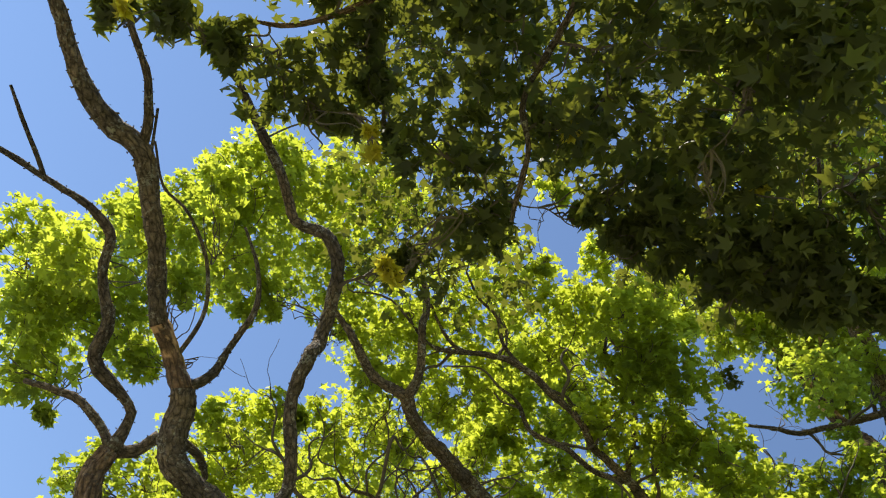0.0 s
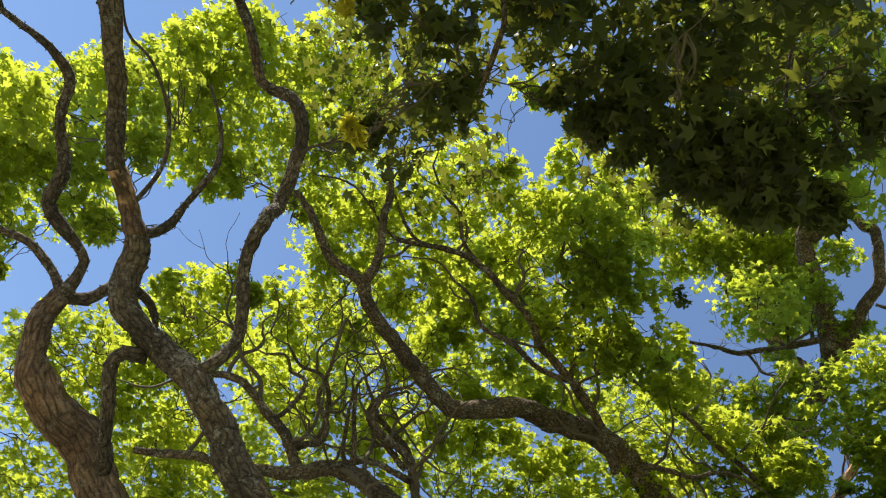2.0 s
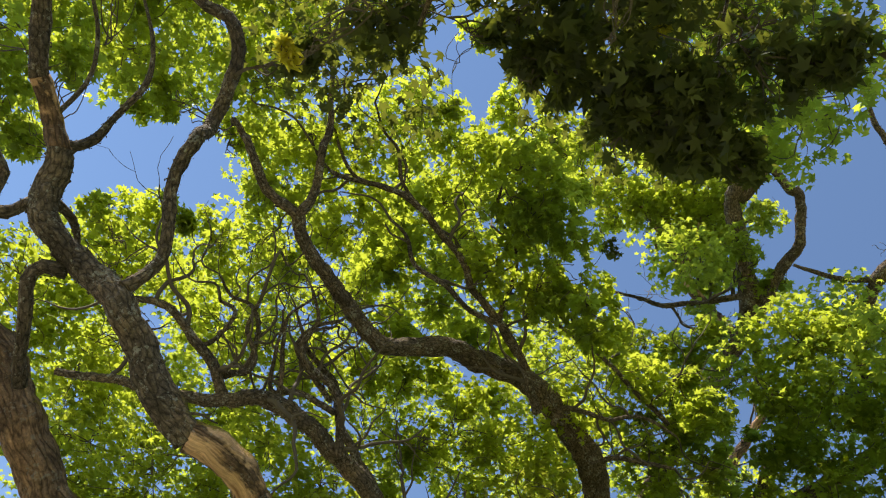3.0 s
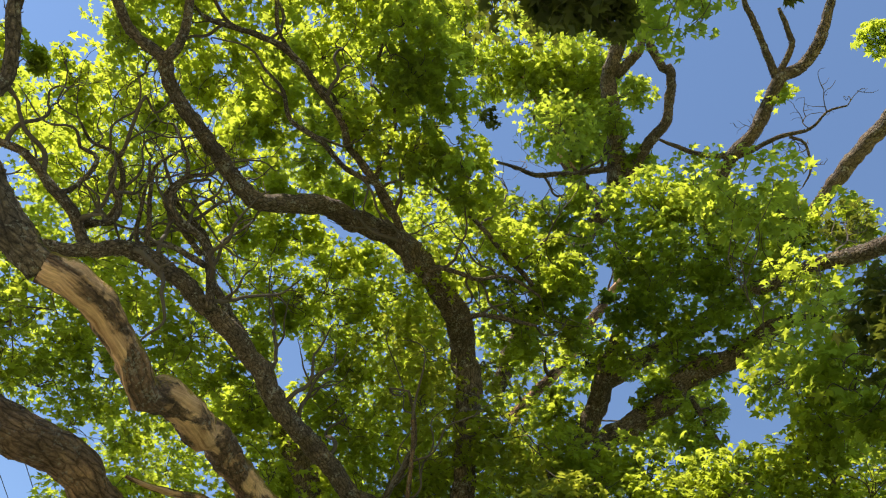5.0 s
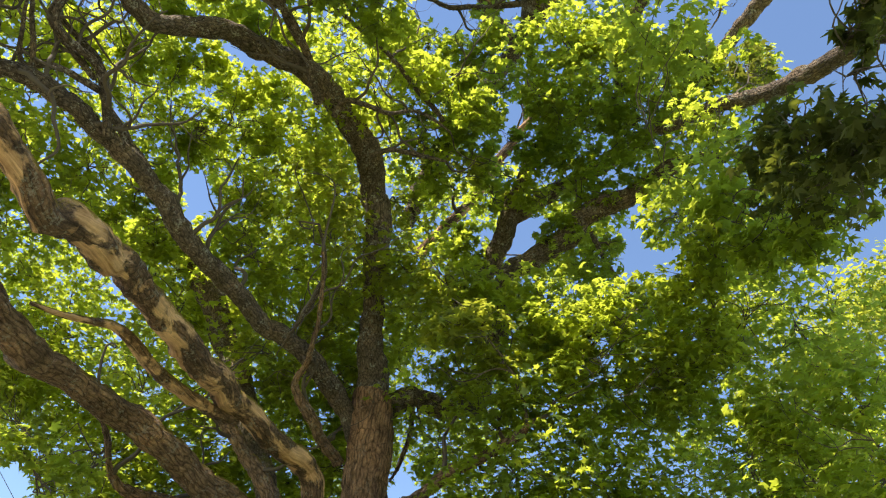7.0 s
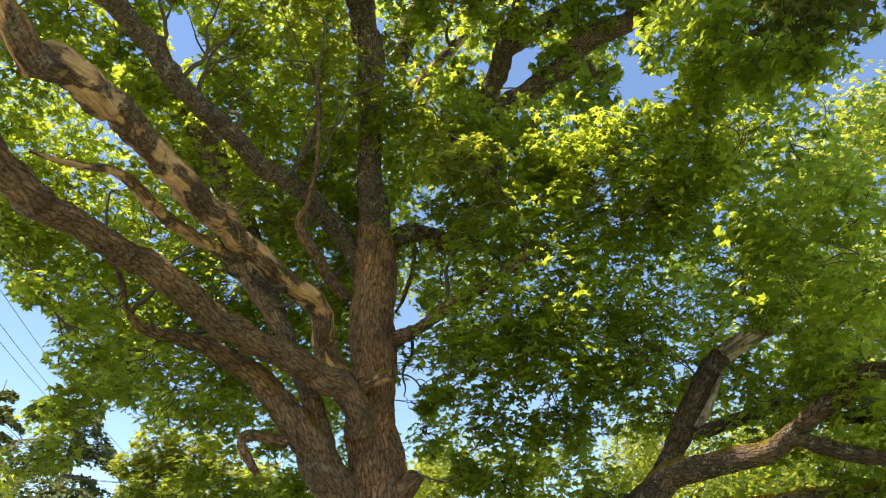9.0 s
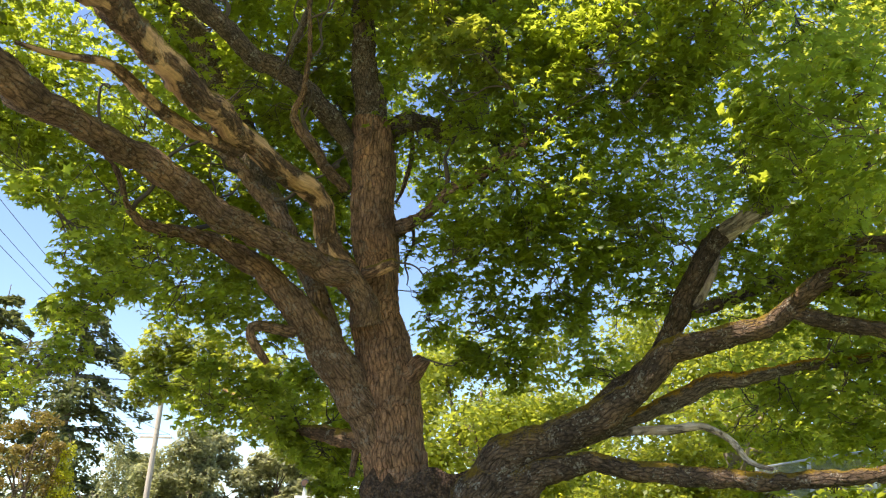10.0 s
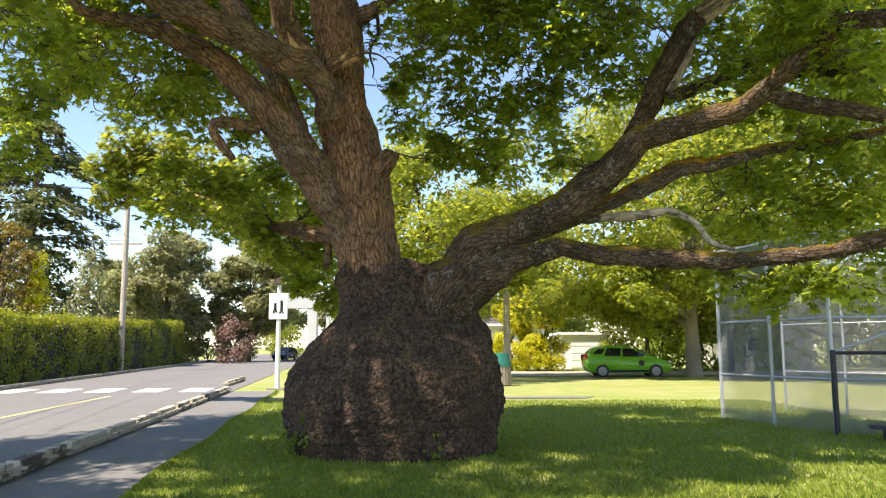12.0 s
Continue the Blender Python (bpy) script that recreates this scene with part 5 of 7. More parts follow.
foliage("right_back", [(-1.1, 11.6, 10.3, 1.01), (0.2, 11.9, 10.6, 0.78), (1.1, 11.5, 10.4, 0.73), (2.1, 10.7, 10.0, 0.57), (2.9, 11.3, 10.3, 0.48), (3.7, 11.2, 10.6, 0.60), (-0.9, 12.3, 10.2, 1.27), (1.1, 12.0, 10.1, 0.89), (1.9, 11.5, 9.6, 1.22), (3.8, 11.3, 9.5, 1.26), (-0.8, 12.2, 8.5, 1.13), (0.2, 12.4, 8.7, 0.92), (2.2, 12.4, 8.9, 1.23), (2.8, 11.9, 8.5, 1.05), (3.5, 11.7, 8.6, 1.22), (-0.1, 12.4, 8.0, 1.21)], 0.24)
foliage("right_back_b", [(1.2, 13.0, 7.7, 0.90), (2.0, 13.4, 8.3, 0.97), (2.7, 12.3, 7.4, 1.22), (3.9, 12.7, 7.8, 1.26), (-1.2, 12.9, 6.6, 0.59), (-0.2, 12.9, 6.7, 0.91), (0.8, 13.0, 7.0, 1.25), (3.0, 13.8, 7.0, 1.20), (4.3, 13.2, 7.3, 1.21)], 0.24)
foliage("edge_back", [(3.9, 9.5, 8.9, 0.76), (4.7, 9.9, 9.4, 0.94), (5.7, 10.1, 9.5, 1.07), (3.8, 10.0, 8.6, 0.79), (5.0, 10.4, 8.9, 0.88), (5.9, 10.8, 8.8, 0.86), (4.0, 10.6, 7.5, 0.71), (5.0, 11.2, 7.9, 1.12), (5.5, 10.1, 7.7, 0.97), (4.1, 11.1, 7.2, 0.89), (4.7, 10.6, 6.8, 0.71), (5.8, 10.8, 6.7, 0.77), (4.4, 12.5, 6.5, 0.97), (6.0, 11.6, 6.2, 0.77), (4.0, 11.5, 5.0, 0.71), (4.9, 11.8, 5.4, 0.85), (5.7, 11.2, 5.3, 0.96), (4.6, 13.2, 4.4, 0.89), (5.0, 12.2, 4.4, 0.88)], 0.27)
foliage("edge_back_b", [(5.8, 11.7, 4.5, 0.78)], 0.27)
# unseen clumps added above the near leaves to throw shade on them
foliage("upper_shade", [(-2.9, -1.7, 11.8, 0.91), (-1.8, -1.2, 10.7, 1.03), (-1.2, -1.1, 12.1, 1.18), (-0.5, -0.6, 11.2, 0.78), (0.2, -0.2, 11.2, 0.93), (0.9, 0.0, 12.2, 1.22), (1.4, 0.1, 10.7, 0.92), (-2.8, -0.7, 10.4, 0.89), (-2.7, -0.6, 11.8, 0.96), (-1.6, 0.0, 11.9, 0.91), (-0.7, 0.4, 12.3, 0.86), (-0.2, 0.3, 11.6, 0.96), (0.6, 0.8, 11.8, 1.06), (1.4, 1.1, 11.7, 0.84), (-3.2, -0.2, 10.3, 1.02), (-2.6, 0.2, 10.8, 0.98), (-1.9, 0.6, 10.7, 1.08), (-1.2, 1.1, 11.5, 0.96), (-0.3, 1.3, 11.8, 1.04), (0.5, 1.5, 11.6, 0.87)], 0.24, mat=LEAF_OLIVE_SHADE)
foliage("upper_shade_b", [(1.2, 1.9, 11.3, 0.93), (-4.0, 0.9, 11.3, 1.14), (-2.9, 1.4, 10.8, 0.51), (-2.1, 1.4, 10.8, 0.32), (-1.4, 1.8, 10.9, 0.85), (-0.5, 2.3, 11.8, 1.17), (0.2, 2.3, 10.7, 0.76), (-4.3, 1.8, 10.3, 0.88), (-3.3, 2.2, 10.3, 0.86), (-1.3, 2.4, 10.3, 0.73), (-0.6, 3.2, 11.2, 1.05), (0.2, 3.1, 10.7, 0.32)], 0.24, mat=LEAF_OLIVE_SHADE)
foliage("top_left_back", [(-7.1, 4.6, 14.3, 1.20), (-5.4, 7.3, 15.0, 1.12)], 0.09)
foliage("top_left_back_b", [(-9.4, 7.4, 12.9, 1.49), (-7.9, 7.1, 12.4, 1.00)], 0.09)
foliage("gap_fill", [(0.1, 11.8, 13.1, 0.65), (-0.9, 10.7, 10.4, 0.96), (0.0, 10.5, 10.0, 0.68), (0.9, 10.5, 9.9, 0.62), (-2.4, 11.3, 10.2, 0.71), (0.5, 10.4, 13.7, 0.16), (-1.4, 10.3, 13.0, 0.68), (-3.9, 11.2, 10.6, 0.74)], 0.47)
foliage("left_low_fill", [(-4.4, 8.8, 5.0, 0.39), (-5.0, 9.8, 4.6, 0.40), (-3.9, 12.3, 5.2, 0.72), (-2.2, 14.1, 4.1, 0.57), (-2.4, 14.2, 3.2, 0.64), (-5.2, 13.2, 4.2, 0.39)], 0.74)
foliage("right_low_fill", [(0.2, 12.1, 6.3, 0.89), (1.1, 12.0, 6.5, 0.89), (-0.7, 13.3, 5.9, 0.20), (0.4, 11.9, 5.3, 0.73), (1.3, 12.0, 5.0, 0.73), (2.3, 11.8, 6.0, 0.75), (2.7, 12.2, 5.6, 0.64), (0.7, 12.0, 4.3, 0.54), (0.0, 11.9, 4.6, 0.24), (2.1, 13.0, 4.6, 0.66), (4.6, 10.3, 5.7, 0.70), (4.3, 12.4, 6.5, 0.68), (4.0, 13.2, 6.2, 0.57), (4.7, 11.9, 5.8, 0.53), (5.3, 10.1, 5.3, 0.70), (5.8, 10.8, 4.3, 0.61)], 0.77)
foliage("near_edge", [(0.1, 2.4, 8.0, 0.32), (0.6, 2.0, 8.2, 0.37), (0.4, 2.6, 8.1, 0.23), (-0.1, 2.0, 8.1, 0.37), (-0.5, 1.9, 8.1, 0.31), (-0.5, 2.3, 8.1, 0.27), (1.1, 1.9, 8.2, 0.27), (1.6, 2.1, 8.2, 0.27), (1.7, 2.5, 8.3, 0.14), (-0.9, 1.7, 8.0, 0.26), (-1.1, 1.6, 8.0, 0.18)], 0.95, mat=LEAF_OLIVE_SHADE)
foliage("mid_gap", [(-2.6, 5.0, 14.9, 0.71), (-2.8, 5.9, 14.4, 0.42), (-2.6, 7.5, 18.2, 0.43), (-0.3, 9.1, 17.6, 0.51), (-3.6, 4.8, 14.7, 0.25)], 0.47)
foliage("high_gap", [(0.2, 9.6, 14.3, 0.49), (-0.9, 10.1, 13.9, 0.56), (1.3, 9.7, 13.6, 0.68), (1.4, 8.8, 14.2, 0.84), (2.1, 8.3, 13.9, 0.42), (2.3, 9.8, 13.3, 0.76), (1.6, 10.3, 12.4, 0.59), (0.9, 10.9, 12.5, 0.46), (2.6, 10.3, 12.2, 0.59), (-1.0, 10.7, 12.6, 0.68), (2.9, 8.5, 12.9, 0.71), (3.3, 8.3, 11.7, 0.66)], 0.43)
foliage("left_bottom", [(-10.1, 8.0, 9.5, 0.84), (-9.4, 8.7, 9.7, 0.84), (-8.7, 9.3, 9.8, 0.76), (-9.4, 8.0, 8.4, 0.78), (-8.3, 8.1, 11.5, 0.61), (-5.5, 9.7, 12.1, 0.40), (-8.1, 9.3, 10.4, 0.61)], 0.68)
foliage("far_low", [(-0.5, 9.0, 13.5, 0.31), (-2.4, 8.9, 12.7, 0.78), (-0.8, 8.8, 18.4, 0.59), (0.3, 9.4, 18.1, 0.66), (-2.6, 4.6, 14.6, 0.68)], 0.57)
foliage("left_top_back", [(-8.1, 0.7, 14.1, 0.99), (-10.4, 0.5, 12.5, 0.31), (-9.6, 0.6, 12.7, 0.30), (-9.1, 0.8, 12.9, 0.49), (-8.7, 1.5, 13.8, 0.77), (-7.9, 1.9, 14.6, 0.98), (-10.9, 0.9, 11.3, 0.91), (-9.6, 1.2, 12.1, 0.71), (-9.4, 1.7, 13.2, 0.99), (-8.7, 2.2, 13.1, 0.78), (-7.3, 2.2, 13.6, 0.87), (-11.5, 1.7, 11.2, 0.84), (-11.0, 2.0, 12.1, 1.07)], 0.49)
foliage("left_top_back_b", [(-9.7, 2.3, 11.4, 0.40), (-8.5, 2.6, 12.5, 0.30), (-7.5, 3.2, 13.1, 0.39)], 0.49)
foliage("left_foot_back", [(-12.2, 4.1, 10.6, 0.26), (-11.4, 3.9, 10.9, 0.43), (-10.3, 4.7, 11.1, 0.85), (-9.4, 4.6, 11.6, 0.72), (-8.5, 4.9, 11.3, 0.79), (-10.8, 4.0, 9.1, 0.56), (-10.2, 4.4, 9.6, 0.78), (-10.0, 4.9, 10.3, 0.79), (-12.2, 5.3, 9.6, 1.00), (-11.7, 5.5, 10.0, 0.86), (-10.3, 5.6, 9.9, 0.85), (-9.9, 6.1, 10.6, 1.01), (-10.0, 7.5, 11.7, 0.91), (-10.5, 5.4, 8.1, 0.87), (-11.1, 6.2, 9.0, 0.95), (-11.3, 7.0, 9.9, 0.74), (-10.3, 7.3, 10.5, 1.07)], 0.49)
# the drape's shade lies partly in its darkened olive leaf colour
foliage("right_drape", [(3.1, 3.6, 8.1, 0.31), (3.2, 3.9, 8.0, 0.19), (3.2, 4.2, 8.0, 0.17), (3.4, 4.6, 7.9, 0.32), (3.3, 4.9, 7.7, 0.45), (3.1, 5.3, 8.1, 0.43), (3.0, 5.8, 8.2, 0.49), (3.2, 5.4, 7.6, 0.50), (3.5, 5.0, 7.5, 0.49), (3.7, 5.6, 7.5, 0.43), (3.5, 6.1, 7.9, 0.41), (3.3, 6.4, 8.4, 0.48), (3.5, 4.5, 7.3, 0.46), (3.4, 3.9, 7.5, 0.38)], 0.5, mat=LEAF_OLIVE_SHADE)
foliage("right_drape_low", [(2.6, 8.0, 9.4, 0.28), (3.1, 7.6, 8.9, 0.59), (3.2, 8.3, 8.9, 0.56), (2.9, 9.0, 8.9, 0.52), (2.4, 9.7, 9.1, 0.61), (3.2, 9.3, 8.4, 0.58), (2.7, 10.1, 8.3, 0.67), (1.8, 10.5, 8.9, 0.63), (2.2, 10.9, 8.3, 0.63), (1.1, 10.7, 9.4, 0.58), (3.0, 10.1, 7.8, 0.60), (3.3, 7.3, 8.4, 0.46), (3.6, 6.9, 8.0, 0.34)], 0.74)
foliage("far_yellow", [(-2.8, 8.0, 19.1, 0.26), (-1.4, 8.5, 19.1, 0.51), (-0.7, 8.4, 19.2, 0.96), (-0.2, 9.0, 18.9, 0.87), (0.3, 8.6, 19.1, 0.77), (-0.1, 9.8, 18.4, 0.58), (-0.1, 8.6, 14.4, 0.33), (-0.5, 9.9, 13.4, 0.24)], 0.68)
foliage("upper_mid", [(-0.1, 9.3, 15.2, 0.30), (-1.3, 10.3, 13.6, 0.71), (2.9, 8.4, 13.7, 0.28), (3.5, 8.5, 13.4, 0.51), (4.2, 8.0, 12.9, 0.44), (2.3, 8.1, 14.5, 0.14), (-0.7, 9.2, 18.7, 0.58), (-2.1, 8.6, 17.7, 0.31)], 0.4, mat=LEAF_OLIVE_SHADE)
foliage("mid_left_glow", [(-8.4, 3.6, 10.6, 0.34), (-7.7, 4.2, 11.4, 0.25), (-7.7, 0.4, 9.2, 0.51), (-6.3, 0.4, 10.5, 0.41), (-7.3, 1.3, 10.2, 0.39)], 0.81)
foliage("mid_right_dark", [(-2.1, 8.2, 13.9, 0.35), (-0.2, 9.6, 14.9, 0.42)], 0.68)
foliage("mid_row", [(-0.4, 9.5, 13.7, 0.33), (-0.3, 9.5, 16.3, 0.34), (0.6, 8.6, 13.8, 0.74), (1.2, 8.4, 13.9, 0.81), (1.9, 8.3, 13.9, 0.72), (2.5, 8.2, 13.9, 0.30), (3.1, 8.3, 13.7, 0.49), (0.9, 8.9, 13.0, 0.47)], 0.61)
foliage("left_glow", [(-4.3, 12.6, 4.3, 0.45), (-3.6, 13.1, 4.2, 0.5), (-2.9, 13.8, 3.6, 0.5), (-2.5, 14.0, 3.3, 0.45)], 0.8)
# outer leaves in full sun, the light helped by a brighter leaf colour
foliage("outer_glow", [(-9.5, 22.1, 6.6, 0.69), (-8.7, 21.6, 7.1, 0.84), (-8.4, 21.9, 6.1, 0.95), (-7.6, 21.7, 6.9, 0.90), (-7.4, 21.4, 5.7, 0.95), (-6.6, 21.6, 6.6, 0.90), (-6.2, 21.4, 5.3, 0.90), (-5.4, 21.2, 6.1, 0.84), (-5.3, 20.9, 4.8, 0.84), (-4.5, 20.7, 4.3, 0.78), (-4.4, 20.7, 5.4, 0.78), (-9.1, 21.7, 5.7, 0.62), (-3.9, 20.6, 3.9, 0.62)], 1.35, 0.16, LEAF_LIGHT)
foliage("left_hang", [(-3.6, 16.0, 4.3, 0.65), (-3.1, 16.0, 3.6, 0.6), (-2.5, 16.0, 3.1, 0.55), (-2.4, 15.9, 3.9, 0.55), (-3.3, 15.9, 4.9, 0.6), (-2.1, 16.0, 2.5, 0.45), (-2.8, 16.0, 2.8, 0.4), (-4.3, 16.2, 4.6, 0.5)], 1.0)
foliage("mid_patch", [(-3.4, 2.7, 14.4, 0.31), (-3.8, 3.7, 14.0, 0.23), (-2.7, 5.2, 14.9, 0.64), (-2.3, 6.1, 15.6, 0.32), (-6.7, 4.3, 12.4, 0.59), (-8.1, 4.1, 11.5, 0.46), (-2.6, 6.9, 14.0, 0.16), (-4.8, 10.7, 12.2, 0.58)], 0.61)
foliage("back_veil", [(-8.9, 5.0, 15.5, 0.68), (-12.4, 5.0, 13.5, 0.57), (-12.0, 5.7, 14.3, 0.54), (-11.1, 5.9, 14.6, 0.48), (-9.0, 6.3, 15.2, 0.72), (-3.5, 7.9, 18.3, 0.27), (-11.9, 5.7, 12.3, 0.85), (-11.3, 6.1, 13.4, 0.91), (-10.6, 6.6, 14.2, 0.96), (-10.0, 6.8, 14.2, 0.91), (-9.0, 7.4, 14.9, 0.95), (-12.3, 7.6, 13.1, 1.10), (-11.0, 8.3, 13.8, 0.83), (-9.9, 7.9, 13.8, 1.06), (-8.6, 7.9, 14.1, 0.78), (-6.9, 8.8, 14.3, 0.96), (-5.8, 9.3, 16.1, 0.93), (-3.7, 10.1, 16.1, 1.09)], 0.41)
foliage("back_veil_x", [(-11.5, 7.1, 11.3, 1.10), (-11.9, 8.7, 12.5, 0.96), (-10.1, 8.3, 12.2, 0.94), (-10.0, 9.4, 13.7, 0.83), (-6.8, 9.7, 14.3, 1.09), (-5.9, 10.1, 14.4, 1.14), (-3.4, 10.2, 15.2, 1.04), (-11.6, 8.0, 10.7, 1.02), (-10.8, 8.8, 11.0, 0.92), (-10.5, 9.1, 11.6, 0.84), (-10.2, 10.0, 13.0, 0.87), (-6.0, 11.2, 13.8, 0.51), (-5.2, 11.5, 14.6, 1.10), (-3.6, 11.5, 14.2, 0.90), (-12.2, 9.1, 10.4, 1.06), (-11.4, 9.6, 10.7, 1.16), (-10.3, 10.1, 10.9, 1.10), (-10.2, 10.5, 12.0, 1.00), (-7.1, 12.6, 13.5, 0.46), (-3.2, 12.1, 13.5, 1.03)], 0.41)
foliage("back_veil_low", [(-7.1, 12.0, 13.6, 0.46), (-5.9, 12.0, 13.6, 0.27), (-4.6, 13.0, 14.3, 1.19), (-4.0, 12.9, 14.7, 0.97), (-2.1, 13.4, 15.4, 1.15), (-1.0, 13.3, 14.5, 0.95), (0.1, 13.5, 15.1, 0.94), (-9.7, 12.5, 11.9, 0.89), (-8.5, 12.4, 11.9, 0.85), (-7.8, 12.5, 12.5, 1.02), (-6.9, 12.5, 12.5, 0.53), (-5.5, 13.0, 13.1, 0.53), (-4.5, 13.4, 12.9, 1.12), (-3.8, 13.1, 13.4, 1.10), (-2.6, 13.7, 13.3, 0.91), (-1.4, 14.0, 13.6, 1.18), (-9.3, 12.7, 10.4, 0.87)], 0.41)
foliage("back_veil_low_x", [(-8.6, 13.5, 11.3, 1.02), (-8.3, 13.6, 11.8, 0.95), (-6.6, 13.5, 11.6, 0.81), (-5.9, 13.9, 11.7, 1.00), (-4.4, 14.1, 12.0, 0.96), (-3.3, 14.6, 12.6, 1.07), (-2.0, 14.9, 12.7, 0.86), (0.4, 14.5, 13.1, 0.65), (-9.1, 13.5, 9.6, 0.84), (-8.1, 14.6, 10.9, 1.08), (-6.9, 15.0, 10.8, 1.20), (-5.5, 15.3, 11.1, 1.15), (-3.1, 15.4, 11.6, 0.98), (-2.3, 15.8, 11.7, 1.15), (-0.8, 15.2, 12.2, 0.95), (0.7, 15.4, 11.8, 1.01), (-9.3, 14.4, 9.3, 0.98)], 0.41)
foliage("back_veil_low_y", [(-8.3, 14.2, 9.0, 1.06), (-7.3, 15.1, 9.4, 1.07), (-6.4, 15.9, 10.1, 1.06), (-5.6, 15.0, 9.7, 1.07), (-4.6, 16.0, 10.3, 1.03), (-1.7, 15.3, 10.7, 0.85), (-0.9, 15.8, 10.3, 0.99), (0.6, 15.7, 11.0, 0.89), (-7.7, 15.7, 8.5, 1.14), (-6.5, 15.6, 8.8, 1.08), (-4.1, 15.6, 9.2, 1.10), (-3.1, 16.4, 9.3, 1.16), (-1.8, 16.9, 10.2, 0.85), (-0.7, 17.1, 9.9, 0.95), (0.3, 17.1, 10.5, 1.09)], 0.41)
foliage("keep_fill", [(-0.8, 10.4, 13.7, 0.63), (-1.3, 11.0, 13.0, 0.63), (0.1, 11.6, 13.3, 0.57), (-3.3, 2.8, 14.4, 0.22), (0.7, 11.1, 13.0, 0.57), (2.4, 11.4, 11.8, 0.27), (1.4, 10.4, 13.6, 0.57), (-4.4, 10.5, 13.3, 0.58)], 0.57)
# unseen canopy added sunward of the right-hand foliage to keep the sun off it
foliage("crown_over", [(-0.6, 5.9, 16.9, 0.85), (2.3, 6.3, 11.0, 0.85), (0.3, 5.1, 15.3, 0.85), (-0.2, 4.8, 16.4, 0.85), (1.2, 4.4, 13.1, 0.85), (0.6, 4.0, 14.6, 0.85), (-0.3, 3.5, 16.5, 0.85), (1.6, 3.3, 12.1, 0.85), (0.7, 2.7, 14.0, 0.85), (-0.4, 2.1, 16.4, 0.85), (-0.6, 8.0, 16.1, 0.85), (2.9, 7.9, 9.4, 0.85), (3.2, 9.9, 8.9, 0.85), (4.8, 9.6, 11.4, 0.85), (3.6, 8.9, 14.1, 0.85), (2.2, 8.7, 15.1, 0.85), (3.3, 10.2, 11.7, 0.85), (4.1, 9.8, 10.4, 0.85), (3.4, 11.9, 8.8, 0.85), (2.8, 11.5, 10.2, 0.85), (0.9, 2.3, 12.9, 0.85), (0.2, 1.9, 14.6, 0.85), (0.1, 3.0, 15.1, 0.85)], 0.6)
foliage("crown_roof_a", [(-7.7, 6.7, 14.0, 0.55), (-6.7, 7.1, 14.7, 0.64), (-4.4, 6.8, 14.2, 0.48), (-6.6, 6.8, 13.0, 0.47), (-7.0, 7.9, 14.8, 0.56), (-6.9, 7.6, 13.0, 0.52), (-8.4, 8.9, 13.8, 0.57), (-7.2, 8.4, 13.1, 0.51), (-2.2, 9.8, 15.3, 0.57), (-1.4, 9.3, 14.7, 0.69), (-0.7, 9.6, 15.0, 0.59), (-4.5, 9.1, 13.0, 0.52), (-4.2, 9.9, 14.1, 0.59), (-0.7, 10.3, 14.8, 0.53), (-7.8, 10.6, 11.5, 0.54), (-6.0, 9.9, 11.0, 0.48), (1.5, 11.9, 13.4, 0.55), (-8.7, 10.5, 10.4, 0.52), (-6.2, 10.8, 10.9, 0.53), (1.4, 11.1, 11.7, 0.47)], 0.8)
foliage("crown_roof_b", [(2.3, 12.5, 13.1, 0.58), (-6.6, 11.9, 11.0, 0.53), (-6.2, 12.4, 11.4, 0.56), (1.5, 12.8, 12.3, 0.55)], 0.8)
foliage("crown_roof_c", [(-10.8, 0.3, 13.5, 0.51), (-9.2, 0.5, 13.3, 0.47), (-8.9, 2.9, 14.5, 0.55), (-7.4, 3.7, 14.1, 0.49), (-2.3, 6.1, 16.5, 0.51), (-6.2, 5.4, 13.1, 0.45), (-6.9, 5.9, 12.8, 0.46), (-6.0, 6.5, 13.7, 0.55), (-1.9, 8.7, 14.2, 0.52), (-7.5, 8.0, 12.5, 0.51), (-5.9, 8.9, 13.5, 0.51), (-1.2, 8.6, 13.0, 0.57), (-7.3, 9.2, 12.9, 0.52), (-2.0, 9.9, 13.6, 0.50), (-0.2, 9.2, 12.8, 0.52), (-0.3, 10.6, 13.6, 0.57), (0.8, 10.2, 13.1, 0.49)], 0.8)
foliage("crown_roof_e", [(-6.8, 10.2, 10.9, 0.51), (-7.1, 11.9, 11.7, 0.55), (-5.6, 10.6, 10.5, 0.49), (-0.2, 12.8, 12.5, 0.57), (1.9, 11.9, 11.9, 0.55), (4.5, 13.4, 8.2, 0.50), (-0.7, 15.9, 6.8, 0.53), (-4.2, 15.8, 5.9, 0.56), (-0.6, 14.3, 5.6, 0.55)], 0.8)
foliage("crown_roof_g", [(-7.4, 13.7, 6.7, 0.56), (3.7, 13.8, 6.6, 0.49), (2.1, 16.1, 6.1, 0.53), (-7.2, 13.6, 4.8, 0.50)], 0.8)
foliage("dark_heart", [(-2.6, 4.6, 13.6, 0.55), (-2.3, 5.3, 13.4, 0.55), (-2.7, 5.6, 13.1, 0.55), (-2.1, 5.9, 13.1, 0.55), (-2.5, 6.3, 12.7, 0.55), (-1.9, 6.7, 12.7, 0.55), (-3.0, 5.1, 13.2, 0.55), (-1.7, 7.1, 12.4, 0.55), (-3.4, 6.0, 12.7, 0.55)], 0.8)
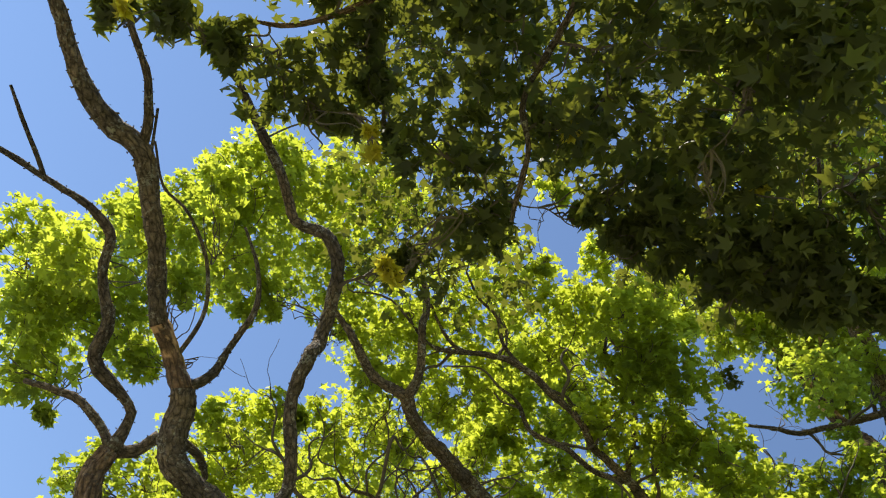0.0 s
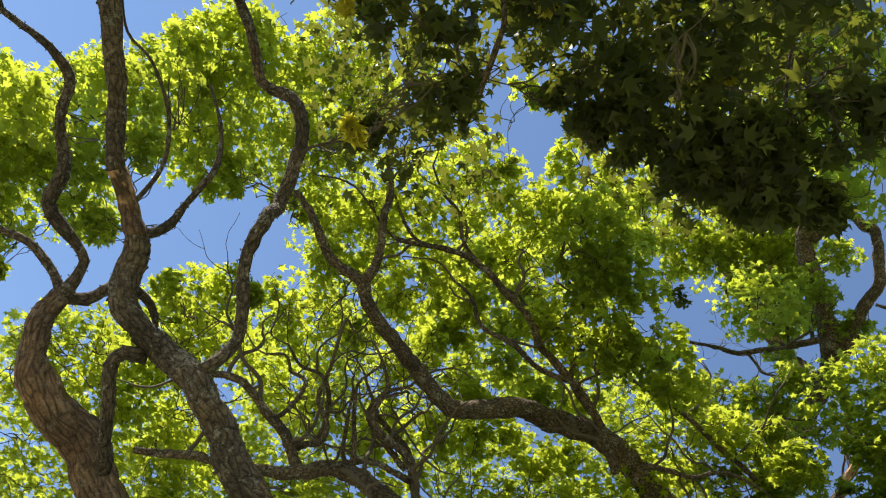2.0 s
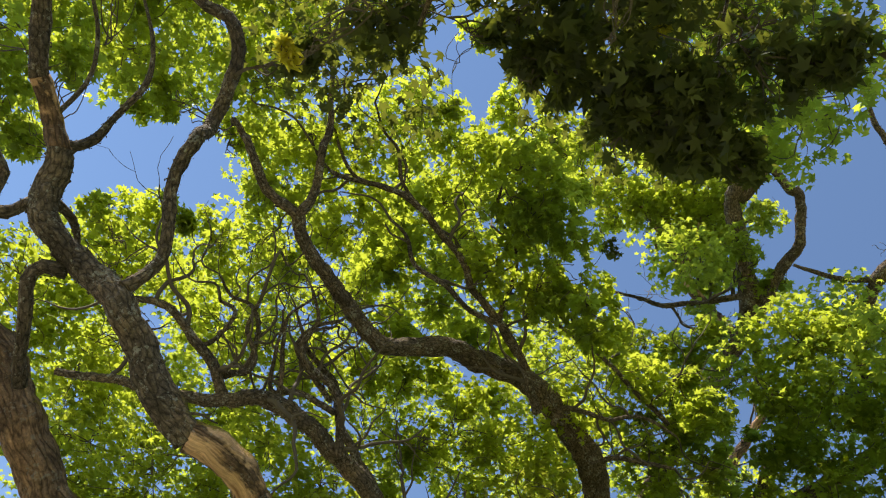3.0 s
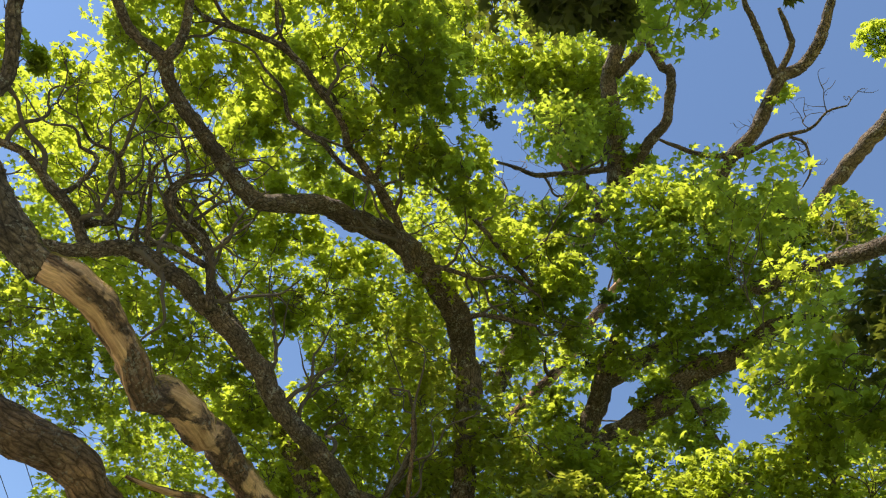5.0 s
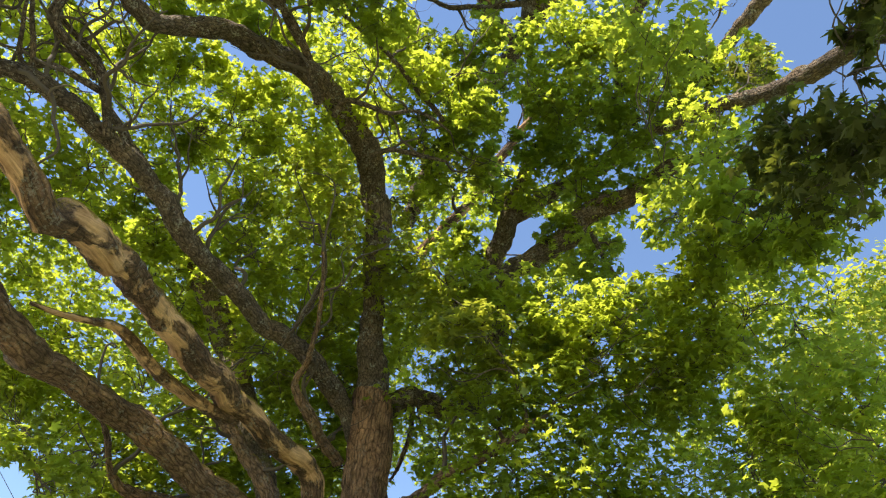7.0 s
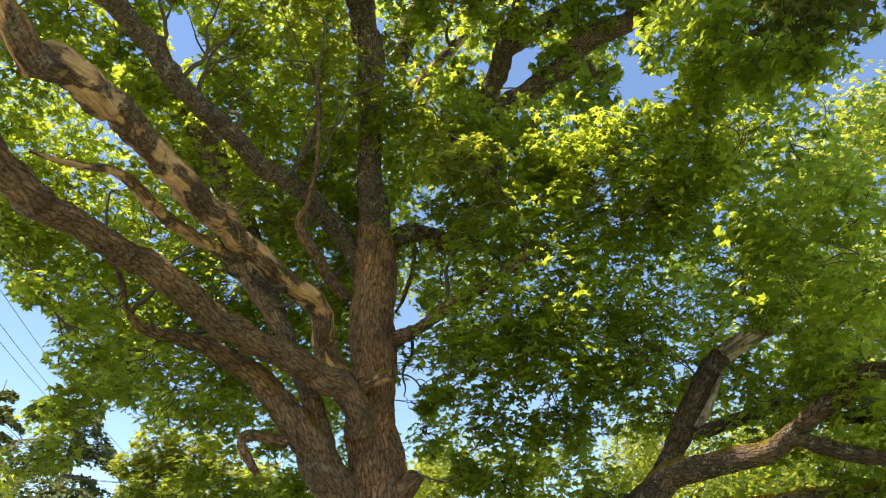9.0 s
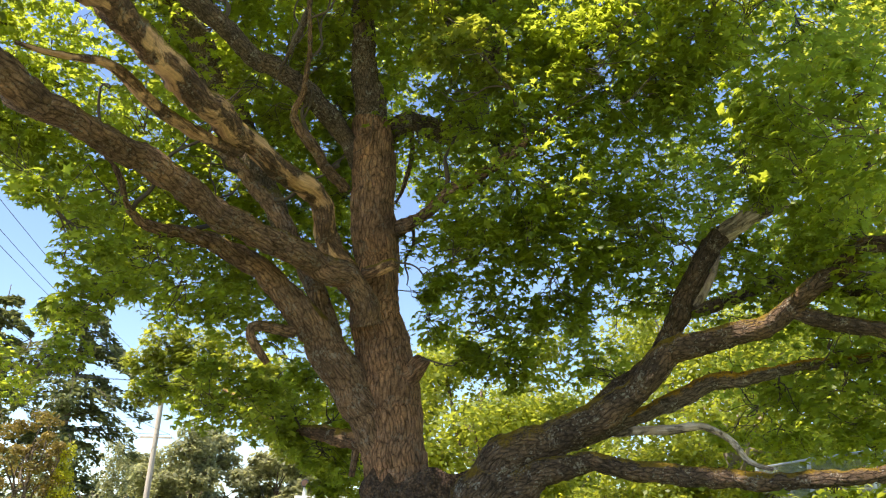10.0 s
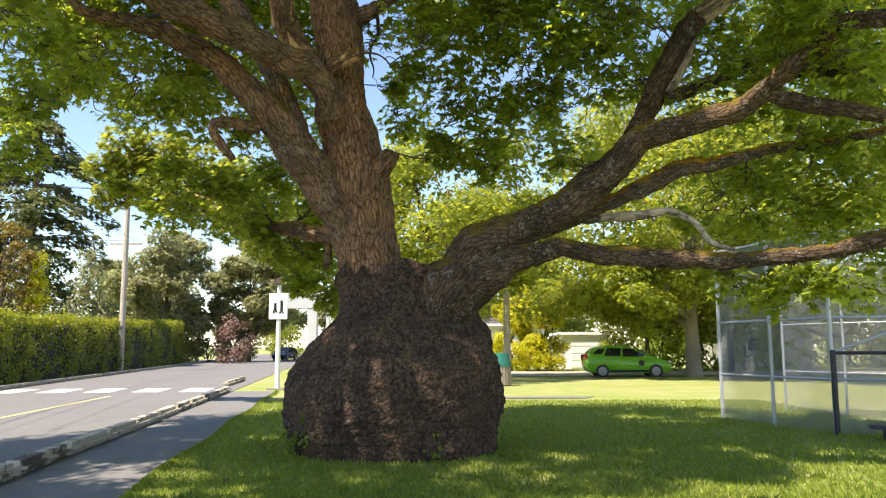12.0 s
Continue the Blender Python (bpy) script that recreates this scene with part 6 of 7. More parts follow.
foliage("crown_veil_a", [(-5.1, 1.8, 15.1, 0.44), (-2.1, 5.2, 15.9, 0.47), (-5.2, 4.9, 14.6, 0.45), (-7.3, 5.2, 14.2, 0.47), (-5.5, 5.7, 14.9, 0.52), (-4.4, 5.4, 13.9, 0.56), (-6.4, 6.4, 14.8, 0.51), (-5.2, 5.9, 13.8, 0.49), (-4.5, 7.1, 15.7, 0.57), (-5.4, 6.7, 13.9, 0.56), (-5.1, 7.3, 14.9, 0.51), (-5.0, 7.7, 14.1, 0.51), (-5.2, 7.4, 12.6, 0.45), (-4.4, 8.3, 13.9, 0.49), (-3.9, 8.8, 14.5, 0.51), (-6.2, 8.2, 12.7, 0.51), (-5.2, 8.9, 13.5, 0.52), (-2.0, 9.3, 14.0, 0.51), (-9.4, 6.3, 9.6, 0.44), (-0.2, 10.0, 13.8, 0.48), (-7.9, 8.7, 11.3, 0.47), (-4.2, 9.3, 12.1, 0.48)], 0.8)
foliage("crown_veil_b", [(-5.7, 6.3, 16.3, 0.65), (-4.7, 6.1, 15.6, 0.63), (-4.2, 6.4, 16.4, 0.51), (-6.3, 6.9, 15.8, 0.56), (-5.6, 6.8, 15.7, 0.69), (-5.1, 7.1, 16.3, 0.64), (0.6, 8.2, 16.8, 0.53), (-6.4, 8.1, 15.1, 0.61), (-5.8, 7.8, 13.5, 0.51), (-5.2, 9.0, 15.3, 0.59), (-5.3, 9.8, 12.8, 0.49), (-8.9, 9.0, 10.7, 0.50), (3.4, 10.9, 13.5, 0.50), (-4.7, 11.3, 12.4, 0.52), (-5.6, 12.2, 12.2, 0.54), (-0.6, 12.4, 12.7, 0.51), (-9.5, 11.2, 10.2, 0.53), (-9.4, 12.1, 9.3, 0.57)], 0.8)
foliage("crown_veil_c", [(-4.5, 11.0, 10.9, 0.47), (-8.5, 11.5, 10.4, 0.54), (4.3, 14.7, 9.6, 0.57), (-0.7, 14.6, 8.6, 0.52), (-0.0, 15.3, 8.1, 0.51), (2.6, 13.9, 7.6, 0.47), (4.9, 14.9, 8.2, 0.52)], 0.8)
foliage("near_yellow_sprig", [(-2.57, 1.07, 7.05, 0.06), (-2.60, 0.97, 7.06, 0.04), (-2.49, 1.03, 7.33, 0.05), (-2.43, 0.22, 7.30, 0.05), (-2.45, 0.09, 7.42, 0.03), (-0.37, 1.29, 7.46, 0.06), (-0.42, 1.38, 7.42, 0.05), (-0.11, 1.45, 7.95, 0.03), (-3.33, -1.27, 6.68, 0.04), (-0.02, 0.76, 7.52, 0.05), (-1.19, 0.66, 7.90, 0.04)], 0.12, mat=LEAF_YELLOW)


# ---- other trees, shrubs and the hedge ----
def round_tree(name, place, height, spread, low, mat, label, count=9000, seed=1, trunk_r=0.3, leaf=0.24, clumps=26, lean=(0, 0), bark=None, skirt=0):
    """A broad-leaved tree: tapered trunk, forking limbs, and a crown of leaf clumps with gaps."""
    rng = np.random.default_rng(seed)
    tree = thing(name, Matrix.Translation(place), label, "tree")
    bark = bark or BARK
    top = np.array((lean[0], lean[1], height * 0.72))
    fork = np.array((lean[0] * 0.3, lean[1] * 0.3, low * 0.9))
    ln = smooth_line([(0, 0, -0.1, trunk_r * 1.35), (0.02, 0, 0.5, trunk_r), (*fork, trunk_r * 0.8), (*top, trunk_r * 0.2)], 0.3)
    v, f, uv = sweep(ln, 14, 0.12)
    part("trunk", mesh_of("trunk", v, f, bark, uv, True), tree)
    centres = []
    for k in range(clumps):
        d = rng.normal(0, 1, 3)
        d /= np.linalg.norm(d)
        q = rng.uniform(0.55, 1.0)
        zc = (height + low) / 2
        centres.append((np.array((d[0] * spread * q + lean[0], d[1] * spread * q + lean[1], zc + d[2] * (height - low) / 2 * q)), spread * rng.uniform(0.22, 0.38)))
    for k in range(skirt):
        a, q = rng.uniform(0, 6.28), rng.uniform(0.45, 1.0)
        centres.append((np.array((math.cos(a) * spread * q, math.sin(a) * spread * q, low + 0.4 + rng.uniform(0, 1.6) + 0.8 * (1 - q))), spread * rng.uniform(0.13, 0.22)))
    for k, (c, r) in enumerate(centres[:14]):
        a = fork + (top - fork) * rng.uniform(0, 0.7)
        v, f, uv = sweep(smooth_line(twig_line(rng, a, c, trunk_r * 0.38, 0.03, 0.1), 0.4), 7, 0.1)
        part("limb", mesh_of("limb", v, f, bark, uv, True), tree)
    lv, lt, n0 = [], [], 0
    for c, r in centres:
        p, out = cloud(rng, c, r, count // clumps, 0.62)
        up = np.array((0, 0, 0.9)) + 0.7 * out
        v, t = leaves(rng, p, up, np.full(len(p), leaf), KITE, KITE_TRIS, 0.5)
        lv.append(v)
        lt.append(t + n0)
        n0 += len(v)
    part("crown", tri_mesh("crown", np.vstack(lv), np.vstack(lt), mat), tree, kind="stuff")
    return tree


def conifer(name, place, height, spread, mat, label, seed=1, droop=0.35, tiers=26, sprays=60):
    """A cedar: straight trunk with tiers of drooping boughs, each hung with flat sprays of needles."""
    rng = np.random.default_rng(seed)
    tree = thing(name, Matrix.Translation(place), label, "tree")
    ln = smooth_line([(0, 0, -0.1, 0.45), (0, 0, height * 0.5, 0.25), (0, 0, height, 0.03)], 0.8)
    v, f, uv = sweep(ln, 10, 0.08)
    part("trunk", mesh_of("trunk", v, f, BARK, uv, True), tree)
    lv, lt, n0, bv, bf = [], [], 0, [], []
    for k in range(tiers):
        h = 0.06 + 0.93 * (k + rng.uniform(-0.3, 0.3)) / tiers
        for j in range(5):
            a = rng.uniform(0, 2 * math.pi)
            reach = spread * (1 - min(h, 0.99)) ** 0.7 * rng.uniform(0.45, 1.15) + 0.25
            z0 = height * (h + rng.uniform(-0.02, 0.02))
            d = np.array((math.cos(a), math.sin(a), 0))
            end = d * reach + np.array((0, 0, z0 - droop * reach + 0.15 * reach))
            mid = d * reach * 0.55 + np.array((0, 0, z0 + 0.05 * reach))
            bough = smooth_line([(0, 0, z0, 0.06), (*mid, 0.035), (*end, 0.01)], 0.5)
            v, f, _ = sweep(bough, 4)
            bf += [tuple(i + len(bv) for i in face) for face in f]
            bv += v
            s = rng.uniform(0.12, 1, sprays) ** 0.8
            idx = np.minimum((s * (len(bough) - 1)).astype(int), len(bough) - 1)
            wide = np.array((-d[1], d[0], 0))
            p = bough[idx, :3] + wide * (rng.normal(0, 0.11 * reach, sprays) * (1.1 - 0.6 * s))[:, None] + np.array((0, 0, -1.0)) * (rng.uniform(0, 1, sprays) ** 2 * (0.10 * reach + 0.25))[:, None]
            v, t = leaves(rng, p, np.array((0, 0, 1.0)), np.full(sprays, 0.6), SLIM * (2.6, 1, 1), KITE_TRIS, 0.45, d * 1.0 + np.array((0, 0, -0.5)))
            lv.append(v)
            lt.append(t + n0)
            n0 += len(v)
    part("bough", mesh_of("bough", bv, bf, TWIG), tree, kind="stuff")
    part("crown", tri_mesh("crown", np.vstack(lv), np.vstack(lt), mat), tree, kind="stuff")


def shrub(name, place, height, spread, mat, label, count=3500, seed=1, leaf=0.2, pointed=False, hang=0.0):
    """A dense bush of leaf clumps over short stems."""
    rng = np.random.default_rng(seed)
    bush = thing(name, Matrix.Translation(place), label, "shrub")
    for k in range(5):
        a = rng.uniform(0, 6.28)
        v, f, _ = sweep(smooth_line(twig_line(rng, (0, 0, -0.05), (math.cos(a) * spread * 0.5, math.sin(a) * spread * 0.5, height * 0.6), 0.05, 0.02), 0.3), 6)
        part("stem", mesh_of("stem", v, f, TWIG), bush)
    lv, lt, n0, m = [], [], 0, 22
    for k in range(m):
        z = rng.uniform(0.08, 0.95)
        w = spread * (1 - z if pointed else math.sqrt(max(0.05, 1 - (2 * z - 0.85) ** 2 * 0.75)))
        a = rng.uniform(0, 6.28)
        c = np.array((math.cos(a) * w * 0.75, math.sin(a) * w * 0.75, z * height))
        p, out = cloud(rng, c, max(0.3, spread * 0.42), count // m, 0.9)
        p[:, 2] = np.abs(p[:, 2])
        v, t = leaves(rng, p, 0.8 * out + (c * (1, 1, 0)) / max(spread, 0.1) + np.array((0, 0, 0.5 - hang)), np.full(len(p), leaf), KITE, KITE_TRIS, 0.45)
        lv.append(v)
        lt.append(t + n0)
        n0 += len(v)
    part("crown", tri_mesh("crown", np.vstack(lv), np.vstack(lt), mat), bush, kind="stuff")


def hedge_row():
    rng = np.random.default_rng(8)
    hedge = thing("hedge", Matrix.Translation((-20, 38, 0)), "tall clipped yellow-green hedge along the far side of the road", "hedge")
    base = np.array((-20, 38, 0.0))
    line = [np.array((far_x(y) - 2.6, y, 0.0)) for y in (16, 24, 32, 40, 50, 60, 70, 80)]
    tall = [2.8, 2.8, 2.9, 3.0, 3.2, 3.5, 3.8, 4.0]
    verts, faces = [], []
    for c, h in zip(line, tall):
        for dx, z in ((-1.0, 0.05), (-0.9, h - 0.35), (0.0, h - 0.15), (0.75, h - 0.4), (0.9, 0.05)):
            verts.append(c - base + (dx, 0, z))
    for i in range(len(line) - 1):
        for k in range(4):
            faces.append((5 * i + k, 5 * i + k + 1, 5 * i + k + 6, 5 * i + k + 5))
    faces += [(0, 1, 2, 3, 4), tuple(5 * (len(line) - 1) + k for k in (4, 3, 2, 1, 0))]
    # solid dark hull; the shade among the inner twigs is put into its colour
    part("core", mesh_of("core", verts, faces, CORE), hedge, "dark hull painted as the shade inside the hedge")
    n = 56000
    s = rng.uniform(0, 1, n) ** 1.0 * (len(line) - 1)
    i = np.minimum(s.astype(int), len(line) - 2)
    fr = (s - i)[:, None]
    L, H = np.array(line), np.array(tall)
    c = L[i] * (1 - fr) + L[i + 1] * fr
    h = H[i] * (1 - fr[:, 0]) + H[i + 1] * fr[:, 0]
    zz = rng.uniform(0.02, 1, n) * h
    bulge = np.array([0.7 * noise.noise(Vector(q) * 0.4) + 0.6 * noise.noise(Vector((q[0], q[1], w)) * 1.0) + 0.3 * noise.noise(Vector((q[0], q[1], w)) * 2.6) for q, w in zip(c, zz)]) * 0.8
    top = rng.uniform(0, 1, n) < 0.4
    x = np.where(top, rng.uniform(-1, 1, n), 0.95 + 0.12 * rng.normal(0, 1, n) + bulge)
    z = np.where(top, h + 0.12 * rng.normal(0, 1, n) + bulge * 0.6, zz)
    x = np.where(~top & (z > h * 0.85), x - (z / h - 0.85) * 1.5, x)
    p = c + np.c_[x, rng.normal(0, 0.1, n), z]
    up = np.where(top[:, None], (0, 0, 1.0), (1.0, -0.2, 0.35))
    v, t = leaves(rng, p - base, up, np.full(n, 0.16), KITE, KITE_TRIS, 0.5)
    part("foliage", tri_mesh("foliage", v, t, HEDGE_LEAF), hedge, kind="stuff")


hedge_row()
conifer("cedar_tree", (-33.0, 62, 0), 24, 10.5, NEEDLE, "tall dark cedar with drooping boughs behind the hedge", 3, 0.42, 20, 170)
conifer("cedar_tree", (-41.5, 64, 0), 23, 9, NEEDLE, "tall dark cedar with drooping boughs behind the hedge", 4, 0.42, 19, 130)
round_tree("ochre_tree", (-28.8, 51, 0), 10.5, 2.6, 2.5, LEAF_OCHRE, "tree with rusty golden foliage behind the hedge", 6000, 11, 0.22, 0.22)
shrub("conical_shrub", (-27.0, 52, 0), 8.0, 1.5, LEAF_GOLD, "pointed yellow-green conifer shrub behind the hedge", 3000, 5, 0.2, True)
shrub("conical_shrub", (-25.6, 56, 0), 8.6, 2.3, LEAF_DULL, "dark green pointed shrub behind the hedge", 3500, 6, 0.22, True)
round_tree("street_tree", (-30, 84, 0), 14.5, 6.0, 2.2, LEAF_DULL, "dull green broad-leaved tree by the road", 22000, 21, 0.3, 0.5, 46)
round_tree("street_tree", (-22.0, 88, 0), 14.0, 5.2, 2.2, LEAF_DULL, "dull green broad-leaved tree by the road", 22000, 22, 0.3, 0.5, 46)
round_tree("street_tree", (-36, 92, 0), 13, 5.5, 2.2, LEAF_DULL, "dull green broad-leaved tree by the road", 17000, 23, 0.3, 0.5, 40)
for place, k in (((-13.5, 112, 0), 81), ((-17.0, 150, 0), 82), ((-8.0, 108, 0), 83)):
    round_tree("distant_tree", place, 11, 5.0, 1.0, LEAF_DULL, "hazy green tree beyond the white portal", 14000, k, 0.3, 0.5, 34)
round_tree("street_tree", (-25.5, 120, 0), 15, 6, 3, LEAF_DULL, "hazy green tree far along the road", 14000, 24, 0.3, 0.6)
shrub("roadside_shrub", (-21.4, 80, 0), 4.6, 2.0, plain("copper_leaf", (0.20, 0.11, 0.08), 0.7, 0, 4, 0.4, 0), "coppery brown shrub on the verge", 2500, 9, 0.25)
shrub("roadside_shrub", (-20.5, 100, 0), 4.5, 3.0, LEAF_LIGHT, "bright green shrub by the road", 2500, 10, 0.3)
for k, x in enumerate((-36, -32.5, -29.5, -26.5, -23.5)):
    shrub("garden_shrub", (x, 90 - 0.6 * k, 0), 5.0 + 0.4 * (k % 2), 2.4, LEAF_DULL, "dark green garden shrub beyond the end of the hedge", 3000, 70 + k, 0.34)
round_tree("neighbour_maple", (0.2, 37, 0), 12.5, 5.0, 1.6, LEAF_LIGHT, "bright green maple in full sun across the lawn", 22000, 31, 0.3, 0.28, 40)
round_tree("neighbour_maple", (-5.5, 46, 0), 13, 4.5, 3.5, LEAF_LIGHT, "bright green maple in full sun by the road", 18000, 35, 0.3, 0.3, 34)
round_tree("garden_tree", (9.0, 78, 0), 10, 5.5, 1.2, LEAF_LIGHT, "round green garden tree behind the garage", 14000, 84, 0.2, 0.34, 34)
round_tree("neighbour_maple", (5.0, 70, 0), 17, 7.5, 3.2, LEAF_LIGHT, "bright green maple in full sun behind the garage", 26000, 32, 0.3, 0.36, 46)
round_tree("parkland_tree", (12.85, 41.4, 0), 15, 8.0, 2.7, LEAF_LIGHT, "spreading tree with a pale trunk beside the parked car", 46000, 33, 0.44, 0.28, 64, skirt=44, bark=plain("pale_trunk_bark", (0.30, 0.25, 0.20), 0.9, 0, 6, 0.4, 0.02))
round_tree("parkland_tree", (24, 54, 0), 19, 9.5, 2.5, LEAF_LIGHT, "spreading green tree behind the ball field", 30000, 34, 0.4, 0.36, 40)
round_tree("tall_maple", (16.5, 27.5, 0), 25, 7.0, 8.0, LEAF_LIGHT, "tall sunlit maple beyond the ball field fence", 40000, 36, 0.45, 0.27, 46)
round_tree("parkland_tree", (37, 60, 0), 18, 9, 3.0, LEAF, "large green tree behind the ball field", 9000, 37, 0.4, 0.45)
round_tree("garden_tree", (13.2, 52, 0), 9.5, 4.0, 2.6, LEAF_LIGHT, "small bright green garden tree over the lane", 24000, 38, 0.16, 0.24, 34, skirt=20)
round_tree("garden_tree", (17.0, 47.5, 0), 9.5, 4.5, 2.4, LEAF, "dark green garden tree behind the parked car", 14000, 39, 0.18, 0.26, 34)
shrub("golden_cypress", (6.0, 51.5, 0), 5.3, 1.9, LEAF_GOLD, "tall golden weeping cypress glowing in the sun", 26000, 41, 0.16, False, 0.6)
shrub("golden_cypress", (4.4, 52.6, 0), 4.6, 1.6, LEAF_GOLD, "golden weeping cypress glowing in the sun", 15000, 42, 0.16, False, 0.6)
shrub("cypress_shrub", (12.2, 55, 0), 4.3, 1.5, LEAF_LIGHT, "upright green cypress beside the garage", 3000, 43, 0.18)
for k, x in enumerate((13.6, 15.4, 17.2, 19.2, 21.5)):
    shrub("dark_shrub", (x, 50 + 0.3 * k, 0), 3.8, 1.6, LEAF, "dark green laurel shrub behind the parked car", 2200, 50 + k, 0.22)
for k, x in enumerate((20.5, 25.5, 31.0, 36.5, 42.0)):
    shrub("laurel_hedge", (x, 70 - k, 0), 8.5, 3.6, LEAF, "tall dark green laurel behind the ball field", 5000, 160 + k, 0.34)
for k, x in enumerate((25.0, 29.5, 34.0)):
    shrub("dark_shrub", (x, 57, 0), 4.2, 2.4, LEAF_DULL, "grey-green shrub behind the ball field", 2200, 60 + k, 0.28)


def far_woods():
    """A broken line of woods that closes the horizon."""
    rng = np.random.default_rng(14)
    lv, lt, n0 = [], [], 0
    for k in range(110):
        a = radians(rng.uniform(-75, 75))
        d = rng.uniform(150, 230)
        c = np.array((math.sin(a) * d, math.cos(a) * d, rng.uniform(1, 9)))
        if abs(c[0] - (far_x(c[1]) + kerb_x(c[1])) / 2) < 7:
            continue
        p, out = cloud(rng, c, rng.uniform(6, 9), 420, 0.8)
        p[:, 2] = np.abs(p[:, 2])
        v, t = leaves(rng, p, 0.8 * out + np.array((0, 0, 0.5)), np.full(len(p), 1.3), KITE, KITE_TRIS, 0.4)
        lv.append(v)
        lt.append(t + n0)
        n0 += len(v)
    tagged(new("far_woods", tri_mesh("far_woods", np.vstack(lv), np.vstack(lt), LEAF_DULL)), "hazy dark green woods along the horizon", "woods", kind="stuff")


far_woods()


# ---- buildings ----
def house(place, w, d, h, ridge, label, windows, turn=0.0, door=False):
    """A low house: walls, pitched roof with eaves, framed windows."""
    home = thing("house", Matrix.Translation(place) @ Matrix.Rotation(turn, 4, "Z"), label, "house")
    part("wall", box_mesh("wall", (-w / 2, 0, 0), (w / 2, d, h), CREAM_PAINT), home)
    o = 0.4
    verts = [(-w / 2 - o, -o, h), (w / 2 + o, -o, h), (w / 2 + o, d + o, h), (-w / 2 - o, d + o, h), (-w / 2 - o, d / 2, h + ridge), (w / 2 + o, d / 2, h + ridge)]
    part("roof", mesh_of("roof", verts, [(0, 1, 5, 4), (2, 3, 4, 5), (0, 4, 3), (1, 2, 5), (0, 3, 2, 1)], GREY_ROOF), home)
    part("fascia", box_mesh("fascia", (-w / 2 - o, -o - 0.05, h - 0.12), (w / 2 + o, -o - 0.003, h + 0.06), WHITE_PAINT), home)
    for x, z, ww, hh in windows:
        bm = bmesh.new()
        for lo, hi in (((x - ww / 2 - 0.1, -0.06, z - 0.1), (x + ww / 2 + 0.1, -0.003, z)), ((x - ww / 2 - 0.1, -0.06, z + hh), (x + ww / 2 + 0.1, -0.003, z + hh + 0.1)), ((x - ww / 2 - 0.1, -0.06, z), (x - ww / 2, -0.003, z + hh)), ((x + ww / 2, -0.06, z), (x + ww / 2 + 0.1, -0.003, z + hh))):
            block(bm, lo, hi)
        win = part("window", shaped("window", bm, WHITE_PAINT), home, "white-framed window")
        part("pane", box_mesh("pane", (x - ww / 2, -0.03, z), (x + ww / 2, -0.005, z + hh), DARK_GLASS), win)


house((4.2, 66, 0), 8.0, 8, 3.4, 2.0, "pale house with a grey roof behind the cypresses", ((-2, 1.0, 1.2, 1.2), (2.6, 1.0, 1.2, 1.2)))
house((25.0, 61, 0), 6.5, 7, 2.9, 1.6, "pale house with white-framed windows behind the ball field", ((-1.3, 1.2, 1.0, 1.0), (0.1, 1.2, 0.9, 1.0), (1.6, 0.9, 1.0, 1.2)))


def garage():
    g = thing("garage", Matrix.Translation((9.9, 56, 0)), "small white garage with a flat roof and white door", "garage")
    part("wall", box_mesh("wall", (-1.65, 0, 0), (1.5, 5, 2.35), WHITE_PAINT), g)
    part("roof", box_mesh("roof", (-1.9, -0.3, 2.36), (1.75, 5.2, 2.56), WHITE_PAINT, 0.02), g)
    door = part("door", box_mesh("door", (-1.1, -0.06, 0.03), (1.15, -0.004, 2.1), WHITE_PAINT, 0.01), g, "white panelled garage door")
    for k in range(4):
        part("panel", box_mesh("panel", (-1.05, -0.085, 0.1 + 0.5 * k), (1.1, -0.062, 0.54 + 0.5 * k), WHITE_PAINT, 0.008), door)


garage()


def portal():
    p = thing("portal", Matrix.Translation((-11.8, 70, 0)), "white painted portal with two posts and a wide beam", "portal")
    part("post", box_mesh("post", (-0.42, -0.4, 0), (0.42, 0.4, 5.0), PORTAL_PAINT, 0.03), p)
    part("post", box_mesh("post", (1.2, -0.2, 0), (1.5, 0.2, 5.0), PORTAL_PAINT, 0.02), p)
    part("beam", box_mesh("beam", (-2.4, -0.45, 5.0), (2.6, 0.45, 6.3), PORTAL_PAINT, 0.03), p)


portal()


# ---- street furniture ----
def utility_pole(place, h, r, arms, label):
    p = thing("utility_pole", Matrix.Translation(place), label, "utility pole")
    part("pole", rod_mesh("pole", (0, 0, -0.1), (0, 0, h), r, POLE_WOOD, 12, r * 0.72), p)
    for z in arms:
        part("crossarm", box_mesh("crossarm", (-1.1, -0.06, z), (1.1, 0.06, z + 0.12), POLE_WOOD, 0.01), p)
        for x in (-1.0, -0.45, 0.45, 1.0):
            part("insulator", rod_mesh("insulator", (x, 0, z + 0.12), (x, 0, z + 0.28), 0.045, CLEAR_LENS, 8, 0.025), p)


utility_pole((-21.9, 53.5, 0), 13.0, 0.22, (8.6, 12.2), "weathered wooden utility pole on the road verge")
utility_pole((3.2, 41, 0), 9.5, 0.19, (), "bare wooden pole behind the litter bin")
utility_pole((-33.5, 118, 0), 12.0, 0.2, (11.2,), "weathered wooden utility pole far along the road")


def cable(a, b, sag, r=0.011):
    a, b = np.array(a, float), np.array(b, float)
    t = np.linspace(0, 1, 14)
    p = a + (b - a) * t[:, None] - np.array((0, 0, 1.0)) * (sag * 4 * t * (1 - t))[:, None]
    v, f, _ = sweep(np.c_[p, np.full(14, r)], 5)
    tagged(new("overhead_cable", mesh_of("overhead_cable", v, f, DARK_STEEL)), "thin black overhead cable between utility poles", "cable", "overhead cables")


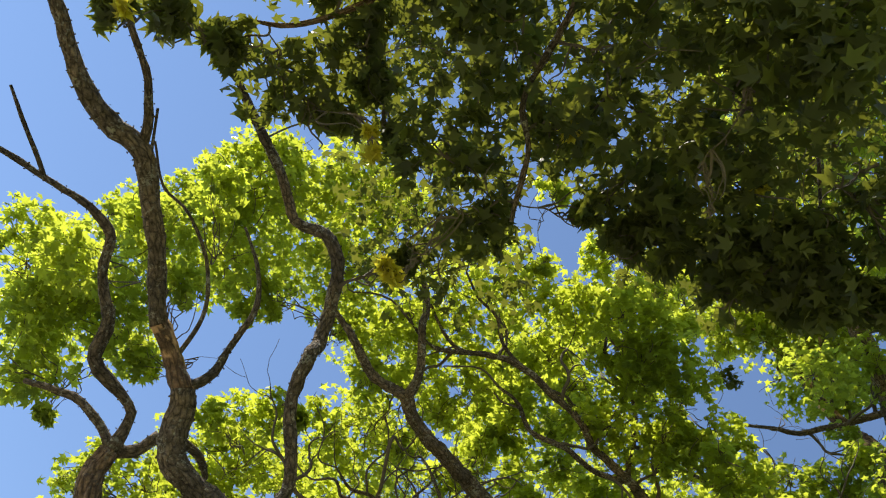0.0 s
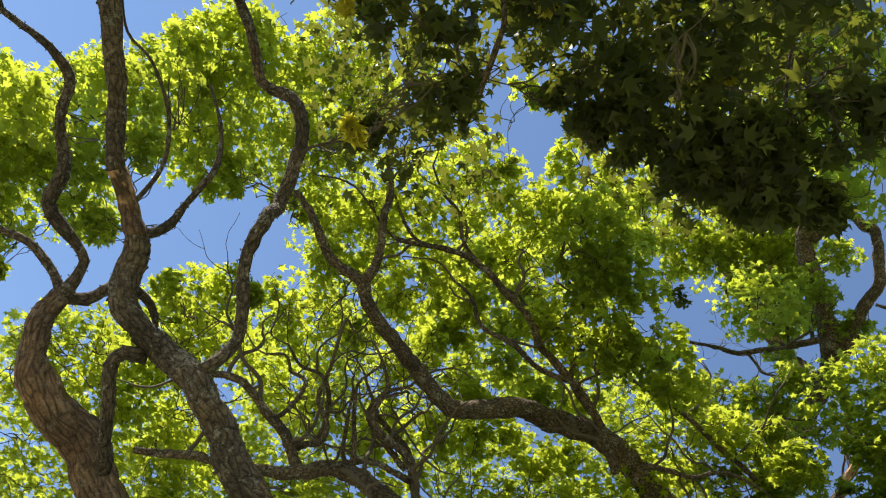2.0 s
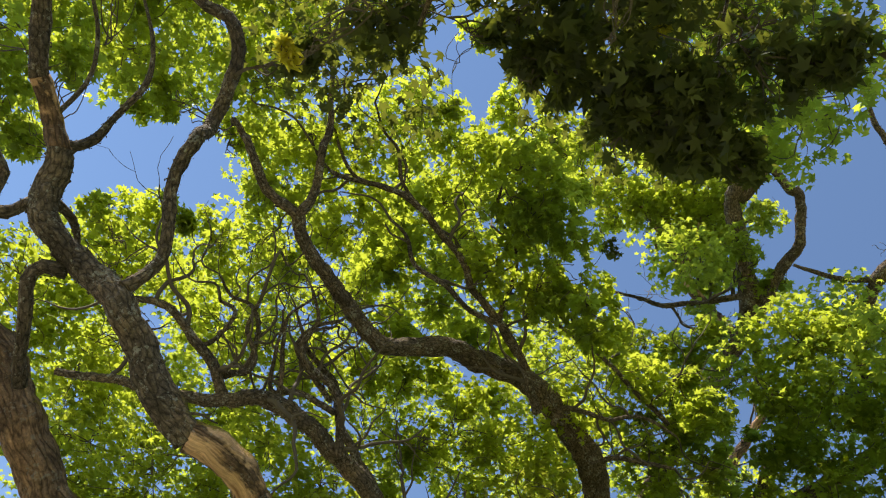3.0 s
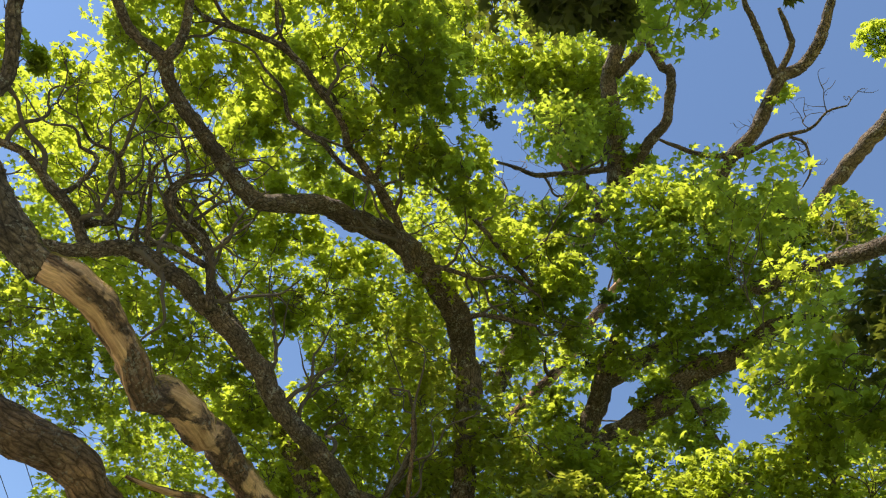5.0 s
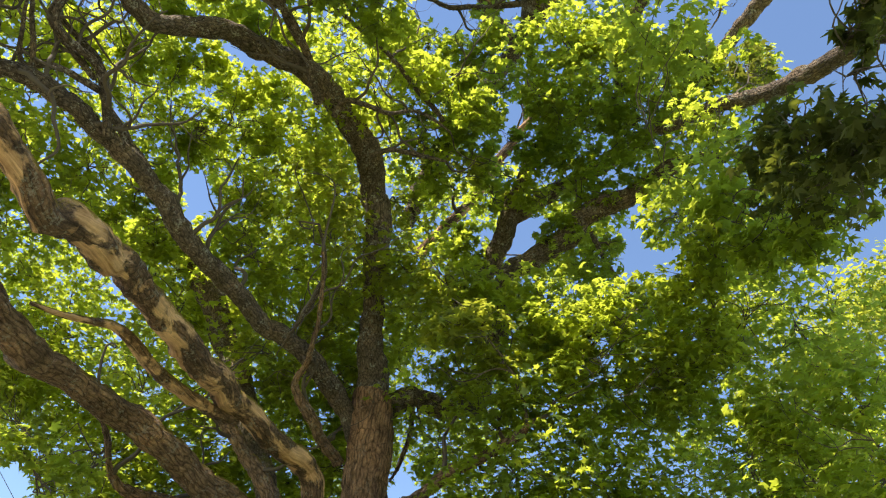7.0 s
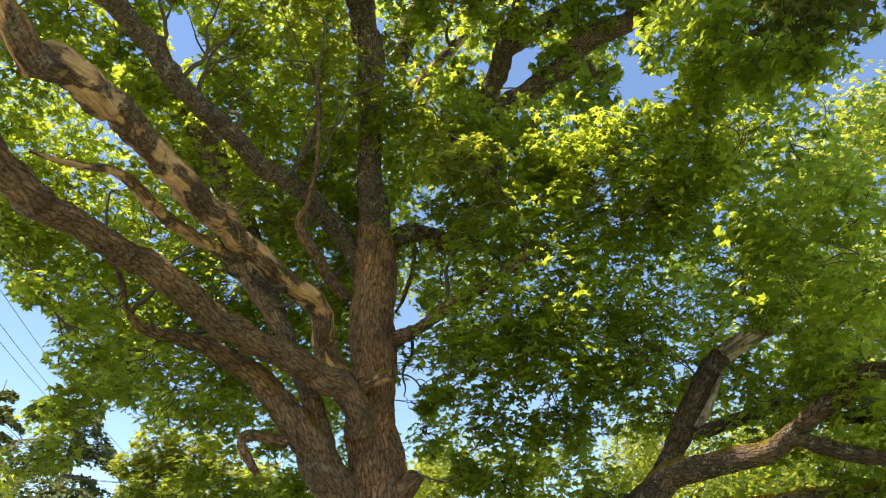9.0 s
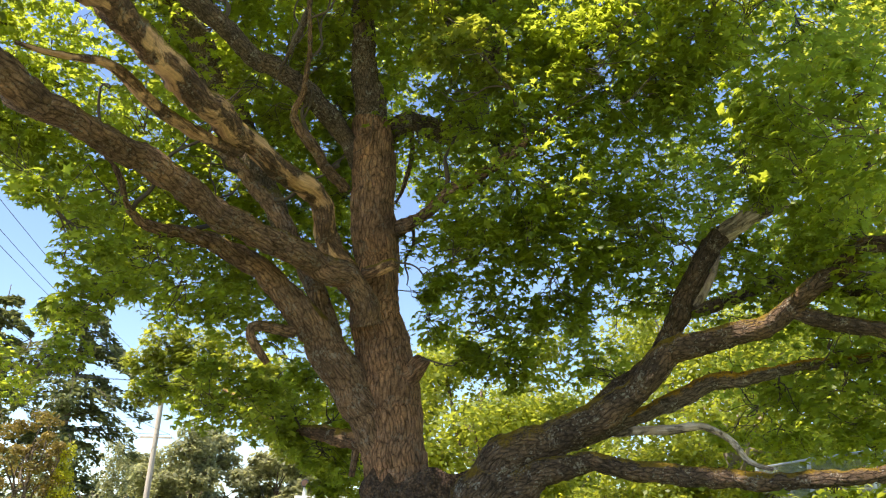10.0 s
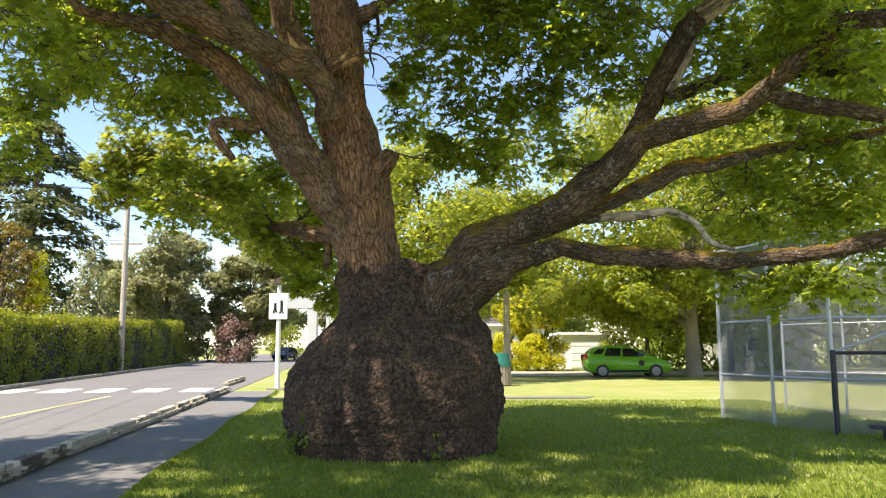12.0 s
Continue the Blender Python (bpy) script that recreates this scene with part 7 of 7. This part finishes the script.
for dx, z in ((-1.0, 12.45), (-0.45, 12.45), (0.45, 12.45), (1.0, 8.85)):
    cable((-21.9 + dx, 53.5, z), (-33.5 + dx, 118, z - 1), 1.2)
    cable((-21.9 + dx, 53.5, z), (-58 + dx, 40, z + 2.5), 0.9)
    cable((-21.9 + dx, 53.5, z), (-13.5 + dx, 10, z + 0.5), 0.9)


def crossing_sign():
    s = thing("crossing_sign", Matrix.Translation((-6.19, 29.85, 0)), "white crosswalk sign with a dark pictogram on a pale post", "road sign")
    part("footing", box_mesh("footing", (-0.35, -0.3, 0), (0.35, 0.3, 0.07), CONCRETE, 0.02), s)
    part("post", rod_mesh("post", (0, 0, 0.05), (0, 0, 4.0), 0.10, WHITE_PAINT, 14, 0.075), s)
    plate = part("plate", box_mesh("plate", (-0.35, -0.12, 2.60), (0.35, -0.09, 3.58), WHITE_PAINT, 0.012), s)
    bm = bmesh.new()
    for x, z0, z1 in ((-0.12, 2.85, 3.20), (0.12, 2.82, 3.30)):
        rod(bm, (x, -0.128, z0 + 0.14), (x, -0.128, z1), 0.045, 8)
        rod(bm, (x, -0.128, z0 + 0.16), (x - 0.07, -0.128, z0), 0.025, 6)
        rod(bm, (x, -0.128, z0 + 0.16), (x + 0.07, -0.128, z0), 0.025, 6)
    part("pictogram", shaped("pictogram", bm, BLACK), plate, "plain dark pictogram bars")
    lamp = part("lamp", rod_mesh("lamp", (0, -0.14, 4.02), (0, 0.1, 4.02), 0.15, DARK_STEEL, 16), s, "dark round beacon housing")
    part("lens", rod_mesh("lens", (0, -0.17, 4.02), (0, -0.141, 4.02), 0.11, plain("amber_lens", (0.10, 0.05, 0.03), 0.2, 0, 5, 0.2, 0), 16), lamp)


crossing_sign()


def litter_bin():
    b = thing("litter_bin", Matrix.Translation((2.27, 32.2, 0)), "round litter bin of pale slats with a green lid", "litter bin")
    part("drum", rod_mesh("drum", (0, 0, 0.03), (0, 0, 0.72), 0.36, DARK_STEEL, 24), b)
    me = box_mesh("slat", (-0.045, -0.405, 0.04), (0.045, -0.365, 0.78), SLAT, 0.008)
    for k in range(22):
        ob = part("slat", me, b)
        ob.matrix_basis = Matrix.Rotation(2 * math.pi * k / 22, 4, "Z")
    lid = part("lid", rod_mesh("lid", (0, 0, 0.78), (0, 0, 0.98), 0.43, BIN_GREEN, 24, 0.42), b, "green plastic lid")
    part("hood", rod_mesh("hood", (0, 0, 0.981), (0, 0, 1.30), 0.36, BIN_GREEN, 24, 0.33), lid)


litter_bin()


# ---- the ball field fence ----
def chain_link(name, parent, a, b, z0, z1, gap, r, mat):
    """Woven wire between two posts: crossing slanted wires."""
    a, b = np.array((*a, 0.0)), np.array((*b, 0.0))
    length, h = np.linalg.norm(b - a), z1 - z0
    way = (b - a) / length
    side = np.array((-way[1], way[0], 0))
    verts, faces = [], []
    for sign, off in ((1, 0.003), (-1, -0.003)):
        s = -h
        while s < length:
            lo, hi = max(0, s), min(length, s + h)
            if hi - lo > 0.02:
                q0, q1 = (lo - s, hi - s) if sign > 0 else (h - (lo - s), h - (hi - s))
                p0, p1 = a + way * lo + (0, 0, z0 + q0), a + way * hi + (0, 0, z0 + q1)
                n = len(verts)
                for p in (p0, p1):
                    verts += [p + side * (off + r), p + side * (off - r) + way * r, p + side * (off - r) - way * r]
                faces += [(n, n + 1, n + 4, n + 3), (n + 1, n + 2, n + 5, n + 4), (n + 2, n, n + 3, n + 5)]
            s += gap
    part(name, mesh_of(name, verts, faces, mat), parent, "woven wire mesh", "stuff")


def fence_run(label, posts, height, rails, post_r, mat, wire, gap=0.075, wire_r=0.0035):
    f = thing("chain_link_fence", Matrix.Identity(4), label, "fence")
    for x, y in posts:
        part("post", rod_mesh("post", (x, y, -0.05), (x, y, height + 0.05), post_r, mat, 12), f)
    for (x0, y0), (x1, y1) in zip(posts, posts[1:]):
        for z in rails:
            part("rail", rod_mesh("rail", (x0, y0, z), (x1, y1, z), post_r * 0.62, mat, 8), f)
        chain_link("mesh", f, (x0, y0), (x1, y1), 0.03, height, gap, wire_r, wire)
    return f


backstop = fence_run("tall galvanised chain-link backstop on the lawn", [(6.06, 17.7), (6.49, 16.05), (7.0, 14.66), (10.2, 13.9)], 3.6, (0.95, 2.05, 3.6), 0.036, STEEL, WIRE, 0.055, 0.0034)
part("brace", rod_mesh("brace", (7.05, 14.6, 1.45), (10.1, 13.88, 2.6), 0.026, STEEL, 8), backstop)
fence_run("galvanised chain-link backstop wing behind the first", [(8.2, 19.5), (8.9, 18.0), (9.9, 16.9), (13.5, 16.5)], 3.6, (0.95, 2.05, 3.6), 0.028, STEEL, WIRE, 0.06, 0.0032)
fence_run("low chain-link fence with dark painted posts", [(6.92, 14.45), (10.5, 13.3)], 1.42, (1.42,), 0.048, DARK_STEEL, WIRE, 0.06, 0.0036)


def bench():
    b = thing("bench", Matrix.Translation((8.1, 13.3, 0)) @ Matrix.Rotation(radians(-14), 4, "Z"), "low dark wooden bench by the fence", "bench")
    part("seat", box_mesh("seat", (-1.1, -0.15, 0.20), (1.1, 0.15, 0.26), DARK_STEEL, 0.012), b)
    for x in (-0.85, 0.85):
        part("leg", box_mesh("leg", (x - 0.05, -0.12, 0), (x + 0.05, 0.12, 0.199), DARK_STEEL, 0.01), b)


bench()


# ---- cars ----
def car(name, m, paint, label, length=4.45, badge=True):
    """A five-door hatchback, nose along +x."""
    c = thing(name, m, label, "car")
    prof = [(-2.10, 0.35), (-2.19, 0.60), (-2.17, 0.92), (-2.08, 1.10), (-1.93, 1.33), (-1.74, 1.49), (-1.25, 1.575), (-0.6, 1.60), (-0.1, 1.565), (0.4, 1.43), (0.95, 1.20), (1.35, 1.05), (1.75, 0.93), (2.02, 0.79), (2.15, 0.64), (2.18, 0.4), (1.95, 0.22), (-1.9, 0.22)]
    k = length / 4.42
    bm = bmesh.new()
    rows = []
    for y, tuck in ((-0.86, 1), (-0.78, 0.4), (0, 0), (0.78, 0.4), (0.86, 1)):
        ring = []
        for x, z in prof:
            roof = max(0, z - 0.95)
            yy = y * (1 - 0.26 * roof)
            ring.append(bm.verts.new((x * k * (1 - 0.03 * tuck), yy, z - 0.05 * tuck if z > 0.9 else z)))
        rows.append(ring)
    n = len(prof)
    for a, b in zip(rows, rows[1:]):
        for i in range(n):
            bm.faces.new((a[i], a[(i + 1) % n], b[(i + 1) % n], b[i]))
    bm.faces.new(rows[0])
    bm.faces.new(rows[-1][::-1])
    bmesh.ops.bevel(bm, geom=[e for e in bm.edges if e.calc_face_angle(0) > 0.5], offset=0.05, segments=2, affect="EDGES")
    part("body", shaped("body", bm, paint, True), c)

    def side_glass(x0, x1, x2, x3, z0, z1, s):
        y0, y1 = s * 0.872 * (1 - 0.26 * max(0, z0 - 0.95)), s * 0.872 * (1 - 0.26 * (z1 - 0.95))
        v = [(x0 * k, y0, z0), (x1 * k, y0, z0), (x2 * k, y1, z1), (x3 * k, y1, z1)]
        v += [(x, y - s * 0.02, z) for x, y, z in v]
        part("side_window", mesh_of("side_window", v, [(0, 1, 2, 3), (7, 6, 5, 4), (0, 4, 5, 1), (1, 5, 6, 2), (2, 6, 7, 3), (3, 7, 4, 0)], DARK_GLASS), c)

    for s in (-1, 1):
        side_glass(-0.30, 1.02, 0.16, -0.26, 1.04, 1.44, s)
        side_glass(-1.22, -0.40, -0.36, -1.06, 1.07, 1.47, s)
        side_glass(-1.80, -1.32, -1.16, -1.52, 1.18, 1.45, s)
    for x0, z0, x1, z1, label2 in ((1.12, 1.12, 0.50, 1.44, "windscreen"), (-2.0, 1.14, -1.80, 1.40, "rear_window")):
        o = 0.02 if x0 > 0 else -0.02
        v = [(x0 * k + o, -0.68, z0), (x0 * k + o, 0.68, z0), (x1 * k + o, 0.58, z1), (x1 * k + o, -0.58, z1)]
        v += [(x - o * 2, y, z - 0.02) for x, y, z in v]
        part(label2, mesh_of(label2, v, [(0, 1, 2, 3), (7, 6, 5, 4), (0, 4, 5, 1), (1, 5, 6, 2), (2, 6, 7, 3), (3, 7, 4, 0)], DARK_GLASS), c)
    for x in (-1.32, 1.36):
        for s in (-1, 1):
            w = part("wheel", rod_mesh("wheel", (x * k, s * 0.70, 0.31), (x * k, s * 0.885, 0.31), 0.335, RUBBER, 24), c, "black tyre")
            part("rim", rod_mesh("rim", (x * k, s * 0.886, 0.31), (x * k, s * 0.90, 0.31), 0.225, ALLOY, 20), w)
    for s in (-1, 1):
        part("mirror", box_mesh("mirror", (0.72 * k, s * 0.98 - 0.09, 0.98), (0.88 * k, s * 0.98 + 0.09, 1.12), paint, 0.03), c)
        part("headlight", box_mesh("headlight", (2.0 * k, s * 0.62 - 0.14, 0.68), (2.16 * k, s * 0.62 + 0.14, 0.82), CLEAR_LENS, 0.03), c)
        part("tail_light", box_mesh("tail_light", (-2.2 * k, s * 0.70 - 0.10, 0.85), (-2.02 * k, s * 0.70 + 0.10, 1.15), RED_LENS, 0.03), c)
        part("sill", box_mesh("sill", (-0.95 * k, s * 0.872 - 0.015, 0.25), (0.98 * k, s * 0.872 + 0.015, 0.36), RUBBER, 0.01), c)
    if badge:
        part("emblem", rod_mesh("emblem", (0.65 * k, -0.875, 0.72), (0.65 * k, -0.868, 0.72), 0.15, BLACK, 20), c, "plain dark round emblem")


car("hatchback_car", Matrix.Translation((9.4, 41.6, 0.0)) @ Matrix.Rotation(radians(-2), 4, "Z"), CAR_GREEN, "lime green five-door hatchback parked under the tree")
car("distant_car", Matrix.Translation((-19.6, 96, 0.05)) @ Matrix.Rotation(radians(-100), 4, "Z"), CAR_DARK, "dark blue car far along the road", 4.3, False)


# ---- lawn blades near the path of view ----
def lawn():
    rng = np.random.default_rng(77)
    n = 90000
    y = 8.3 + 15 * rng.uniform(0, 1, n) ** 1.5
    left = -3.15 - 0.137 * (y - 8.87)
    x = left + (9.0 - left) * rng.uniform(0, 1, n)
    keep = (x + 0.66) ** 2 + (y - 12.75) ** 2 > 1.55**2
    x, y = x[keep], y[keep]
    edge_y = rng.uniform(5.5, 28.5, 9000)
    edge_x = -3.22 - 0.137 * (edge_y - 8.87) + 0.05 * np.sin(edge_y) + np.abs(rng.normal(0, 0.05, 9000)) - 0.03
    x, y = np.r_[x, edge_x], np.r_[y, edge_y]
    p = np.c_[x, y, np.full(len(x), 0.025)]
    v, t = leaves(rng, p, np.array((0.3, -0.6, 0.3)), np.full(len(p), 0.075), SLIM * (1.3, 1, 1), KITE_TRIS, 0.6, np.array((0, 0, 1.0)))
    tagged(new("grass", tri_mesh("grass", v, t, BLADE)), "short green lawn grass blades", "grass", kind="stuff")


lawn()
